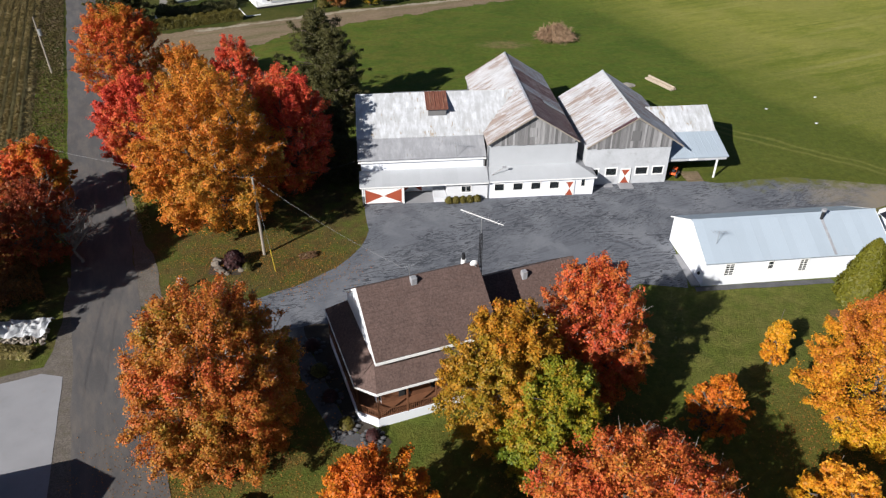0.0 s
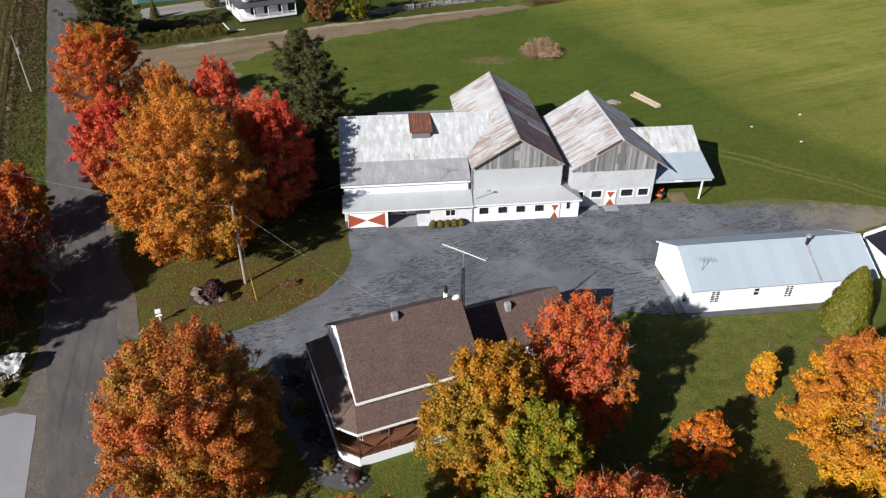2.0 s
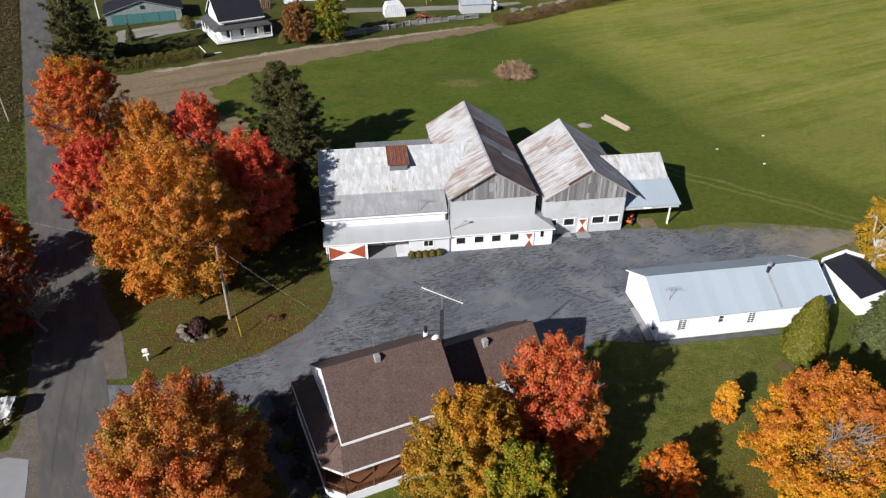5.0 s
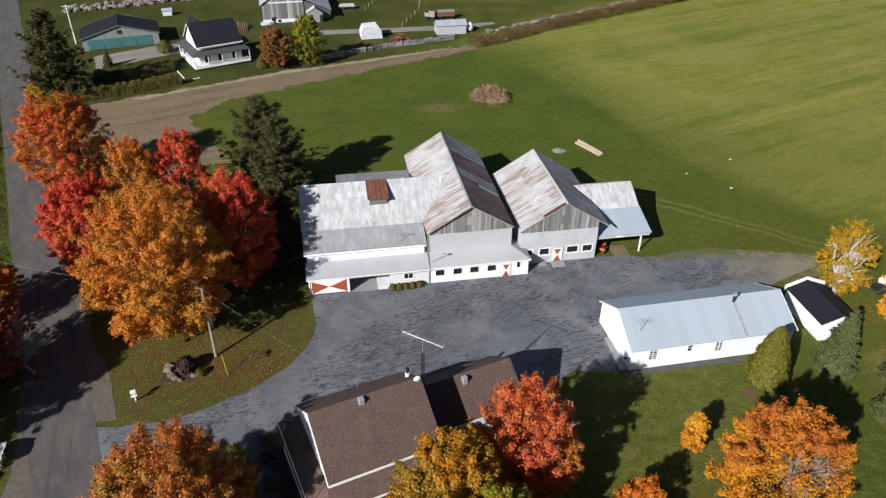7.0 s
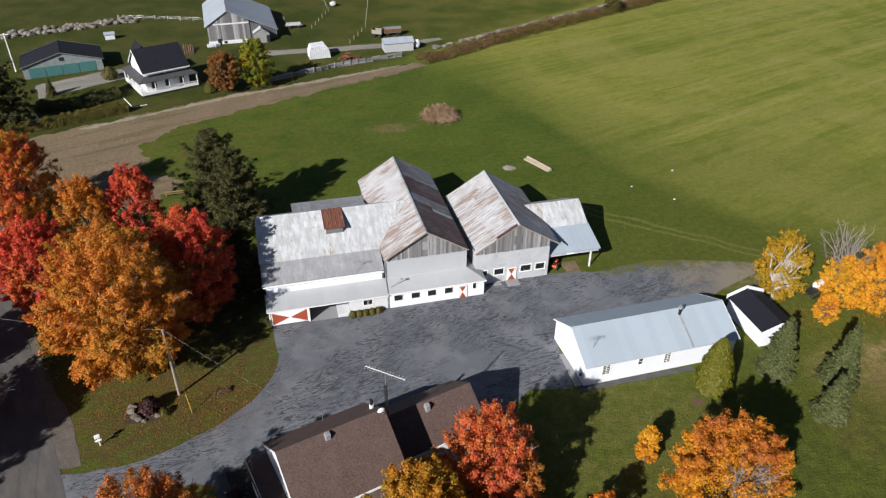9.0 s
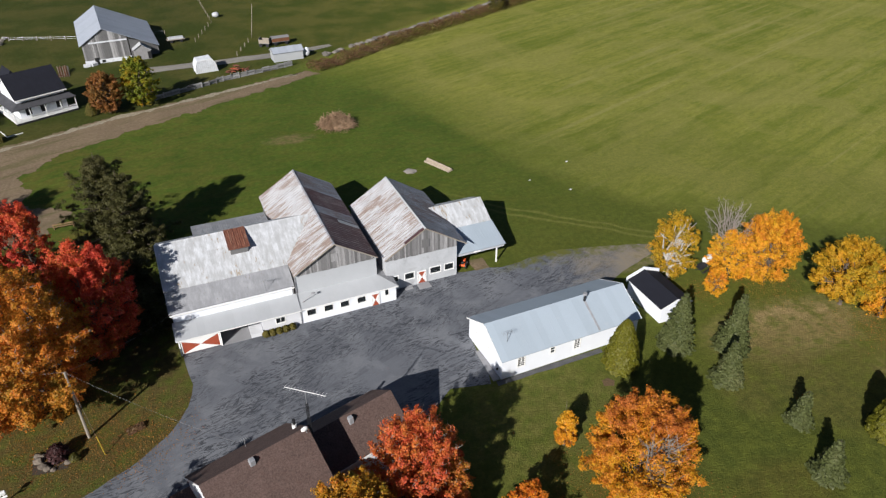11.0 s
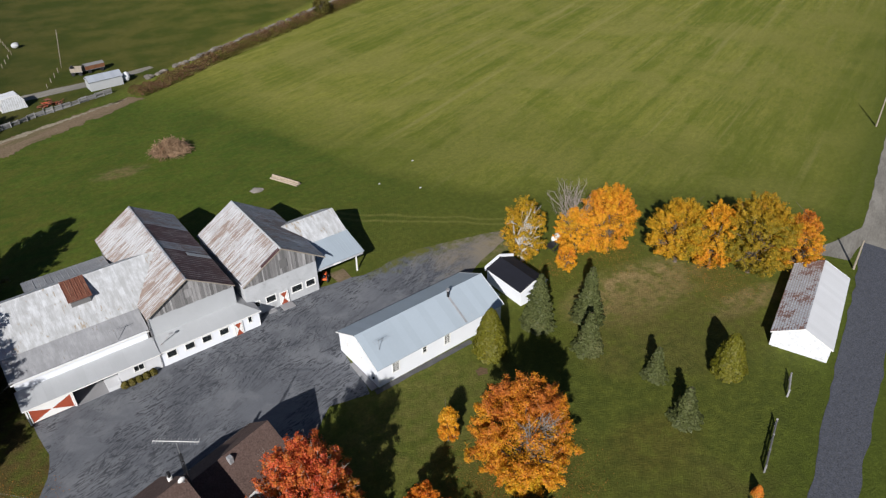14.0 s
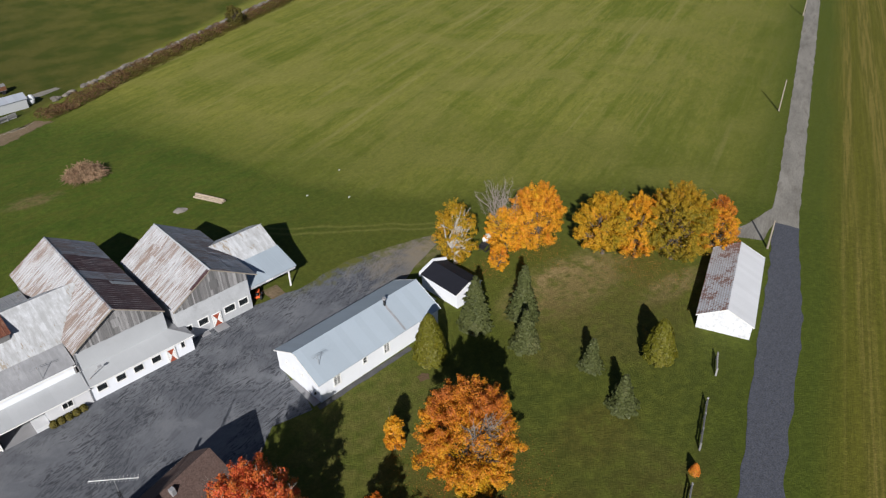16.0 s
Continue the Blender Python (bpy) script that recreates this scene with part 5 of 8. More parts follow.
# hay barn: gable to the yard, skirt roof and dairy front
hay = thing("hay_barn", "old gabled barn with rusted tin roof and boarded gable", "barn", BARN)
UA, ZA, EA = 20.9, 9.8, 6.25
hw = 5.7
ks = (ZA - EA) / hw
part("wall", wall_panel((15.5, 2.6, 0), (1, 0, 0), 11.0, 2.9, 5.9, (0, 0.2, 0)), M["grey_metal"], hay, "smooth pale grey cladding")
part("wall", box(15.5, 15.7, 2.8, 24.4, 0, 6.3), M["boards"], hay)
part("wall", box(26.3, 26.5, 2.8, 24.4, 0, 6.3), M["boards"], hay)
part("wall", prism([(15.7, 24.2, 0), (26.3, 24.2, 0), (26.3, 24.2, 6.3), (UA, 24.2, 9.55), (15.7, 24.2, 6.3)], (0, 0.2, 0)), M["boards"], hay)
board_gable(hay, "gable", [(15.6, 2.55, 5.9), (26.2, 2.55, 5.9), (26.2, 2.55, 6.3), (UA, 2.55, 9.55), (15.6, 2.55, 6.3)], (0, -1, 0), 0.3, 2, label="silver-grey upright gable boards")
part("gable_hatch", box(20.4, 21.3, 2.44, 2.5, 6.9, 8.1, bevel=0.01), M["boards"], hay)
hr_ = Vector((hw + 0.05, 0, ZA - EA)).length
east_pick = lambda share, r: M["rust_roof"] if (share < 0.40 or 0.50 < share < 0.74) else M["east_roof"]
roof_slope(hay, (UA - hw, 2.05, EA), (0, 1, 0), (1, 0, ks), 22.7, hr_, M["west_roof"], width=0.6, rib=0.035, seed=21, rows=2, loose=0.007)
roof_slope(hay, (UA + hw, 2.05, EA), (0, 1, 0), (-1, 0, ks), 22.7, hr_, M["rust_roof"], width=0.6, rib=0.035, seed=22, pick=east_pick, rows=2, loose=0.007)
part("ridge_cap", prism([(UA - 0.2, 2.05, ZA - 0.08), (UA, 2.05, ZA + 0.1), (UA + 0.2, 2.05, ZA - 0.08), (UA, 2.05, ZA)], (0, 22.7, 0)), M["east_roof"], hay)
part("patch_sheet", prism([(UA + 2.7, 9.6, ZA - 2.7 * ks + 0.10), (UA + 5.6, 9.6, ZA - 5.6 * ks + 0.10), (UA + 5.6, 10.5, ZA - 5.6 * ks + 0.10), (UA + 2.7, 10.5, ZA - 2.7 * ks + 0.10)], (0.01, 0, 0.02)), M["grey_metal"], hay, "pale replacement roof sheet")
for u, d in ((UA - hw, 1), (UA + hw, -1)):
    part("barge_board", prism([(u, 2.0, EA - 0.12), (UA, 2.0, ZA - 0.12), (UA, 2.0, ZA + 0.04), (u, 2.0, EA + 0.04)], (0, 0.05, 0)), M["pole_wood"], hay)
# skirt roof and white front
dairy = thing("dairy_front", "low white dairy front with five dark windows", "barn", BARN)
wins = [(0.8, 2.0, 1.0, 2.0), (3.1, 4.3, 1.0, 2.0), (5.3, 6.5, 1.0, 2.0), (7.6, 8.8, 1.0, 2.0), (11.5, 12.05, 1.15, 2.15)]
part("wall", wall_panel((15.2, 0.1, 0), (1, 0, 0), 13.1, 0, 2.5, (0, 0.2, 0), [*wins, (9.55, 10.65, 0.0, 1.98)]), M["white"], dairy)
part("wall", prism([(28.1, 0.3, 0), (28.1, 9.0, 0), (28.1, 9.0, 2.5), (28.1, 0.3, 2.5)], (0.2, 0, 0)), M["white_old"], dairy)
for w_ in wins:
    window(dairy, (15.2, 0.1, 0), (1, 0, 0), (0, -1, 0), *w_, M["trim"], (0, 0), 0.05)
cross_door(dairy, 24.8, 25.8, 0.02, 0.05, 1.93)
d_ = Vector((0, 2.85, 0.62))
roof_slope(dairy, (15.25, -0.2, 2.48), (1, 0, 0), d_, 11.25, d_.length, M["grey_metal"], width=0.95, rib=0.005, name="skirt_roof", seed=31)
part("skirt_roof", prism([(26.5, -0.2, 2.48), (28.55, -0.2, 2.48), (26.5, 2.65, 3.1)], (0, 0, 0.04)), M["grey_metal"], dairy)
part("skirt_roof", prism([(28.55, -0.2, 2.48), (28.55, 9.0, 2.48), (26.5, 9.0, 3.1), (26.5, 2.65, 3.1)], (0, 0, 0.04)), M["dull_metal"], dairy)
part("fascia", box(15.25, 28.55, -0.26, -0.2, 2.36, 2.5), M["trim"], dairy)
part("drainpipe", tube([(15.22, 0.0, 0.1), (15.22, 0.0, 2.6), (15.35, 2.4, 3.2), (15.35, 2.45, 5.9)], 0.05), M["dull_metal"], dairy)

part("lamp_bracket", tube([(15.7, 0.9, 2.7), (16.3, 1.0, 3.1), (17.2, 1.1, 3.65)], 0.05, None, 6), M["dull_metal"], dairy)
part("floodlight", box(17.05, 17.5, 0.95, 1.25, 3.6, 3.8, bevel=0.04), M["dull_metal"], dairy, "grey floodlight on a bent bracket")

# stable: second gable
stab = thing("stable", "grey-painted gabled stable with tin roof", "barn", BARN)
UB, ZB, EB, EBR = 33.6, 9.0, 5.25, 5.05
ops = [(0.9, 1.75, 1.3, 2.25), (2.7, 4.1, 1.25, 2.3), (6.5, 8.1, 1.25, 2.3), (8.7, 10.1, 1.25, 2.3), (4.6, 5.85, 0.15, 2.15)]
part("wall", wall_panel((27.7, 2.3, 0), (1, 0, 0), 10.6, 0, 5.1, (0, 0.2, 0), ops), M["grey_boards"], stab, "patchy grey-painted boards")
part("wall", box(27.7, 27.9, 2.5, 18.0, 0, 5.2), M["grey_boards"], stab)
part("wall", box(38.1, 38.3, 2.5, 18.0, 0, 5.6), M["grey_boards"], stab)
part("wall", prism([(27.9, 17.8, 0), (38.1, 17.8, 0), (38.1, 17.8, 5.5), (UB, 17.8, 8.8), (27.9, 17.8, 5.2)], (0, 0.2, 0)), M["boards"], stab)
board_gable(stab, "gable", [(27.75, 2.28, 5.05), (38.3, 2.28, 5.05), (38.3, 2.28, 5.85), (UB, 2.28, 8.78), (27.75, 2.28, 5.15)], (0, -1, 0), 0.3, 7, label="silver-grey upright gable boards")
part("gable_hatch", box(33.0, 34.1, 2.16, 2.22, 6.0, 7.3, bevel=0.01), M["boards"], stab)
for o in ops[:4]:
    window(stab, (27.7, 2.3, 0), (1, 0, 0), (0, -1, 0), *o, M["trim"], (0, 0), 0.09)
cross_door(stab, 32.35, 33.5, 2.2, 0.2, 2.1)
part("door_step", box(32.1, 33.9, 0.9, 2.25, 0.0, 0.16, bevel=0.03), M["concrete"], stab)
part("door_step", box(30.2, 31.4, 1.5, 2.25, 0.0, 0.10, bevel=0.03), M["concrete"], stab)
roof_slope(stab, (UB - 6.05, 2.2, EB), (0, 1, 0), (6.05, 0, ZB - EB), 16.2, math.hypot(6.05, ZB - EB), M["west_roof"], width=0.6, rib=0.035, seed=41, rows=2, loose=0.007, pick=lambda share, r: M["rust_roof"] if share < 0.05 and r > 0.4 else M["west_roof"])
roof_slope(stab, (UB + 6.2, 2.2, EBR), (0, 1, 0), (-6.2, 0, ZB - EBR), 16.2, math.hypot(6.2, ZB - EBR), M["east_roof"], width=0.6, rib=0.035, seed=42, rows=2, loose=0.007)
part("ridge_cap", prism([(UB - 0.2, 2.2, ZB - 0.06), (UB, 2.2, ZB + 0.1), (UB + 0.2, 2.2, ZB - 0.06), (UB, 2.2, ZB)], (0, 16.2, 0)), M["grey_metal"], stab)
part("barge_board", prism([(UB - 6.05, 2.14, EB - 0.14), (UB, 2.14, ZB - 0.14), (UB, 2.14, ZB + 0.03), (UB - 6.05, 2.14, EB + 0.03)], (0, 0.06, 0)), M["pole_wood"], stab)
part("barge_board", prism([(UB + 6.2, 2.14, EBR - 0.14), (UB, 2.14, ZB - 0.14), (UB, 2.14, ZB + 0.03), (UB + 6.2, 2.14, EBR + 0.03)], (0, 0.06, 0)), M["pole_wood"], stab)

# open wagon shed
shed = thing("wagon_shed", "open-fronted shed with pale tin roof on posts", "shed", BARN)
slope_on(shed, 37.0, 46.2, (7.4, 4.45), (11.2, 6.45), M["left_roof"], width=0.8, rib=0.008, seed=51)
slope_on(shed, 37.0, 46.2, (15.0, 4.45), (11.2, 6.45), M["left_roof"], width=0.8, rib=0.008, seed=52)
slope_on(shed, 38.5, 46.3, (2.7, 3.05), (7.5, 4.4), M["pale_metal"], width=0.9, rib=0.015, seed=53)
part("wall", box(38.3, 46.0, 7.4, 7.55, 0, 4.35), M["boards"], shed)
part("wall", box(38.3, 46.0, 14.6, 14.8, 0, 4.4), M["boards"], shed)
part("wall", prism([(45.9, 7.55, 0), (45.9, 14.6, 0), (45.9, 14.6, 4.4), (45.9, 11.2, 6.2), (45.9, 7.55, 4.35)], (0.15, 0, 0)), M["boards"], shed)
part("post", box(44.9, 45.08, 2.85, 3.03, 0, 3.05), M["trim"], shed)
part("post", box(38.4, 38.58, 2.85, 3.03, 0, 3.05), M["grey_boards"], shed)
part("beam", box(38.4, 46.1, 2.78, 2.95, 2.62, 2.98), M["grey_boards"], shed)
part("sign", box(41.2, 42.3, 2.72, 2.775, 2.66, 2.92, bevel=0.01), M["trim"], shed, "small white sign board")

part("floor_slab", prism([(41.3, 2.0, 0), (43.4, 2.0, 0), (43.6, 4.6, 0), (41.1, 4.8, 0)], (0, 0, 0.05)), M["soil"], shed)

# long white building
WHITE = pose(26.72, 56.53, 0, 0, 0, 6.6)
white, kw_ = gable_building("white_workshop", "long white workshop with pale blue-grey metal roof", WHITE, 19.5, 8.6, 3.0, 5.2, M["white"], M["pale_metal"], 0.3, 0.25, [(2.1, 3.1, 1.15, 2.6, 1, 4), (6.6, 7.25, 1.65, 2.6, 0, 1), (10.0, 10.9, 1.15, 2.6, 1, 4)], width=1.0, rib=0.004, loose=0.0005, west=((3.2, 3.55, 2.1, 2.5), (4.8, 5.15, 2.1, 2.5), (6.4, 6.75, 2.1, 2.5)))
zc = lambda y: 3.1 + y * kw_
part("chimney_pipe", tube([(13.5, 3.6, zc(3.6) - 0.3), (13.5, 3.6, zc(3.6) + 1.0)], 0.16, None, 10), M["black"], white, "black stove pipe with cowl")
part("chimney_cowl", tube([(13.5, 3.6, zc(3.6) + 0.95), (13.5, 3.6, zc(3.6) + 1.2)], 0.27, None, 10), M["dull_metal"], white)
part("flashing", prism([(13.36, -0.2, zc(-0.2) + 0.05), (13.64, -0.2, zc(-0.2) + 0.05), (13.65, 3.6, zc(3.6) + 0.05), (13.35, 3.6, zc(3.6) + 0.05)], (0, 0, 0.03)), M["dull_metal"], white, "pale grey strip of flashing down the roof")
part("ridge_cap", prism([(-0.3, 4.07, zc(4.3) - 0.04), (-0.3, 4.3, zc(4.3) + 0.09), (-0.3, 4.53, zc(4.3) - 0.04)], (20.1, 0, 0)), M["pale_metal"], white, "pale metal ridge cap")
part("threshold", prism([(-1.0, 0.1, 0), (-0.05, 0.1, 0), (-0.05, 5.6, 0), (-0.6, 5.6, 0)], (0, 0, 0.12)), M["concrete"], white)
part("lamp", lump((-0.22, 0.7, 1.2), (0.16, 0.16, 0.2), 0.1), M["black"], white, "black wall lamp")
lean = part("lean_to", prism([(19.55, 2.6, 0), (21.4, 2.6, 0), (21.4, 2.6, 1.9), (19.55, 2.6, 2.3)], (0, 3.4, 0)), M["grey_boards"], white, "low grey lean-to against the end wall")
part("lean_to_roof", prism([(19.55, 2.4, 2.34), (21.65, 2.4, 1.9), (21.65, 6.2, 1.9), (19.55, 6.2, 2.34)], (0, 0, 0.06)), M["pale_metal"], lean)

# small white shed with black roof
gar, _k = gable_building("white_garden_shed", "small white shed with black shingle roof", pose(55.0, 60.3, 0, 0, 0, 95.1), 7.2, 4.7, 2.3, 3.2, M["white"], M["shingle_dark"], 0.18, 0.05, width=0.9, rib=0.004, loose=0.001)
part("false_front", prism([(7.25, -0.35, 2.0), (7.25, 5.05, 2.0), (7.25, 5.05, 2.75), (7.25, 2.35, 3.75), (7.25, -0.35, 2.75)], (0.12, 0, 0)), M["white"], gar, "white false front above the roof")

# field barn by the lane
def rusted_tiles():
    """Grey pressed-metal roof tiles, rusting through tile by tile towards the eave."""
    k = Nodes("rusted_metal_tiles", 0.42)
    w = k.where(26.5)
    br = k.n("TexBrick", Color1=(0.60, 0.63, 0.68, 1), Color2=(0.51, 0.54, 0.59, 1), Mortar=(0.40, 0.36, 0.35, 1), Scale=1.0, Mortar_Size=0.045, Brick_Width=0.62, Row_Height=0.30)
    k.l(w, br.inputs["Vector"])
    spot = k.noise(w, 2.6, 5, 0.7)
    area = k.noise(w, 0.30, 3, 0.55)
    m = k.math("ADD", k.math("MULTIPLY", spot, 0.6), k.math("MULTIPLY", area, 0.7))
    m = k.math("SUBTRACT", m, k.math("MULTIPLY", br.outputs["Fac"], -0.05))
    rust = k.mix(k.ramp(spot, [(0.4, 0.0), (0.6, 1.0)]), (0.30, 0.13, 0.075), (0.17, 0.065, 0.04))
    c = k.mix(k.math("MULTIPLY", k.ramp(m, [(0.675, 0.0), (0.735, 1.0)]), 0.85), br.outputs["Color"], rust)
    k.bump(br.outputs["Fac"], 0.3, 0.03)
    return k.done(c)


M["patch_rust"] = rusted_tiles()
M["white_metal"] = surface("white_roof_metal", (0.60, 0.61, 0.63), 0.5, 0.06, 0.3, 6.0, 0.05, piece=0.05, dirt=(0.48, 0.48, 0.48), dirt_amount=0.25)
gable_building("field_barn", "white-gabled field barn with rust-patched metal roof", pose(74.9, 30.6, 0, 0, 0, 26.5), 16.8, 6.7, 2.2, 3.95, M["white_old"], M["white_metal"], 0.25, 0.2, width=0.9, rib=0.012, roof_north=M["patch_rust"], rows_north=6)


# ---- farmhouse ----
HOUSE = pose(-5.0, 38.7, 0, 0, 0, 21.0)
house = thing("farmhouse", "brown-shingled farmhouse with white gable and wrap-around veranda", "house", HOUSE)


def shingled(parent, eave, along, up, length, rise, material=None, name="roof", course=0.42):
    """A shingle roof: a thick deck with courses of overlapping shingle strips."""
    material = material or M["shingle"]
    eave, along, up = Vector(eave), Vector(along).normalized(), Vector(up).normalized()
    nor = along.cross(up)
    if nor.z < 0:
        nor = -nor
    ob = part(name, prism([eave, eave + along * length, eave + along * length + up * rise, eave + up * rise], -nor * 0.16), material, parent)
    n = max(1, int(rise / course))
    h = rise / n
    one = mesh_of(prism([(0, 0, 0), tuple(nor * 0.035), tuple(up * h + nor * 0.006), tuple(up * h)], along * length), "shingle_course")
    one.materials.append(material)
    for i in range(n):
        part("shingle_course", one, material, ob).location = eave + up * (h * i) + nor * 0.004
    return ob


kh = 3.7 / 4.87
# body
part("wall", box(0.75, 10.5, 0.6, 0.8, 0.3, 5.9), M["white"], house)
part("wall", box(0.75, 10.5, 8.95, 9.15, 0.3, 5.9), M["white"], house)
part("wall", prism([(0.42, 0.8, 0.3), (0.42, 8.95, 0.3), (0.42, 8.95, 6.3), (0.42, 4.87, 9.45), (0.42, 0.8, 6.3)], (0.2, 0, 0)), M["white"], house, "white clapboard gable")
part("wall", prism([(10.3, 0.8, 0.3), (10.3, 8.95, 0.3), (10.3, 8.95, 6.3), (10.3, 4.87, 9.45), (10.3, 0.8, 6.3)], (0.2, 0, 0)), M["white"], house)
shingled(house, (0.35, -0.02, 6.0), (1, 0, 0), (0, 1, kh), 10.4, math.hypot(4.87, 3.7))
shingled(house, (0.35, 9.76, 6.0), (1, 0, 0), (0, -1, kh), 10.4, math.hypot(4.87, 3.7))
part("fascia", box(0.33, 10.77, -0.1, -0.02, 5.74, 5.96), M["trim"], house)
part("fascia", box(0.33, 10.77, 9.76, 9.84, 5.74, 5.96), M["trim"], house)
for y0, y1 in ((-0.02, 4.87), (9.76, 4.87)):
    part("barge_board", prism([(0.28, y0, 5.76), (0.28, y1, 9.5), (0.28, y1, 9.72), (0.28, y0, 5.98)], (0.07, 0, 0)), M["trim"], house)
# wing
shingled(house, (10.75, 2.85, 4.0), (1, 0, 0), (0, 1, 0.77), 10.3, math.hypot(3.55, 2.73))
shingled(house, (10.75, 9.95, 4.0), (1, 0, 0), (0, -1, 0.77), 10.3, math.hypot(3.55, 2.73))
part("wall", box(10.5, 20.8, 3.2, 3.4, 0.3, 4.1), M["white"], house)
part("wall", box(10.5, 20.8, 9.4, 9.6, 0.3, 4.1), M["white"], house)
part("wall", prism([(20.6, 3.4, 0.3), (20.6, 9.4, 0.3), (20.6, 9.4, 4.2), (20.6, 6.4, 6.5), (20.6, 3.4, 4.2)], (0.2, 0, 0)), M["white"], house)
part("fascia", box(10.75, 21.07, 2.77, 2.85, 3.76, 3.97), M["trim"], house)
part("fascia", box(10.75, 21.07, 9.95, 10.03, 3.76, 3.97), M["trim"], house)
part("foundation", box(0.85, 20.7, 0.7, 9.0, 0, 0.3), M["concrete"], house)
# veranda roof: west side, chamfered corner, south side
VZ, WZ = 3.9, 5.45
W0, W1, C0, C1 = (-1.38, 10.4), (-1.38, 0.28), (0.0, -1.15), (12.4, -1.12)


def roof_face(pts, name="veranda_roof"):
    a, b, c = (Vector(p) for p in pts[:3])
    nor = (b - a).cross(c - a).normalized()
    if nor.z < 0:
        nor = -nor
    return part(name, prism(pts, -nor * 0.14), M["shingle"], house)


roof_face([(*W0, VZ), (*W1, VZ), (0.43, 0.9, WZ), (0.43, 9.0, WZ), (0.2, 11.2, VZ + 0.7)][:4])
roof_face([(*W1, VZ), (*C0, VZ), (0.43, 0.75, WZ)])
roof_face([(*C0, VZ), (*C1, VZ), (11.2, 0.62, WZ), (0.43, 0.62, WZ)])
for a, b in ((W0, W1), (W1, C0), (C0, C1)):
    d = (Vector((*b, 0)) - Vector((*a, 0))).normalized()
    o = Vector((d.y, -d.x, 0)) * 0.06
    if (Vector((*a, 0)) + o - Vector((5, 5, 0))).length < (Vector((*a, 0)) - Vector((5, 5, 0))).length:
        o = -o
    part("fascia", prism([(*a, VZ - 0.22), (*b, VZ - 0.22), (*b, VZ - 0.01), (*a, VZ - 0.01)], o), M["trim"], house)
floor_pts = [(-1.2, 10.2), (-1.2, 0.4), (0.1, -0.95), (12.2, -0.95), (12.2, 0.6), (0.75, 0.6), (0.75, 10.2)]
part("veranda_floor", prism([(*p, 0.75) for p in floor_pts], (0, 0, 0.15)), M["brown_wood"], house, "brown boarded veranda floor")
rail = [(-1.2, 10.2), (-1.2, 0.4), (0.1, -0.95), (12.2, -0.95)]
for a, b in zip(rail, rail[1:]):
    A, Bv = Vector((*a, 0)), Vector((*b, 0))
    d = (Bv - A).normalized()
    o = Vector((d.y, -d.x, 0)) * 0.08
    part("veranda_skirt", prism([A, Bv, Bv + Vector((0, 0, 0.95)), A + Vector((0, 0, 0.95))], o), M["white"], house, "white veranda skirt wall")
    n = max(1, round((Bv - A).length / 2.4))
    for i in range(n + 1):
        p = A.lerp(Bv, i / n)
        part("veranda_post", box(p.x - 0.06, p.x + 0.06, p.y - 0.06, p.y + 0.06, 0.9, VZ - 0.1), M["brown_wood"], house)
    bm = bmesh.new()
    for z in (1.05, 1.75):
        prism([A + Vector((0, 0, z)), Bv + Vector((0, 0, z)), Bv + Vector((0, 0, z + 0.07)), A + Vector((0, 0, z + 0.07))], o * 0.6, bm)
    m_ = int((Bv - A).length / 0.16)
    for i in range(m_):
        p = A.lerp(Bv, (i + 0.5) / m_)
        box(p.x - 0.018, p.x + 0.018, p.y - 0.018, p.y + 0.018, 1.07, 1.77, bm)
    part("railing", bm, M["brown_wood"], house, "brown wooden railing")
part("veranda_wall", box(0.76, 10.5, 0.5, 0.597, 0.9, 3.75), M["brown_wood"], house, "brown boarded wall behind the veranda")
# windows and door in the walls behind
for x in (2.2, 5.0, 8.0):
    part("window", box(x, x + 1.0, 0.42, 0.495, 1.3, 2.7, bevel=0.01), M["dark"], house)
# roof fittings
zr = lambda v: 6.0 + v * kh
for x, v in ((4.75, 4.2),):
    part("roof_vent", box(x, x + 0.52, v, v + 0.5, zr(v) - 0.1, zr(v) + 0.7, bevel=0.04), M["dull_metal"], house, "grey box roof vent")
part("roof_vent", box(15.5, 16.0, 5.5, 6.0, 6.0, 6.85, bevel=0.04), M["dull_metal"], house, "grey box roof vent")
part("chimney_pipe", tube([(10.2, 6.5, 7.9), (10.2, 6.5, 9.6)], 0.15, None, 10), M["black"], house, "black stove pipe")
part("chimney_base", tube([(10.2, 6.5, 7.9), (10.2, 6.5, 9.0)], 0.22, None, 10), M["trim"], house)
dish = part("satellite_dish", lump((10.4, 4.75, 9.65), (0.38, 0.16, 0.34), 0.02), M["trim"], house, "white satellite dish")
part("dish_arm", tube([(10.4, 4.9, 9.4), (10.4, 4.75, 9.65), (10.4, 4.3, 9.6)], 0.03), M["steel"], dish)

bm = tube([(6.1, 8.9, 6.5), (6.1, 8.9, 7.9)], 0.03, None, 5)
for i in range(5):
    tube([(5.7 + 0.2 * i, 8.6, 7.7), (5.7 + 0.2 * i, 9.2, 7.7)], 0.012, bm, 4)
tube([(5.65, 8.9, 7.7), (6.6, 8.9, 7.7)], 0.018, bm, 4)
part("roof_antenna", bm, M["steel"], house, "small roof antenna")

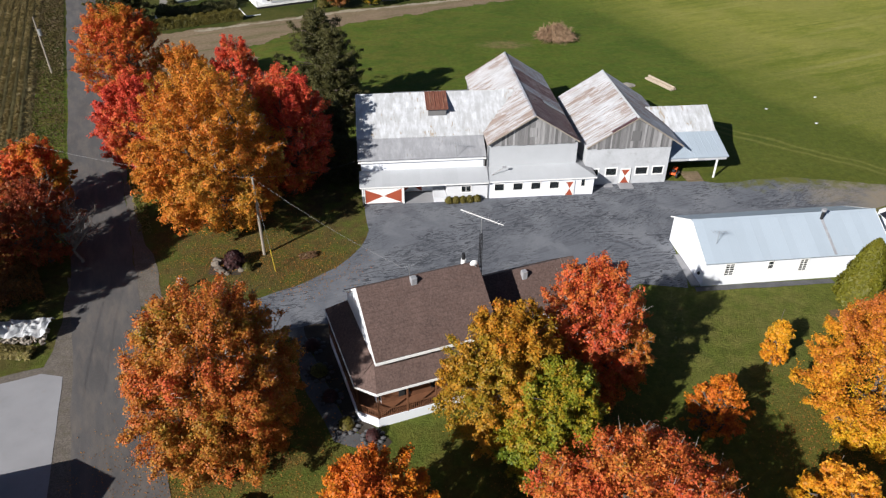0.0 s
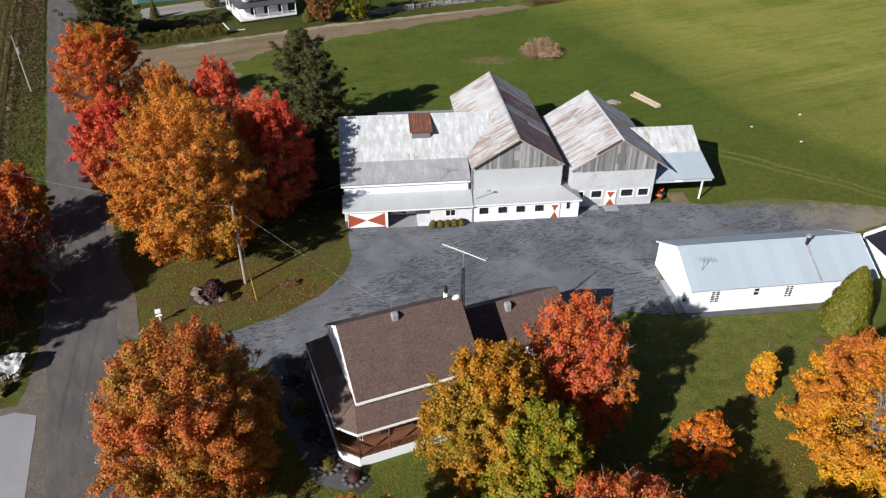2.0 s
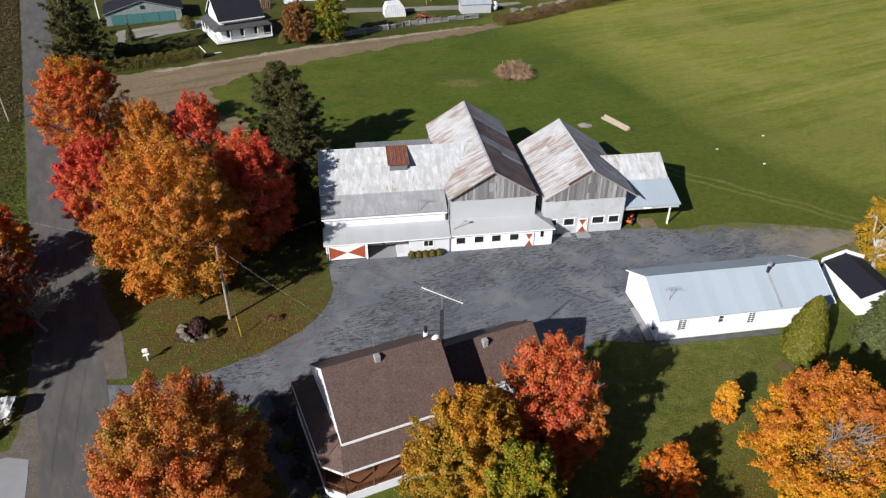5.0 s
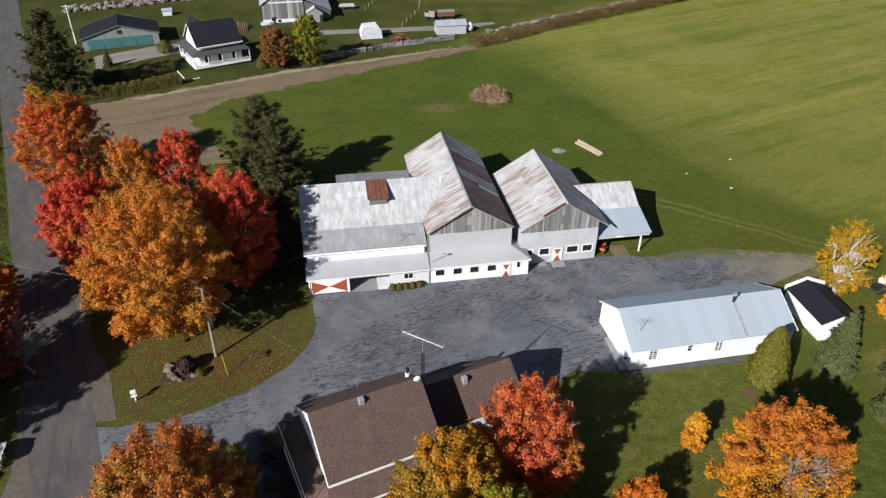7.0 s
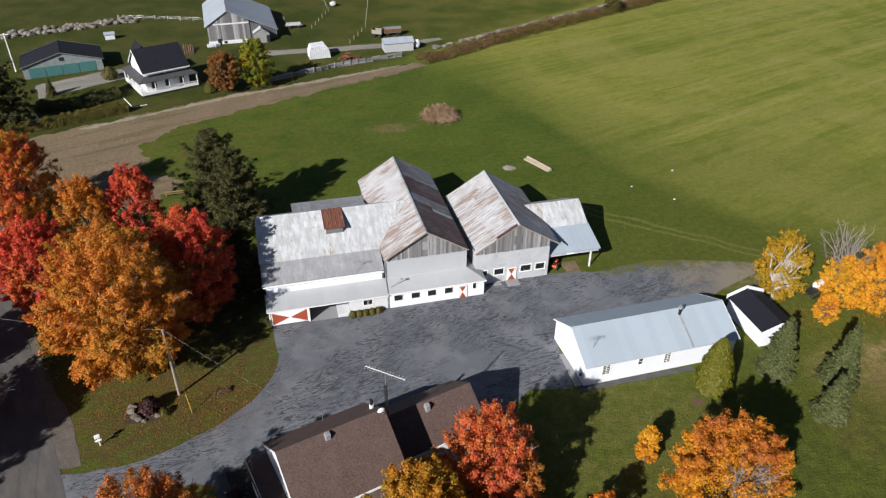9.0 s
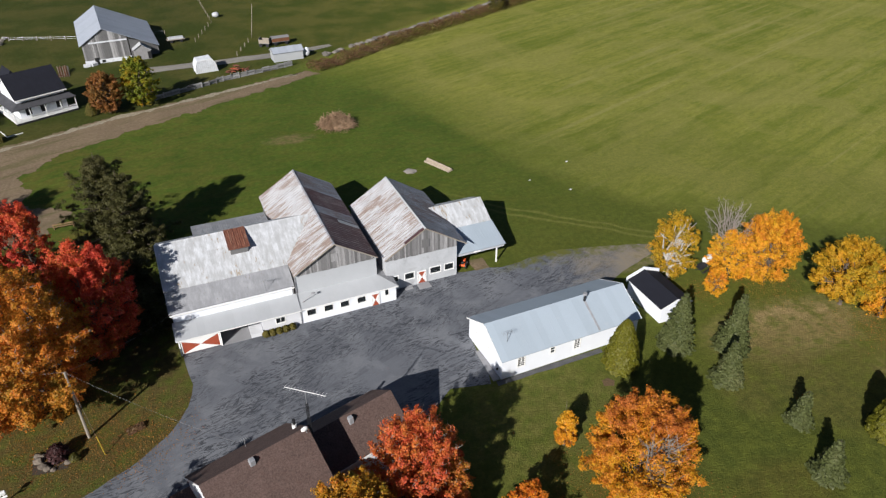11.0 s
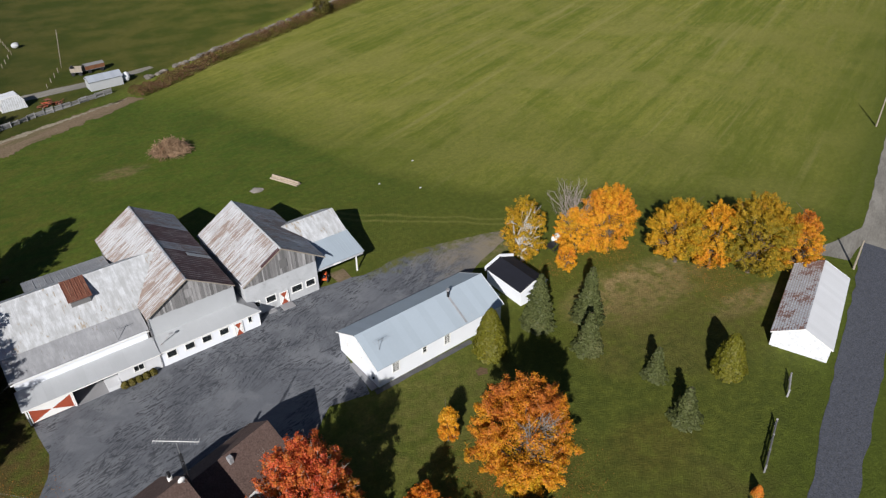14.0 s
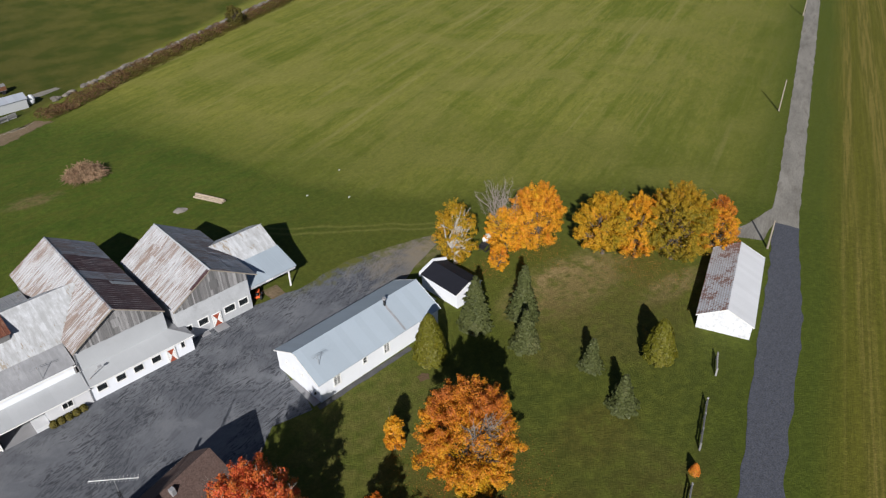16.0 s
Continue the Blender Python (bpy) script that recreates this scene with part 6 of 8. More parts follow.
# antenna tower against the gable
mast = thing("antenna_tower", "slim lattice tower with a long white beam antenna", "antenna", pose(3.55, 47.25, 5.5, 0, 0, -33))
bm = bmesh.new()
for a in range(3):
    c, s = math.cos(a * 2.094) * 0.2, math.sin(a * 2.094) * 0.2
    tube([(c, s, -0.1), (c * 0.6, s * 0.6, 7.0)], 0.032, bm, 5)
for i in range(15):
    z = 0.2 + i * 0.45
    for a in range(3):
        k0 = 1 - 0.4 * z / 7.0
        c, s = math.cos(a * 2.094) * 0.2 * k0, math.sin(a * 2.094) * 0.2 * k0
        c2, s2 = math.cos((a + 1) * 2.094) * 0.2 * k0, math.sin((a + 1) * 2.094) * 0.2 * k0
        tube([(c, s, z), (c2, s2, z + 0.42)], 0.018, bm, 3)
part("tower", bm, M["black"], mast)
part("mast_pipe", tube([(0, 0, 6.9), (0, 0, 8.4)], 0.035, None, 6), M["steel"], mast)
bm = tube([(-2.0, 0, 8.45), (2.0, 0, 8.35)], 0.03, None, 6)
for i in range(14):
    x = -1.95 + i * 0.3
    tube([(x, -0.3, 8.42), (x, 0.3, 8.42)], 0.012, bm, 4)
part("beam_antenna", bm, M["trim"], mast, "white beam antenna")


# ---- trees ----
maple("tall golden maple with thinning top beside the road", -24.6, 68.4, 19.0, 18.4, LEAF["gold"], 101, 190000, leaf=0.18, peak=0.40, sparse=0.25)
maple("bright red maple behind the golden maple", -18.1, 75.6, 16.0, 12.2, LEAF["red"], 102, 92000, leaf=0.17)
maple("tall orange and scarlet maple by the road", -48.2, 103.0, 15.8, 14.0, LEAF["scarlet"], 103, 100000, leaf=0.17)
maple("crimson maple overhanging the road", -38.6, 81.5, 13.2, 11.8, LEAF["red"], 104, 84000, leaf=0.17)
maple("small golden maple in a roadside row", -34.0, 90.5, 14.5, 9.0, LEAF["gold"], 105, 46000, leaf=0.17)
maple("small red maple in a roadside row", -28.0, 92.5, 14.5, 9.0, LEAF["red"], 106, 44000, leaf=0.17)
maple("broad rust-orange maple at the drive entrance", -16.4, 36.0, 15.4, 14.6, LEAF["rust"], 107, 230000, leaf=0.15, peak=0.36, low=0.04, sparse=0.4)
maple("tall gold maple before the farmhouse", 5.2, 36.2, 13.5, 10.6, LEAF["mixed"], 108, 95000, leaf=0.165)
maple("green maple turning gold on the front lawn", 8.4, 32.6, 11.5, 8.6, LEAF["green"], 132, 70000, leaf=0.165)
maple("red maple beside the farmhouse wing", 12.2, 41.4, 13.6, 10.8, LEAF["coral"], 109, 92000, leaf=0.165, peak=0.38, sparse=0.4)
maple("orange maple on the front lawn", -3.6, 24.9, 11.5, 9.2, LEAF["orange"], 110, 84000, leaf=0.16)
maple("wide rust maple on the front lawn", 12.9, 25.8, 11.5, 14.5, LEAF["coral"], 111, 140000, leaf=0.16, sparse=0.4)
maple("young orange maple on the lawn", 21.6, 37.5, 6.3, 4.6, LEAF["orange"], 112, 12000, leaf=0.15, peak=0.26, rag=3.0)
maple("round orange maple with bare crown branches", 33.5, 36.8, 13.6, 11.2, LEAF["amber"], 113, 120000, leaf=0.155, bare=18, thin=250, peak=0.38)
maple("small bright yellow maple on the lawn", 29.4, 45.3, 5.0, 2.4, LEAF["yellow"], 114, 11000, leaf=0.16, peak=0.34)
maple("small golden maple near the lawn edge", 26.6, 28.6, 6.6, 5.6, LEAF["honey"], 115, 24000)
maple("orange maple across the road", -46.8, 71.5, 9.5, 9.0, LEAF["scarlet"], 116, 36000)
maple("dark red half-bare maple across the road", -41.4, 60.6, 10.0, 9.5, LEAF["dark_red"], 117, 26000, bare=10)

# big trees across the road, out of reach of the yard, and the ones by the lane
maple("dark half-bare maple shading the road", -48.5, 48.0, 16.0, 14.5, LEAF["dark_red"], 118, 110000, bare=8)
maple("orange maple among roadside scrub", -50.5, 63.0, 10.5, 8.0, LEAF["scarlet"], 119, 20000)
brush("roadside_scrub", "shaded tangle of scrub beside the road", "shrubs", [(-40.5, 52.5), (-43.5, 57), (-47, 63), (-51, 70)], 4.5, 2.6, LEAF["dull"], 120, 14000, 0.22)
maple("leaning yellow birch with a white trunk", 57.2, 68.6, 11.0, 7.4, LEAF["yellow_green"], 121, 13000, bark="bark_birch", spray=0.45, name="birch_tree", leaf=0.17)
maple("round orange-gold maple by the lane", 69.6, 63.8, 11.4, 9.4, LEAF["honey"], 122, 70000, leaf=0.155)
maple("yellow maple beside a bare tree", 65.2, 66.0, 7.6, 7.0, LEAF["yellow"], 123, 26000, leaf=0.155)
maple("young yellow maple near the picnic place", 61.0, 63.1, 4.6, 3.4, LEAF["yellow"], 124, 8000, leaf=0.17)
maple("yellow maple in a garden row", 76.0, 56.0, 10.8, 9.0, LEAF["yellow_green"], 125, 56000, leaf=0.155, group="garden row of maples", low=0.15)
maple("slim gold maple in a garden row", 79.0, 52.3, 11.0, 7.4, LEAF["yellow"], 126, 34000, leaf=0.155, group="garden row of maples")
maple("olive-green maple in a garden row", 82.8, 48.4, 13.0, 11.0, LEAF["olive"], 127, 76000, leaf=0.155, group="garden row of maples", low=0.13)
maple("orange maple at the end of a garden row", 88.2, 45.2, 10.2, 7.0, LEAF["amber"], 128, 30000, leaf=0.155, group="garden row of maples")
maple("olive maple behind a garden row", 80.6, 51.8, 8.8, 6.4, LEAF["olive"], 129, 16000, group="garden row of maples")


def bare_tree(label, x, y, height, wide, seed):
    """A leafless tree: many fine upright branches."""
    rng = np.random.default_rng(seed)
    t = thing("bare_tree", label, "tree", pose(x, y, 0))
    tips = [(rng.normal() * wide * 0.26, rng.normal() * wide * 0.26, height * rng.uniform(0.6, 1.0)) for _ in range(26)]
    bm = limbs(0.16, height * 0.22, tips, rng, 0.016)
    for q in tips:
        for _ in range(26):
            b = Vector(q) * rng.uniform(0.55, 1.0)
            tube([b, b + Vector((rng.normal() * 0.45, rng.normal() * 0.45, rng.uniform(0.2, 0.9)))], [0.014, 0.005], bm, 3)
    part("trunk", bm, M["bark_grey"], t)
    return t


bare_tree("leafless grey tree behind a yellow maple", 66.2, 68.4, 11.2, 9.0, 130)
bare_tree("leafless pale tree at the roadside", -38.0, 60.5, 7.5, 6.5, 131)
# conifers
pine("dark green pine beside the barn", -17.7, 99.4, 16.8, 13.2, LEAF["pine"], 140, 115000, needle=0.13, low=0.03)
pine("shorter dark pine beside the tall one", -15.3, 97.6, 14.4, 10.6, LEAF["pine"], 139, 72000, needle=0.13, low=0.03)
pine("low dark pine in the shade beside the barn", -14.3, 85.6, 8.2, 7.6, LEAF["pine"], 138, 26000, needle=0.16, low=0.03)
pine("small dark pine at the barn corner", -12.9, 79.6, 6.0, 5.2, LEAF["pine"], 137, 14000, needle=0.16, low=0.03)
pine("tall pine at the neighbour's road edge", -64.5, 143.0, 18.0, 13.0, LEAF["pine"], 141, 60000, needle=0.2)
spruce("large grey-green spruce by the white shed", 49.9, 55.6, 8.3, 4.8, LEAF["spruce"], 142, 30)
spruce("tall grey-green spruce on the lawn", 56.2, 53.0, 8.6, 4.4, LEAF["spruce"], 143, 28)
spruce("blue-green spruce before a taller one", 52.1, 48.3, 6.2, 3.7, LEAF["spruce"], 144, 22)
spruce("small grey-green spruce on the lawn", 55.6, 40.3, 4.8, 2.8, LEAF["spruce"], 145, 18)
spruce("small grey-green spruce near the rail fence", 53.4, 33.6, 5.1, 3.3, LEAF["spruce"], 146, 19)
cedar("yellow-green cedar against the white workshop", 41.0, 53.9, 7.6, 4.0, LEAF["cedar"], 147, 30000, power=0.75)
cedar("round yellow-green cedar on the lawn", 63.0, 35.8, 6.5, 3.9, LEAF["cedar"], 148, 28000, power=0.75)
cedar("tiny golden shrub by the rail fence", 51.6, 22.6, 1.6, 1.2, LEAF["gold"], 149, 900, "shrub", "shrub")
# neighbour's trees
maple("brown-leaved tree by the tilled strip", -22.8, 158.0, 9.5, 8.4, LEAF["dull"], 150, 26000, leaf=0.23)
maple("yellow-green tree by the tilled strip", -16.2, 159.8, 11.2, 8.8, LEAF["green"], 151, 26000, leaf=0.23)
cedar("small green bush beside a tree", -26.4, 157.6, 2.8, 2.6, LEAF["hedge"], 152, 1500, "bush", "shrub")
hg = thing("clipped_hedge", "clipped olive hedge along the strip", "hedge", pose(-62.4, 138.6, 0, 0, 0, 26.6))
rng = np.random.default_rng(153)
n_ = 30000
u, a = rng.uniform(0, 22.6, n_), rng.uniform(0, 1, n_)
wob = 0.12 * np.sin(u * 1.9) + 0.1 * np.sin(u * 4.3 + 1)
along_ = np.where(a < 0.42, rng.uniform(-0.85, 0.85, n_), np.where(a < 0.85, -0.85, 0.85) + rng.normal(size=n_) * 0.08)
up_ = np.where(a < 0.42, 1.95 + wob + rng.normal(size=n_) * 0.06, rng.uniform(0.05, 1.95, n_) + wob * 0.5)
cards("foliage", np.stack([u, along_ + wob * 0.4, up_], 1), np.stack([rng.normal(size=n_) * 0.4, np.where(a < 0.42, 0, np.sign(along_)) + rng.normal(size=n_) * 0.4, np.where(a < 0.42, 1.0, 0.3) + rng.normal(size=n_) * 0.3], 1), 0.2, LEAF["hedge"], hg, seed=153)
part("stem", box(0.1, 22.5, -0.7, 0.7, 0.0, 1.8), M["bark"], hg)
brush("garden_shrubs", "dark shrubs in the neighbour's garden", "shrubs", [(-61, 152), (-52.5, 152.8), (-46, 158)], 4.0, 2.4, LEAF["pine"], 154, 9000, 0.25)
brush("hedgerow", "brown scrubby hedgerow along the hay field", "hedge", [(22.5, 171.0), (33, 177), (55, 193), (73, 203), (95, 216), (125, 233.5)], 5.0, 3.0, LEAF["scrub"], 155, 42000, 0.22)
brush("hedgerow_bushes", "olive bushes growing through the hedgerow", "shrubs", [(45, 184.5), (62, 195.0), (80, 205.5), (100, 217), (125, 232)], 4.4, 2.8, LEAF["hedge"], 159, 12000, 0.24)
maple("lone green tree in the hedgerow", 86.5, 209.6, 6.6, 5.6, LEAF["hedge"], 156, 12000, leaf=0.23)
brush("lawn_scrub", "dry tangled scrub beneath a maple", "shrubs", [(-15, 29.5), (-12, 28.5), (-9.5, 28.3)], 2.6, 1.6, LEAF["straw"], 158, 3500, 0.25)

# ---- neighbour's buildings ----
NH = pose(-40.7, 155.75, 0, 0, 0, 28.0)
nh = thing("neighbour_house", "white house with black roof and white veranda", "house", NH)
part("wall", box(1.8, 11.4, 1.6, 1.8, 0, 5.1), M["white"], nh)
part("wall", box(1.8, 11.4, 10.2, 10.4, 0, 5.1), M["white"], nh)
for u in (1.8, 11.2):
    part("wall", prism([(u, 1.8, 0), (u, 10.2, 0), (u, 10.2, 5.2), (u, 6.0, 8.6), (u, 1.8, 5.2)], (0.2, 0, 0)), M["white"], nh)
for v, d in ((0.9, 1), (11.1, -1)):
    roof_slope(nh, (1.4, v, 4.85), (1, 0, 0), (0, 5.1 * d, 4.05), 10.4, math.hypot(5.1, 4.05), M["shingle_dark"], width=1.3, rib=0.003)
part("fascia", box(1.4, 11.8, 0.8, 0.88, 4.6, 4.85), M["trim"], nh)
for y0, y1 in ((0.9, 6.0), (11.1, 6.0)):
    part("barge_board", prism([(1.34, y0, 4.65), (1.34, y1, 8.72), (1.34, y1, 8.95), (1.34, y0, 4.88)], (0.06, 0, 0)), M["trim"], nh)
part("veranda_roof", prism([(0.0, -0.2, 3.1), (13.0, -0.2, 3.1), (12.0, 1.6, 3.9), (1.8, 1.6, 3.9)], (0, 0, 0.12)), M["shingle_grey"], nh)
part("veranda_roof", prism([(0.0, -0.2, 3.1), (1.8, 1.6, 3.9), (1.8, 11.6, 3.9), (0.0, 12.6, 3.1)], (0, 0, 0.12)), M["shingle_grey"], nh)
part("veranda_floor", prism([(0.2, 0.0, 0.4), (12.8, 0.0, 0.4), (12.8, 1.6, 0.4), (1.8, 1.6, 0.4), (1.8, 12.2, 0.4), (0.2, 12.2, 0.4)], (0, 0, 0.2)), M["trim"], nh)
for a in ((0.3, 0.1), (3.4, 0.1), (6.5, 0.1), (9.6, 0.1), (12.7, 0.1), (0.3, 3.2), (0.3, 6.3), (0.3, 9.4), (0.3, 12.0)):
    part("veranda_post", box(a[0] - 0.09, a[0] + 0.09, a[1] - 0.09, a[1] + 0.09, 0.5, 3.12), M["trim"], nh)
bm = box(0.3, 12.7, 0.06, 0.14, 1.3, 1.4)
box(0.26, 0.34, 0.14, 12.0, 1.3, 1.4, bm)
for i in range(50):
    box(0.4 + i * 0.246, 0.425 + i * 0.246, 0.08, 0.12, 0.6, 1.32, bm)
part("railing", bm, M["trim"], nh, "white veranda railing")
part("skirt", box(0.2, 12.8, -0.02, 0.06, 0.0, 0.42), M["dark"], nh)
bm = bmesh.new()
for i in range(48):
    box(0.28, 0.32, 0.4 + i * 0.24, 0.45 + i * 0.24, 0.6, 1.3, bm)
part("railing", bm, M["trim"], nh, "white veranda railing")
for u in (3.0, 6.0, 9.2):
    part("window", box(u, u + 1.1, 1.52, 1.6, 1.1, 2.8), M["dark"], nh)
part("rear_roof", prism([(3.0, 11.0, 5.0), (7.0, 11.0, 5.0), (5.0, 11.0, 8.0)], (0, 5, 0)), M["shingle_dark"], nh)

ng, _k = gable_building("neighbour_garage", "green-doored garage with black roof and grey gable", pose(-53.3, 176.5, 0, 0, 0, 107.5), 10.0, 17.0, 2.8, 5.2, M["teal_grey"], M["shingle_dark"], 0.5, 0.4, width=1.4, rib=0.003)
for i, (a, b) in enumerate(((1.6, 5.0), (5.2, 8.6), (8.8, 12.2), (12.4, 15.8))):
    part("garage_door", box(-0.08, 0.0, a, b, 0.1, 2.4), M["teal"], ng, "teal-green garage door")
part("window", box(-0.08, 0.0, 8.0, 9.0, 3.3, 4.1), M["dark"], ng)

nb = thing("neighbour_barn", "grey board barn with pale metal roof", "barn", pose(-29.8, 191.6, 0, 0, 0, 8.5))
board_gable(nb, "wall", [(-0.6, 1.2, 0.6), (10.2, 1.2, 0.6), (10.2, 1.2, 5.6), (4.8, 1.2, 8.4), (-0.6, 1.2, 5.0)], (0, -1, 0), 0.5, 8)
part("foundation", box(-0.7, 10.3, 1.0, 1.25, 0, 0.9), M["white_old"], nb)
part("wall", box(-0.6, -0.4, 1.45, 25, 0, 4.9), M["boards"], nb)
part("wall", box(17.0, 17.2, 3, 25, 0, 2.8), M["boards"], nb)
part("trim_band", box(1.0, 10.0, 1.02, 1.12, 5.0, 5.35), M["white_old"], nb)
roof_slope(nb, (-1.2, 0.8, 4.7), (0, 1, 0), (6.0, 0, 3.8), 24.5, math.hypot(6.0, 3.8), M["far_metal"], width=0.9, rib=0.02)
roof_slope(nb, (17.4, 0.8, 2.7), (0, 1, 0), (-12.6, 0, 5.8), 24.5, math.hypot(12.6, 5.8), M["far_metal"], width=0.9, rib=0.02)
part("lean_to", prism([(10.4, 1.2, 0), (17.0, 3.0, 0), (17.0, 3.0, 2.6), (10.4, 1.2, 5.2)], (0, 0.2, 0)), M["boards"], nb)

an = part("annex", prism([(10.9, -0.6, 0), (14.9, -0.6, 0), (14.9, -0.6, 2.2), (12.9, -0.6, 3.7), (10.9, -0.6, 2.5)], (0, 3.6, 0)), M["boards"], nb, "small gabled board annex")
for e0, e1 in (((10.7, 2.55), (12.9, 3.85)), ((15.1, 2.15), (12.9, 3.85))):
    part("annex_roof", prism([(e0[0], -0.8, e0[1]), (e1[0], -0.8, e1[1]), (e1[0], -0.8, e1[1] + 0.1), (e0[0], -0.8, e0[1] + 0.1)], (0, 4.0, 0)), M["grey_boards"], an)
part("annex_door", box(14.1, 14.95, -0.66, -0.6, 0.1, 1.9), M["dark"], an)
part("barn_window", box(3.2, 4.0, 0.92, 1.0, 0.15, 0.8), M["dark"], nb)
part("barn_door", box(1.6, 2.5, 0.9, 1.0, 0.0, 1.5), M["dark"], nb)
for i, (bx, by, bz) in enumerate(((-30.2, 191.0, 15), (-28.6, 191.6, 40))):
    bin_ = thing("feed_bin", "white feed bin at the foot of the barn", "bin", pose(bx, by, 0, 0, 0, bz), "feed bins")
    part("tub", box(-0.8, 0.8, -0.5, 0.5, 0.0, 0.7, bevel=0.06), M["white_old"], bin_)
trailer = thing("hay_trailer", "pale flat hay trailer beside the barn", "trailer", pose(-9.0, 206.0, 0, 0, 0, 8))
part("bed", box(-2.4, 2.4, -1.0, 1.0, 0.75, 0.9, bevel=0.02), M["pole_wood"], trailer)
part("load", box(-2.0, 2.0, -0.8, 0.8, 0.9, 1.35, bevel=0.05), M["grey_boards"], trailer)
for dx in (-1.3, 1.3):
    for dy in (-0.9, 0.9):
        part("wheel", tube([(dx, dy - 0.09, 0.4), (dx, dy + 0.09, 0.4)], 0.4, None, 12), M["black"], trailer)
lum = thing("lumber_heap", "leaning stack of brown planks behind the house", "lumber", pose(-35.2, 187.2, 0, 0, 0, 100))
_lr = random.Random(31)
for i in range(14):
    a0 = _lr.uniform(-0.25, 0.25)
    y0 = -1.2 + i * 0.17
    part("plank", prism([(-2.4 + a0, y0, 0.05), (2.2 + a0, y0 + _lr.uniform(-0.3, 0.3), 0.9 + _lr.uniform(0, 0.5)), (2.2 + a0, y0 + 0.12, 1.1 + _lr.uniform(0, 0.4)), (-2.4 + a0, y0 + 0.1, 0.2)], (0, 0.08, 0.02)), M["brown_wood"] if i % 3 else M["pole_wood"], lum)
edge_ = thing("bed_edging", "white boards edging a corner flower bed", "edging", pose(-43.0, 153.2, 0, 0, 0, 28))
part("board", box(-0.06, 0.06, -3.2, 3.4, 0.0, 0.16), M["trim"], edge_)
part("board", box(0.06, 3.0, -3.2, -3.08, 0.0, 0.16), M["trim"], edge_)

hut = thing("greenhouse_hut", "small white arched hut on the grass", "hut", pose(-1.9, 177.8, 0, 0, 0, 10))
arc = [(-2.6, 0, 0), (-2.55, 0, 1.7), (-1.95, 0, 3.0), (1.5, 0, 3.2), (2.3, 0, 2.0), (2.6, 0, 0)]
part("cover", prism(arc, (0, 3.6, 0)), M["white_old"], hut, "patched white sheeting")
for i in range(11):
    x = -2.3 + i * 0.46
    h = 1.7 + 1.2 * min(1, (x + 2.6) / 0.7) if x < -1.9 else (3.0 if x < 1.5 else 3.2 - (x - 1.5) * 1.4)
    part("batten", box(x - 0.04, x + 0.04, -0.05, -0.004, 0.1, max(0.6, h - 0.15)), M["grey_boards"], hut)
for p_, q_ in zip(arc, arc[1:]):
    part("hoop", tube([(p_[0] * 1.01, -0.02, p_[2]), (q_[0] * 1.01, -0.02, q_[2])], 0.06, None, 5), M["trim"], hut)
shack, _k = gable_building("roadside_shack", "small pale blue shack with metal roof", pose(14.6, 180.2, 0, 0, 0, 8), 7.6, 3.6, 2.2, 3.1, M["grey_metal"], M["far_metal"], 0.2, 0.2, width=0.8, rib=0.01)
part("tank", lump((8.9, 1.5, 1.2), (0.9, 0.9, 1.2), 0.05), M["white_old"], shack)

# grey slab fence along the strip
fence = thing("slab_fence", "weathered grey slab fence along the strip", "fence", pose(0, 0, 0))
_a, _m, _b = Vector((-13.5, 162.6, 0)), Vector((1.5, 170.4, 0)), Vector((18.5, 176.6, 0))
_n = 18
_rnd = random.Random(9)
for i in range(_n):
    f0, f1 = 2 * i / _n, 2 * (i + 1.04) / _n
    p, q = (_a.lerp(_m, f0), _a.lerp(_m, f1)) if i < _n // 2 else (_m.lerp(_b, f0 - 1), _m.lerp(_b, f1 - 1))
    z = 0.05
    for r_ in range(3):
        off = Vector((0, _rnd.uniform(-0.14, 0.14), z))
        h = _rnd.uniform(0.26, 0.46)
        part("slab", prism([p + off, q + off, q + off + Vector((0, 0, h)), p + off + Vector((0, 0, h * _rnd.uniform(0.8, 1.1)))], (0.04, -0.10, 0)), M["boards"], fence)
        z += h + 0.04
    part("fence_post", box(p.x - 0.08, p.x + 0.08, p.y - 0.30, p.y - 0.16, 0, z + _rnd.uniform(-0.1, 0.25)), M["boards"], fence)


def post_row(label, pts, gap, height=1.2, mat="pole_wood", wires=True, name="wire_fence"):
    t = thing(name, label, "fence", pose(0, 0, 0))
    for a, b in zip(pts, pts[1:]):
        A, B = Vector((*a, 0)), Vector((*b, 0))
        n = max(1, int((B - A).length / gap))
        me = None
        for i in range(n + 1):
            p = A.lerp(B, i / n)
            part("post", tube([p, p + Vector((0.04, 0.02, height))], 0.08, None, 5), M[mat], t)
        if wires:
            for z in (0.5, 1.0):
                part("wire", tube([A + Vector((0, 0, z)), B + Vector((0, 0, z))], 0.012, None, 3), M["steel"], t)
    return t


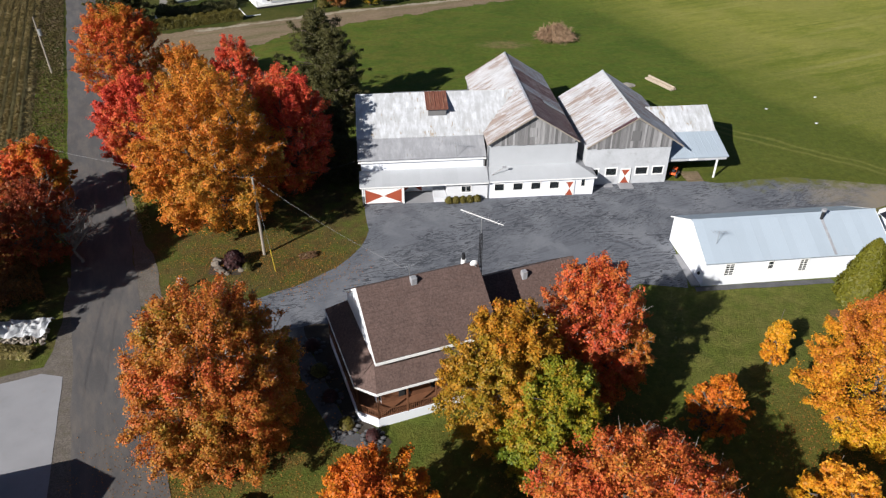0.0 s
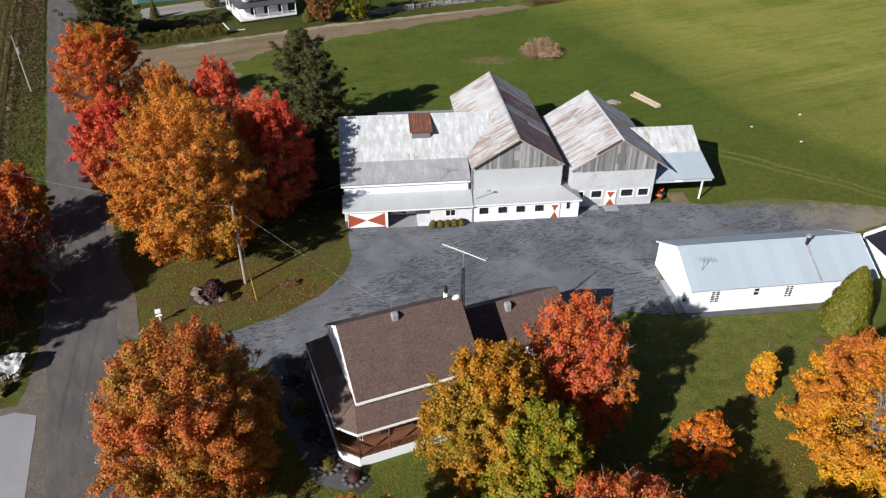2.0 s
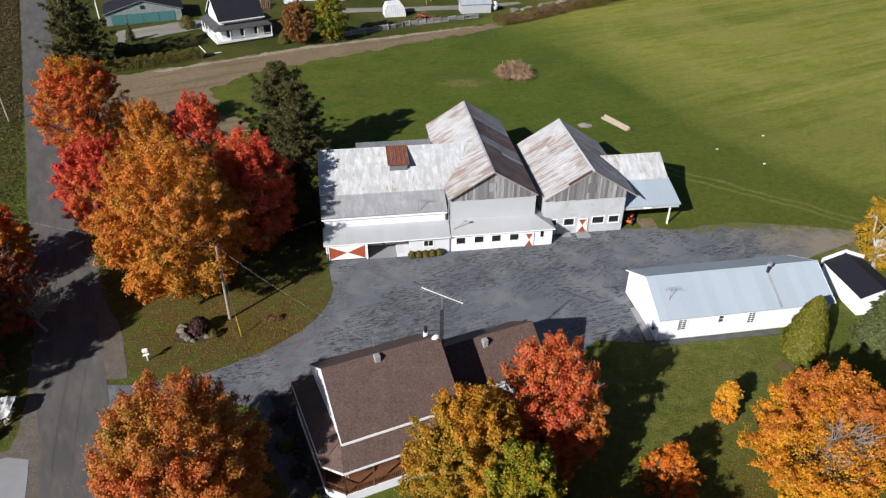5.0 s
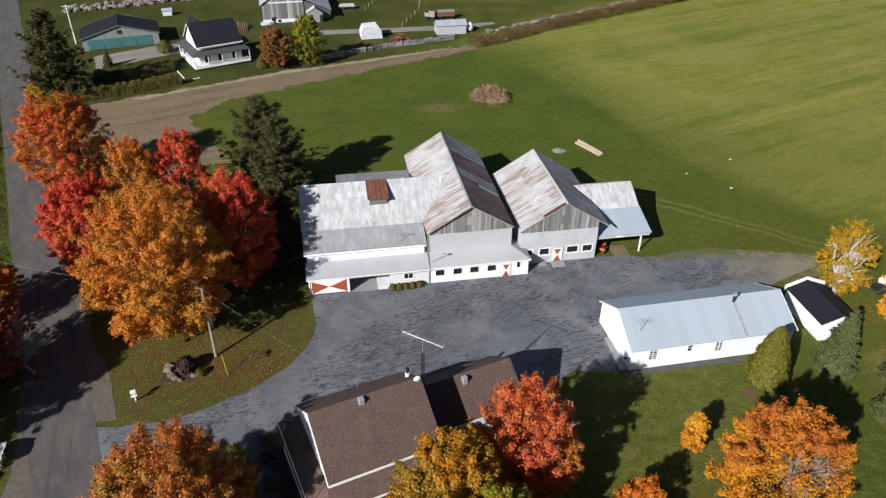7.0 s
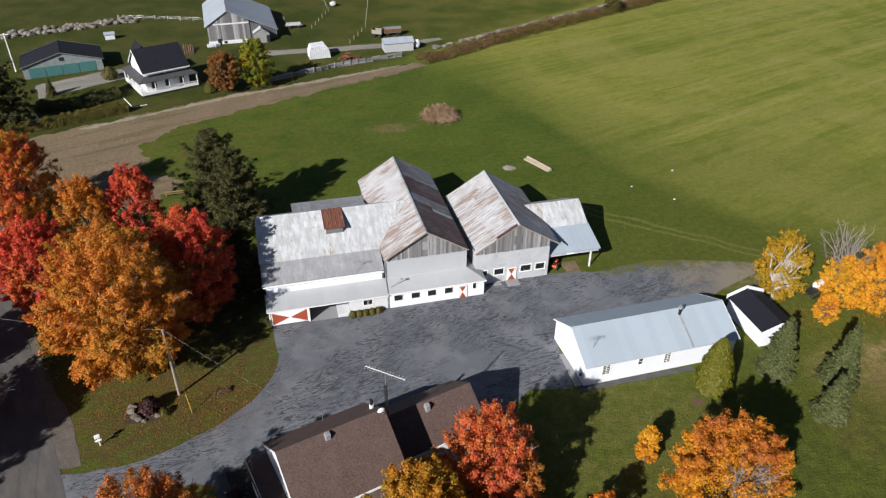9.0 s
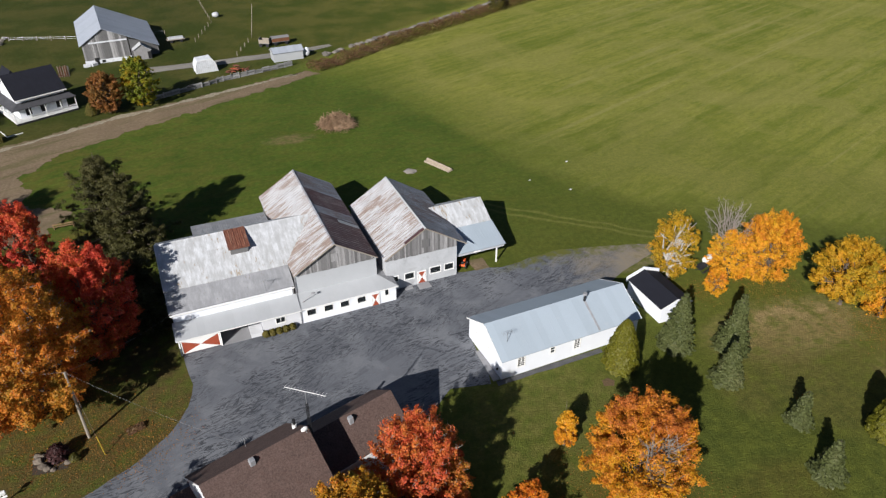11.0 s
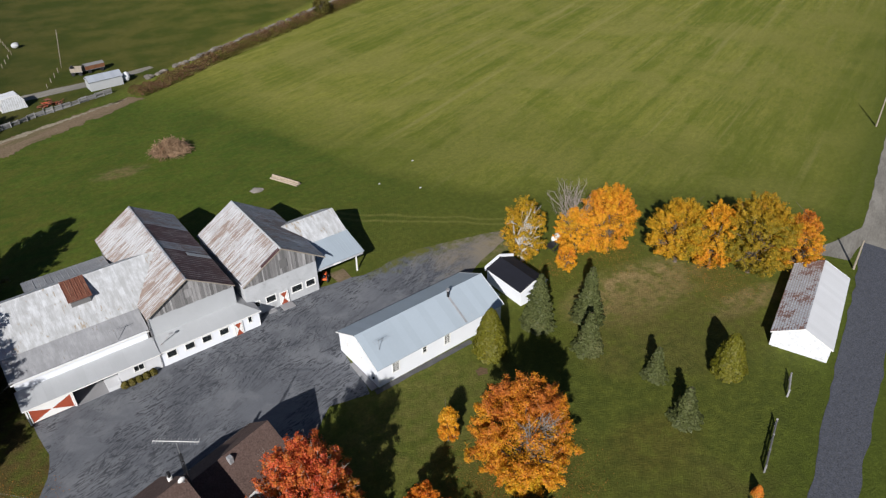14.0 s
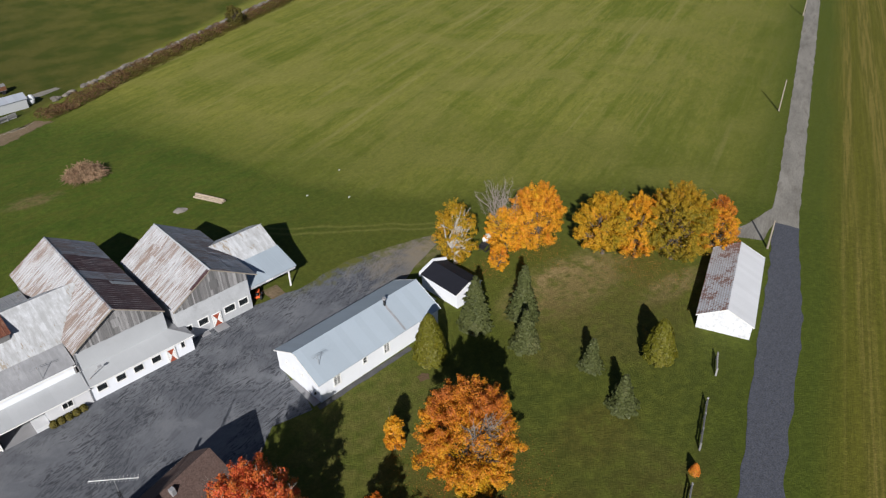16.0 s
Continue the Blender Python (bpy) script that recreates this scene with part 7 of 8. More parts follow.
post_row("line of pale fence posts across the pasture", [(-4.0, 204), (1, 222), (-2, 250)], 3.2, wires=False)
post_row("line of pale fence posts beside the farm track", [(6.0, 188.5), (11, 203), (14, 236)], 3.4, wires=False)
post_row("posts beyond the neighbour's house", [(-60, 222), (-27, 214), (-12, 214)], 3.5)
for x, y, r, big in ((17.9, 195.4, 8, 1.25), (13.9, 194.8, -24, 0.75)):
    w = thing("farm_wagon", "old brown box wagon parked in the pasture" if big > 1 else "small grey rack wagon parked in the pasture", "wagon", pose(x, y, 0, 0, 0, r), "old farm wagons")
    part("deck", box(-1.9 * big, 1.9 * big, -1.0, 1.0, 0.8, 0.95, bevel=0.02), M["boards"], w)
    for sy in (-1.0, 0.92):
        part("side_board", box(-1.9 * big, 1.9 * big, sy, sy + 0.08, 0.95, 1.9), M["brown_wood"] if big > 1 else M["pole_wood"], w)
    for sx in (-1.9 * big, 1.9 * big - 0.1):
        part("rack", box(sx, sx + 0.1, -0.92, 0.92, 0.95, 2.2), M["boards"], w)
    if big > 1:
        part("cover", prism([(-1.9 * big, -1.05, 1.9), (-1.9 * big, 1.05, 1.9), (-1.9 * big, 0, 2.35)], (3.8 * big, 0, 0)), M["boards"], w, "weathered plank cover")
    for dx in (-1.2 * big, 1.2 * big):
        for dy in (-1.08, 1.08):
            part("wheel", tube([(dx, dy - 0.08, 0.45), (dx, dy + 0.08, 0.45)], 0.45, None, 12), M["black"], w)
junk = thing("scrap_heap", "heap of rusty red scrap timber beside the fence", "scrap", pose(5.2, 176.2, 0, 0, 0, 10))
for i in range(34):
    c_ = Vector((_rnd.uniform(-2.3, 2.3), _rnd.uniform(-0.8, 0.8), 0))
    c_.z = max(0.15, (1.3 - 0.5 * abs(c_.x) + (0.4 if c_.x < 0 else 0)) * _rnd.uniform(0.3, 1.0))
    d_ = Vector((_rnd.uniform(-1, 1), _rnd.uniform(-0.6, 0.6), _rnd.uniform(-0.25, 0.25))).normalized() * _rnd.uniform(0.5, 1.3)
    d_.z = max(d_.z, 0.08 - c_.z)
    part("scrap", tube([c_ - Vector((d_.x, d_.y, 0.0)), c_ + d_], [0.14, 0.12], None, 4), (M["red"], M["rust_plain"], M["brown_wood"], M["rust_plain"])[i % 4], junk)
trough = thing("hay_feeder", "white hay feeder in the pasture", "feeder", pose(2.6, 228, 0))
part("tub", lump((0, 0, 0.8), (1.1, 1.1, 0.8), 0.1), M["grey_boards"], trough)
for i in range(170):
    x = _rnd.uniform(-86, -54)
    t = (x + 84) / 26
    s_ = _rnd.uniform(0.4, 1.1)
    st_ = part("field_stone", lump((0, 0, s_ * 0.35), (s_, s_ * _rnd.uniform(0.6, 1), s_ * 0.6), 0.35, None, 1, i * 1.3), M["heap_stone"])
    tagged(st_, "pale field stone in a long heap", "stone", "heap of field stones")
    st_.location = (x, 208.5 + t * 10 + _rnd.uniform(-3.2, 3.2), 0)
for i in range(190):
    f_ = _rnd.random()
    x = 27 + f_ * 95
    s_ = _rnd.uniform(0.35, 0.85)
    st_ = part("wall_stone", lump((0, 0, s_ * 0.4), (s_ * 1.5, s_, s_ * 0.7), 0.35, None, 1, i * 0.9), M["heap_stone"])
    tagged(st_, "grey stone of an old field wall behind the hedgerow", "stone", "old field wall")
    st_.location = (x, 181.0 + (x - 26) * 0.585 + _rnd.uniform(-0.7, 0.7), 0)
coop = thing("small_coop", "small white coop on the grass", "coop", pose(-57.6, 201.8, 0, 0, 0, 15))
part("body", box(-1.2, 1.2, -0.8, 0.8, 0.0, 1.3, bevel=0.02), M["white_old"], coop)
part("roof", prism([(-1.4, -1.0, 1.3), (-1.4, 1.0, 1.3), (-1.4, 0, 1.9)], (2.8, 0, 0)), M["far_metal"], coop)
maple("yellow bush under a roadside pine", -67.4, 139.0, 4.4, 4.2, LEAF["yellow_green"], 190, 6000, leaf=0.2)
spruce("small dark spruce in a shaded garden", -60.5, 160.2, 4.2, 2.2, LEAF["pine"], 191, 16)
cedar("round dark bush at a drive's end", -50.3, 169.5, 3.0, 3.6, LEAF["hedge"], 192, 2600, "bush", "shrub", power=0.5)
cedar("pale shrub in a shaded garden", -53.0, 152.6, 1.7, 3.0, LEAF["straw"], 193, 1200, "bush", "shrub", power=0.5)
cone = thing("garden_cone", "white garden cone beside the hedge", "ornament", pose(-58.8, 145.2, 0))
part("body", tube([(0, 0, 0), (0, 0, 0.6), (0, 0, 1.7)], [0.5, 0.4, 0.05], None, 10), M["trim"], cone)


# ---- poles and wires ----
def utility_pole(label, x, y, height, lean=(0, 0), arm=0.0, material="pole_wood", name="utility_pole"):
    t = thing(name, label, "pole", pose(x, y, 0))
    top = (lean[0], lean[1], height)
    part("pole", tube([(0, 0, -0.2), (lean[0] * 0.5, lean[1] * 0.5, height * 0.5), top], [0.17, 0.14, 0.11], None, 9), M[material], t)
    if arm:
        part("crossarm", tube([(top[0] - arm, top[1], height - 0.4), (top[0] + arm, top[1], height - 0.4)], 0.06, None, 5), M[material], t)
        for s in (-0.9, 0.0, 0.9):
            part("insulator", tube([(top[0] + s * arm, top[1], height - 0.36), (top[0] + s * arm, top[1], height - 0.12)], 0.05, None, 6), M["trim"], t)
    return Vector((x, y, 0)) + Vector(top)


def wire(label, a, b, sag=0.8, r=0.009, name="overhead_wire"):
    a, b = Vector(a), Vector(b)
    pts = [a.lerp(b, i / 14) - Vector((0, 0, sag * (1 - (2 * i / 14 - 1) ** 2))) for i in range(15)]
    return tagged(part(name, tube(pts, r, None, 4), M["cable"]), label, "wire")


p_yard = utility_pole("weathered service pole on the grass island", -18.92, 61.95, 9.4, (0.05, 0.1))
utility_pole("tall roadside pole with a grey transformer", -67.1, 116.3, 9.6, (-0.4, 0.3), 0.0)
tr = thing("pole_transformer", "grey transformer on a roadside pole", "transformer", pose(-67.1, 116.3, 0))
part("tank", tube([(0.05, 0.2, 6.6), (0.05, 0.2, 7.6)], 0.28, None, 10), M["steel"], tr)
utility_pole("short pole at the lane corner", 96.15, 40.55, 5.0)
utility_pole("pole along the farm lane", 146.8, 67.7, 7.0)
utility_pole("pole along the farm lane", 219.0, 101.3, 7.0)
utility_pole("pale pole beside the neighbour's garage", -73.5, 177.5, 9.2, (0, 0), 0.9, "trim")
wire("service wire from the yard pole to the barn", p_yard, (-9.0, 75.3, 4.9), 0.6)
wire("service wire from the yard pole to the farmhouse", p_yard, (-3.0, 49.0, 7.6), 0.5)
wire("road wire to the yard pole", (-47.5, 71.0, 9.2), p_yard, 0.9, 0.012)
wire("thin grey wire along the road", (-38.5, 30.0, 9.0), (-46.5, 66.0, 9.2), 0.6, 0.012)
wire("thin grey wire along the road", (-39.6, 30.0, 8.6), (-47.4, 66.0, 8.8), 0.6, 0.012)

# ---- island, yard and lawn things ----
mb = thing("mailbox", "white mailbox on a short white post", "mailbox", pose(-25.9, 55.6, 0, 0, 0, 20))
part("post", box(-0.06, 0.06, -0.06, 0.06, 0, 1.15), M["trim"], mb)
part("box", box(-0.28, 0.28, -0.16, 0.16, 1.1, 1.5, bevel=0.05), M["trim"], mb)
part("paper_tube", tube([(-0.3, -0.25, 0.95), (0.3, -0.25, 0.95)], 0.11, None, 8), M["trim"], mb)
cedar("round dark purple shrub among garden stones", -21.6, 59.9, 1.9, 2.1, LEAF["purple"], 160, 2600, "shrub", "shrub", power=0.5)
cedar("small olive shrub beside garden stones", -20.0, 59.1, 0.9, 1.1, LEAF["hedge"], 161, 600, "shrub", "shrub", power=0.5)
for i, (x, y, s_) in enumerate(((-23.6, 59.9, 0.55), (-23.1, 59.0, 0.5), (-22.6, 58.6, 0.42), (-23.8, 60.7, 0.4), (-20.7, 58.9, 0.38), (-22.0, 58.3, 0.3), (-23.4, 60.4, 0.45))):
    st_ = part("garden_stone", lump((0, 0, s_ * 0.4), (s_ * 0.95, s_ * 0.8, s_ * 0.65), 0.35, None, 2, i * 2.1), M["stone_brown"])
    tagged(st_, "pale boulder edging a small shrub bed", "stone", "garden stones")
    st_.location = (x, y, 0)
ground_sheet("shrub_bed", [(-24.0, 58.3), (-20.6, 58.2), (-20.2, 60.6), (-22.4, 61.4), (-24.2, 60.8)], 0.03, M["soil_dark"], "small bare bed round a purple shrub", "soil", 0.6, 0.15, 20.0)
yp = thing("marker_post", "thin yellow guy-wire marker", "post", pose(-17.1, 58.85, 0))
part("sleeve", tube([(0, 0, 0), (-0.35, 0.55, 2.4)], 0.045, None, 6), M["yellow"], yp)
wire("guy wire of the yard pole", (-17.1, 58.85, 0.1), (-18.87, 62.0, 8.8), 0.0, 0.012, "guy_wire")
brush("leaf_heap", "low heap of brown leaves and twigs", "leaf heap", [(-15.0, 61.2), (-13.3, 61.9)], 1.0, 0.4, LEAF["scrub"], 162, 500, 0.2)
for i, (u, v) in enumerate(((10.4, -0.55), (11.25, -0.55), (12.1, -0.55), (12.95, -0.5), (13.85, -0.4))):
    w = BARN @ Vector((u, v, 0))
    cedar("clipped round box bush by the white wall", w.x, w.y, 0.85, 0.95, LEAF["hedge"], 170 + i, 700, "box_bush", "shrub", power=0.45, group="row of clipped bushes")
tractor = thing("garden_tractor", "small orange garden tractor under the shed", "tractor", pose(30.2, 80.2, 0, 0, 0, 60))
part("hood", box(0.0, 0.9, -0.3, 0.3, 0.45, 0.95, bevel=0.08), M["orange"], tractor)
part("fender", box(-0.8, 0.0, -0.45, 0.45, 0.4, 0.7, bevel=0.08), M["orange"], tractor)
part("seat", box(-0.6, -0.2, -0.22, 0.22, 0.7, 1.05, bevel=0.05), M["black"], tractor)
for dx, r in ((-0.5, 0.42), (0.6, 0.26)):
    for dy in (-0.5, 0.5):
        part("wheel", tube([(dx, dy - 0.1, r), (dx, dy + 0.1, r)], r, None, 12), M["black"], tractor)
# brush pile
bp = thing("brush_pile", "big heap of cut dry branches on the grass", "brush pile", pose(22.0, 135.6, 0))
rng = np.random.default_rng(180)
bm = bmesh.new()
for i in range(650):
    a, r = rng.uniform(0, 6.28), 3.6 * rng.uniform(0, 1) ** 0.6
    h = 2.7 * (1 - (r / 4.5) ** 1.6)
    c = Vector((math.cos(a) * r, math.sin(a) * r * 0.8, max(0.12, h * rng.uniform(0.55, 1.05))))
    d = Vector((math.cos(a), math.sin(a) * 0.8, -0.55)) * 0.9 + Vector(rng.normal(size=3) * np.array([0.9, 0.9, 0.5]))
    d = d.normalized() * rng.uniform(0.6, 1.6)
    e = c + d
    e.z = max(0.05, e.z)
    tube([c - d, c + Vector((0, 0, 0.06)), e], [0.075, 0.05, 0.02], bm, 3)
part("deadwood", bm, surface("cut_branches", (0.31, 0.205, 0.125), 0.9, 0.5, 3.0), bp)
n_ = 1500
a, r = rng.uniform(0, 6.28, n_), 3.5 * rng.uniform(0, 1, n_) ** 0.6
z = np.maximum(0.08, 2.5 * (1 - (r / 4.5) ** 1.6) * rng.uniform(0.5, 1.02, n_))
cards("litter", np.stack([np.cos(a) * r, np.sin(a) * r * 0.8, z], 1), rng.normal(size=(n_, 3)) + np.array([0, 0, 0.8]), 0.2, LEAF["brushwood"], bp, aspect=3.0, seed=181)
# logs
for i, off in enumerate((-0.45, 0.0, 0.45, 0.2)):
    lg = thing("log", "long pale cut log lying on the grass", "log", pose(36.5, 112.0, 0.19 + (0.32 if i == 3 else 0), 0, 0, -62), "stack of logs")
    part("stem", tube([(-3.1, off, 0), (0, off + 0.03, 0), (3.1, off, 0)], [0.20, 0.18, 0.16], None, 9), surface("cut_log_bark" + str(i), (0.40, 0.33, 0.25), 0.9, 0.35), lg)
st_ = part("flat_stone", lump((0, 0, 0.1), (1.3, 1.0, 0.22), 0.4, None, 2, 3.3), M["stone"])
tagged(st_, "pale flat stones in the grass", "stone")
st_.location = (31.0, 111.6, 0)
for i, (x, y) in enumerate(((50.4, 101.8), (55.8, 96.5), (60.0, 106.6))):
    st_ = part("pale_stone", lump((0, 0, 0.08), (0.24, 0.14, 0.10), 0.45, None, 1, i * 4.1), M["grey_pale"])
    tagged(st_, "small white stone lying in the field grass", "stone", "white field stones")
    st_.location = (x, y, 0)
# picnic things under the trees
tbl = thing("picnic_table", "dark picnic table with a white cover", "table", pose(63.0, 68.6, 0, 0, 0, 25))
part("top", box(-1.1, 1.1, -0.45, 0.45, 0.72, 0.78, bevel=0.01), M["black"], tbl)
for dy in (-0.8, 0.8):
    part("bench", box(-1.1, 1.1, dy - 0.14, dy + 0.14, 0.42, 0.47), M["black"], tbl)
for dx in (-0.8, 0.8):
    part("leg_frame", prism([(dx, -0.75, 0), (dx, -0.62, 0), (dx, 0.4, 0.72), (dx, 0.25, 0.72)], (0.06, 0, 0)), M["black"], tbl)
    part("leg_frame", prism([(dx + 0.07, 0.75, 0), (dx + 0.07, 0.62, 0), (dx + 0.07, -0.4, 0.72), (dx + 0.07, -0.25, 0.72)], (0.06, 0, 0)), M["black"], tbl)
tank = thing("white_tank", "white fuel tank behind the picnic table", "tank", pose(64.6, 69.6, 0, 0, 0, 25))
part("drum", tube([(-0.9, 0, 1.0), (-0.8, 0, 1.0), (0.8, 0, 1.0), (0.9, 0, 1.0)], [0.4, 0.6, 0.6, 0.4], None, 14), M["trim"], tank)
for dx in (-0.6, 0.6):
    part("leg", box(dx - 0.05, dx + 0.05, -0.4, 0.4, 0, 0.5), M["steel"], tank)


def rail_fence(label, a, b):
    t = thing("rail_fence", label, "fence", pose(0, 0, 0), "short rail fences")
    A, B = Vector((*a, 0)), Vector((*b, 0))
    n = max(1, round((B - A).length / 2.6))
    for i in range(n + 1):
        p = A.lerp(B, i / n)
        part("post", tube([p, p + Vector((0, 0, 1.15))], 0.11, None, 6), M["boards"], t)
    for z in (0.45, 0.95):
        part("rail", tube([A + Vector((0, 0, z)), B + Vector((0, 0, z))], 0.09, None, 6), M["boards"], t)


rail_fence("short grey rail fence by the field barn", (66.0, 29.6), (68.6, 31.2))
rail_fence("grey rail fence along the lawn edge", (54.7, 24.1), (61.0, 27.5))
rail_fence("grey rail fence along the lawn edge", (46.5, 20.0), (49.6, 21.6))
ground_sheet("mulch_ring", [(37.7, 51.7), (39.0, 51.4), (39.6, 52.3), (38.9, 53.0), (37.8, 52.8)], 0.03, surface("red_mulch", (0.13, 0.085, 0.045), 0.95, 0.5, 4.0), "ring of reddish mulch in the lawn", "soil", 0.25, 0.16, 21.0)
M["bench_wood"] = surface("brown_bench_wood", (0.24, 0.155, 0.08), 0.85, 0.3, 2.0, 9.0, 0.3)
bn = thing("garden_bench", "narrow brown wooden bench behind the maples", "bench", pose(-26.6, 109.6, 0, 0, 0, 5))
part("seat", box(-1.6, 1.6, -0.16, 0.14, 0.42, 0.48), M["bench_wood"], bn)
part("back", box(-1.6, 1.6, 0.14, 0.2, 0.62, 0.86), M["bench_wood"], bn)
for dx in (-1.4, 1.4):
    part("leg", box(dx - 0.05, dx + 0.05, -0.14, 0.2, 0, 0.62), M["bench_wood"], bn)
# aerial on the wing roof
ae = thing("roof_aerial", "thin television aerial on the barn wing", "antenna", BARN @ pose(11.6, 2.5, 4.6))
bm = tube([(0, 0, 0), (0, 0, 1.9)], 0.03, None, 5)
tube([(-0.9, 0, 1.8), (0.9, 0, 1.8)], 0.02, bm, 4)
for i in range(7):
    x = -0.85 + i * 0.28
    tube([(x, -0.5 + 0.04 * i, 1.8), (x, 0.5 - 0.04 * i, 1.8)], 0.014, bm, 4)
part("mast", bm, M["steel"], ae)
ae2 = thing("roof_aerial", "thin television aerial on the workshop roof", "antenna", WHITE @ pose(1.5, 1.7, 3.95))
bm = tube([(0, 0, 0), (0, 0, 1.5)], 0.03, None, 5)
tube([(-0.7, 0, 1.45), (0.7, 0, 1.45)], 0.02, bm, 4)
for i in range(6):
    x = -0.65 + i * 0.26
    tube([(x, -0.4, 1.45), (x, 0.4, 1.45)], 0.014, bm, 4)
part("mast", bm, M["steel"], ae2)
# tarpaulin over a wood heap
tp = thing("tarpaulin", "rumpled white tarpaulin over a wood heap", "tarpaulin", pose(-38.2, 48.4, 0, 0, 0, 8))
bm = bmesh.new()
nx, ny = 26, 12
gr = [[None] * ny for _ in range(nx)]
for i in range(nx):
    for j in range(ny):
        x, y = (i / (nx - 1) - 0.5) * 5.0, (j / (ny - 1) - 0.5) * 2.4
        h = 1.5 - 0.55 * (abs(y) / 1.4) ** 2 + 0.5 * noise.noise(Vector((x * 0.9, y * 0.9, 1.0))) + 0.3 * noise.noise(Vector((x * 2.4, y * 2.2, 4.0)))
        gr[i][j] = bm.verts.new((x, y + 0.2 * noise.noise(Vector((x, 3, 1))), max(0.25, h)))
for i in range(nx - 1):
    for j in range(ny - 1):
        bm.faces.new((gr[i][j], gr[i + 1][j], gr[i + 1][j + 1], gr[i][j + 1]))
bmesh.ops.solidify(bm, geom=bm.faces[:], thickness=0.03)
part("sheet", bm, M["tarp"], tp)
wh = thing("wood_heap", "heap of split firewood under a tarpaulin", "firewood", pose(-38.2, 48.2, 0, 0, 0, 8))
bm = bmesh.new()
for i in range(150):
    x, y, z = _rnd.uniform(-2.3, 2.3), _rnd.uniform(-1.1, 0.9), _rnd.uniform(0.08, 0.75)
    d = Vector((_rnd.uniform(-1, 1), _rnd.uniform(-1, 1), _rnd.uniform(-0.2, 0.2))).normalized() * 0.22
    tube([Vector((x, y, z)) - d, Vector((x, y, z)) + d], 0.09, bm, 5)
part("firewood", bm, surface("split_wood", (0.33, 0.29, 0.24), 0.9, 0.4), wh)
brush("border_plants", "pale-leaved border plants before a wood heap", "plants", [(-40.5, 46.2), (-38.0, 46.1), (-36.2, 46.0)], 1.5, 0.9, LEAF["straw"], 164, 2600, 0.24)


def flower_bed(x, y, r, seed):
    """A round bed edged with dark stones."""
    rnd = random.Random(seed)
    t = thing("flower_bed", "round shaded flower bed edged with dark stones", "flower bed", pose(x, y, 0), "stone-edged beds")
    bm = bmesh.new()
    ring = [(r * 0.95 * math.cos(i * 0.5236), r * 0.95 * math.sin(i * 0.5236), 0.0) for i in range(12)]
    part("soil", prism(ring, (0, 0, 0.12), bm), M["soil_dark"], t)
    for i in range(11):
        a = i * 0.571 + rnd.uniform(-0.1, 0.1)
        part("edging_stone", lump((0, 0, 0.1), (0.26, 0.2, 0.18), 0.3, None, 1, seed + i), M["slate"], t).location = (r * math.cos(a), r * math.sin(a), 0)
    rng = np.random.default_rng(seed)
    n = 700
    q = unit(rng.normal(size=(n, 3))) * rng.uniform(0.6, 1, n)[:, None]
    q[:, 2] = np.abs(q[:, 2])
    cards("foliage", q * np.array([r * 0.7, r * 0.7, 0.8]) + np.array([0, 0, 0.15]), q + np.array([0, 0, 0.4]), 0.16, LEAF["hedge"] if seed % 2 else LEAF["purple"], t, seed=seed)


for _i, (_x, _y, _r) in enumerate(((-11.4, 47.2, 1.0), (-10.3, 43.9, 1.1), (-8.9, 40.9, 0.9), (-7.2, 37.9, 0.9), (-5.0, 36.7, 0.8))):
    flower_bed(_x, _y, _r, 400 + _i)
# house across the road, known by the shadow that it throws on the pad
gable_building("roadside_house", "house beside the concrete pad", pose(-37.5, 19.7, 0, 0, 0, 16.6), 9.0, 8.4, 3.1, 5.0, M["white_old"], M["shingle_dark"], 0.3, 0.3, width=1.3, rib=0.003, category="house")


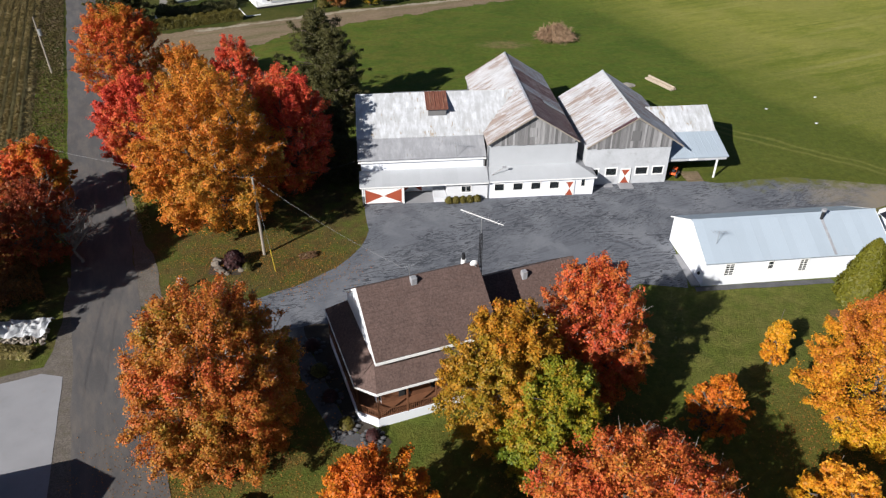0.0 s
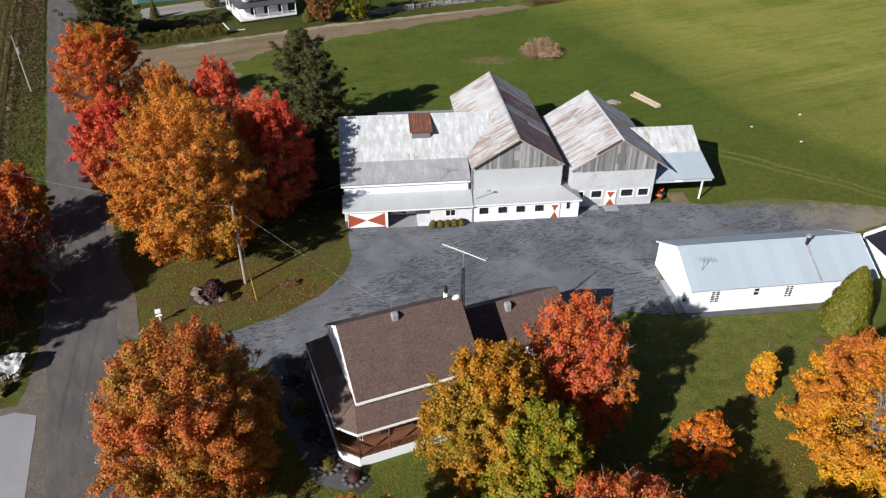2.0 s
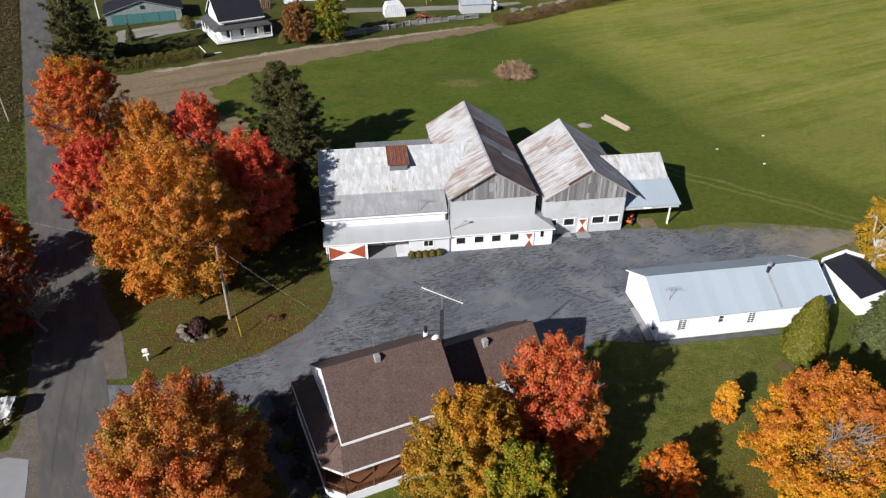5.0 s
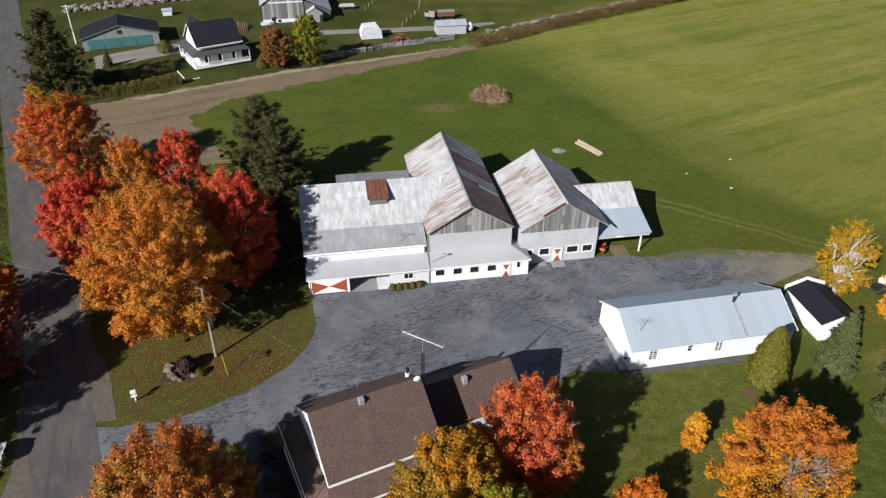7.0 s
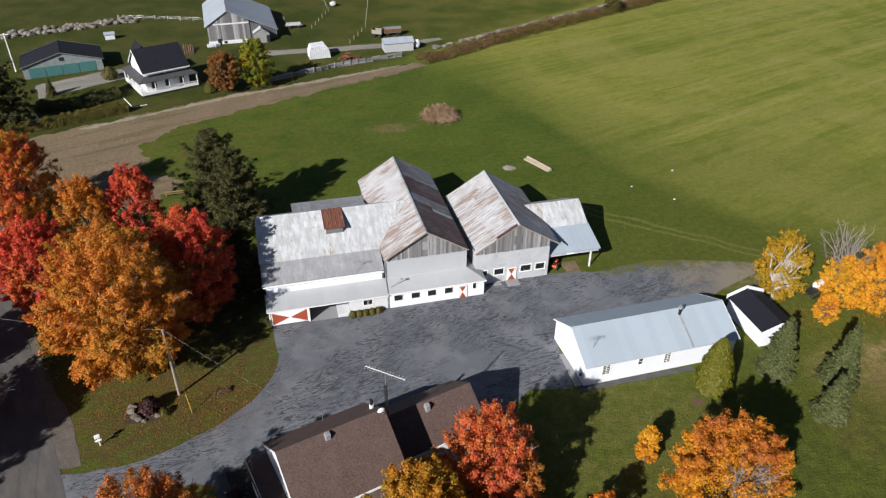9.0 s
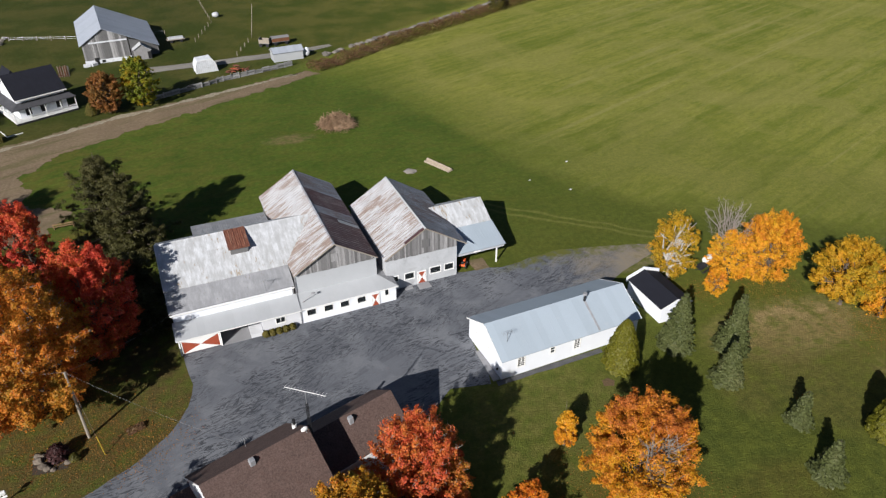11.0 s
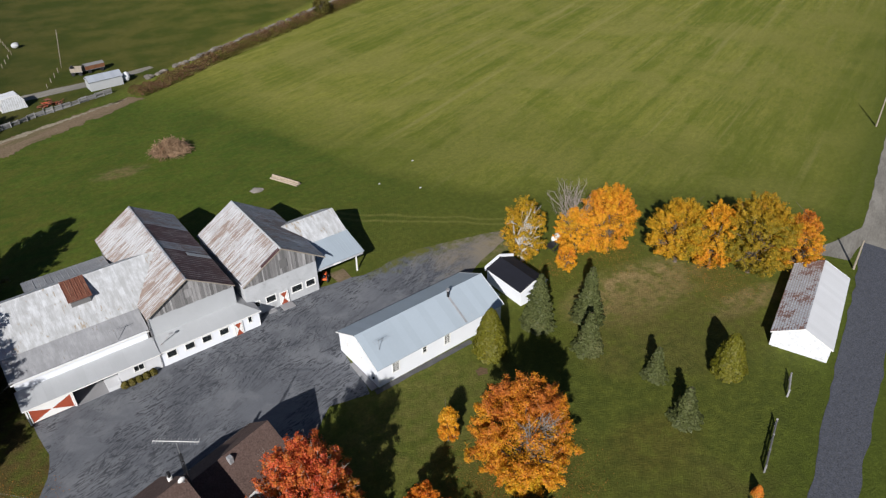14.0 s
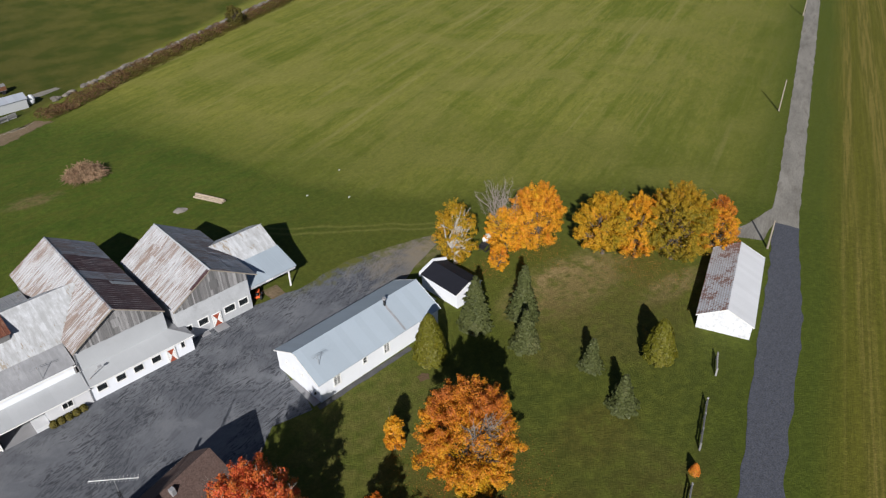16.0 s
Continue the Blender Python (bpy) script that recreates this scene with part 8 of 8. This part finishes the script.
# ---- ground cover ----
def litter(label, spots, n, seed, name="leaf_litter", material="litter", size=0.10, category="leaves"):
    """Fallen leaves strewn round given spots (x, y, spread)."""
    rng = np.random.default_rng(seed)
    w = np.array([q[2] ** 2 for q in spots], float)
    own = rng.choice(len(spots), n, p=w / w.sum())
    sp = np.array(spots)[own]
    r = sp[:, 2] * np.sqrt(rng.uniform(0, 1, n)) * rng.uniform(0.4, 1.1, n)
    a = rng.uniform(0, 6.283, n)
    p = np.stack([sp[:, 0] + r * np.cos(a), sp[:, 1] + r * np.sin(a), rng.uniform(0.03, 0.09, n)], 1)
    nor = rng.normal(size=(n, 3)) * 0.35 + np.array([0, 0, 1.0])
    ob = cards(name, p, nor, size, LEAF[material], None, seed=seed)
    return tagged(ob, label, category, kind="stuff")


litter("fallen orange leaves strewn over the grass", [(-22, 63, 10), (-14, 60, 7), (-17, 36, 11), (-4, 25, 8), (12, 33, 9), (14, 27, 10), (33.5, 36.6, 9), (60, 64, 4), (70, 63, 6), (79, 51, 8)], 30000, 300)


def stalks(name, label, category, region, n, height, seed, material="straw", wide=0.3, rows=0.0):
    """Standing grass or crop as upright tufts inside a sloping band beside the road: region is (y0, y1, inner, outer)."""
    rng = np.random.default_rng(seed)
    y = rng.uniform(region[0], region[1], n)
    off = region[2] + (region[3] - region[2]) * rng.uniform(0, 1, n)
    if rows:
        off = np.round(off / rows) * rows + rng.normal(size=n) * 0.07 * rows
    x = -35.3 - 0.451 * (y - 51.4) + off
    z = height * rng.uniform(0.25, 0.55, n)
    p = np.stack([x, y, z], 1)
    nor = np.stack([rng.normal(size=n), rng.normal(size=n), rng.normal(size=n) * 0.25], 1)
    up = np.tile([0.0, 0.0, 1.0], (n, 1)) + rng.normal(size=(n, 3)) * 0.3
    side = np.cross(nor, up)
    ob = cards(name, p, nor, wide, LEAF[material], None, aspect=height / wide * 0.8, seed=seed, along=np.cross(up, nor) * 0 + side)
    return tagged(ob, label, category, kind="stuff")


stalks("crop_stalks", "dry standing crop beside the road", "crop", (66, 190, -34, -6.5), 90000, 1.5, 301, "crop", wide=0.12, rows=1.5)
stalks("verge_grass", "rough dry grass on the road verge", "grass", (66, 200, -6.0, -0.5), 14000, 0.5, 302, "verge", wide=0.2)
stalks("verge_grass", "rough grass on the road verge", "grass", (66, 120, 7.8, 9.4), 2500, 0.5, 303)
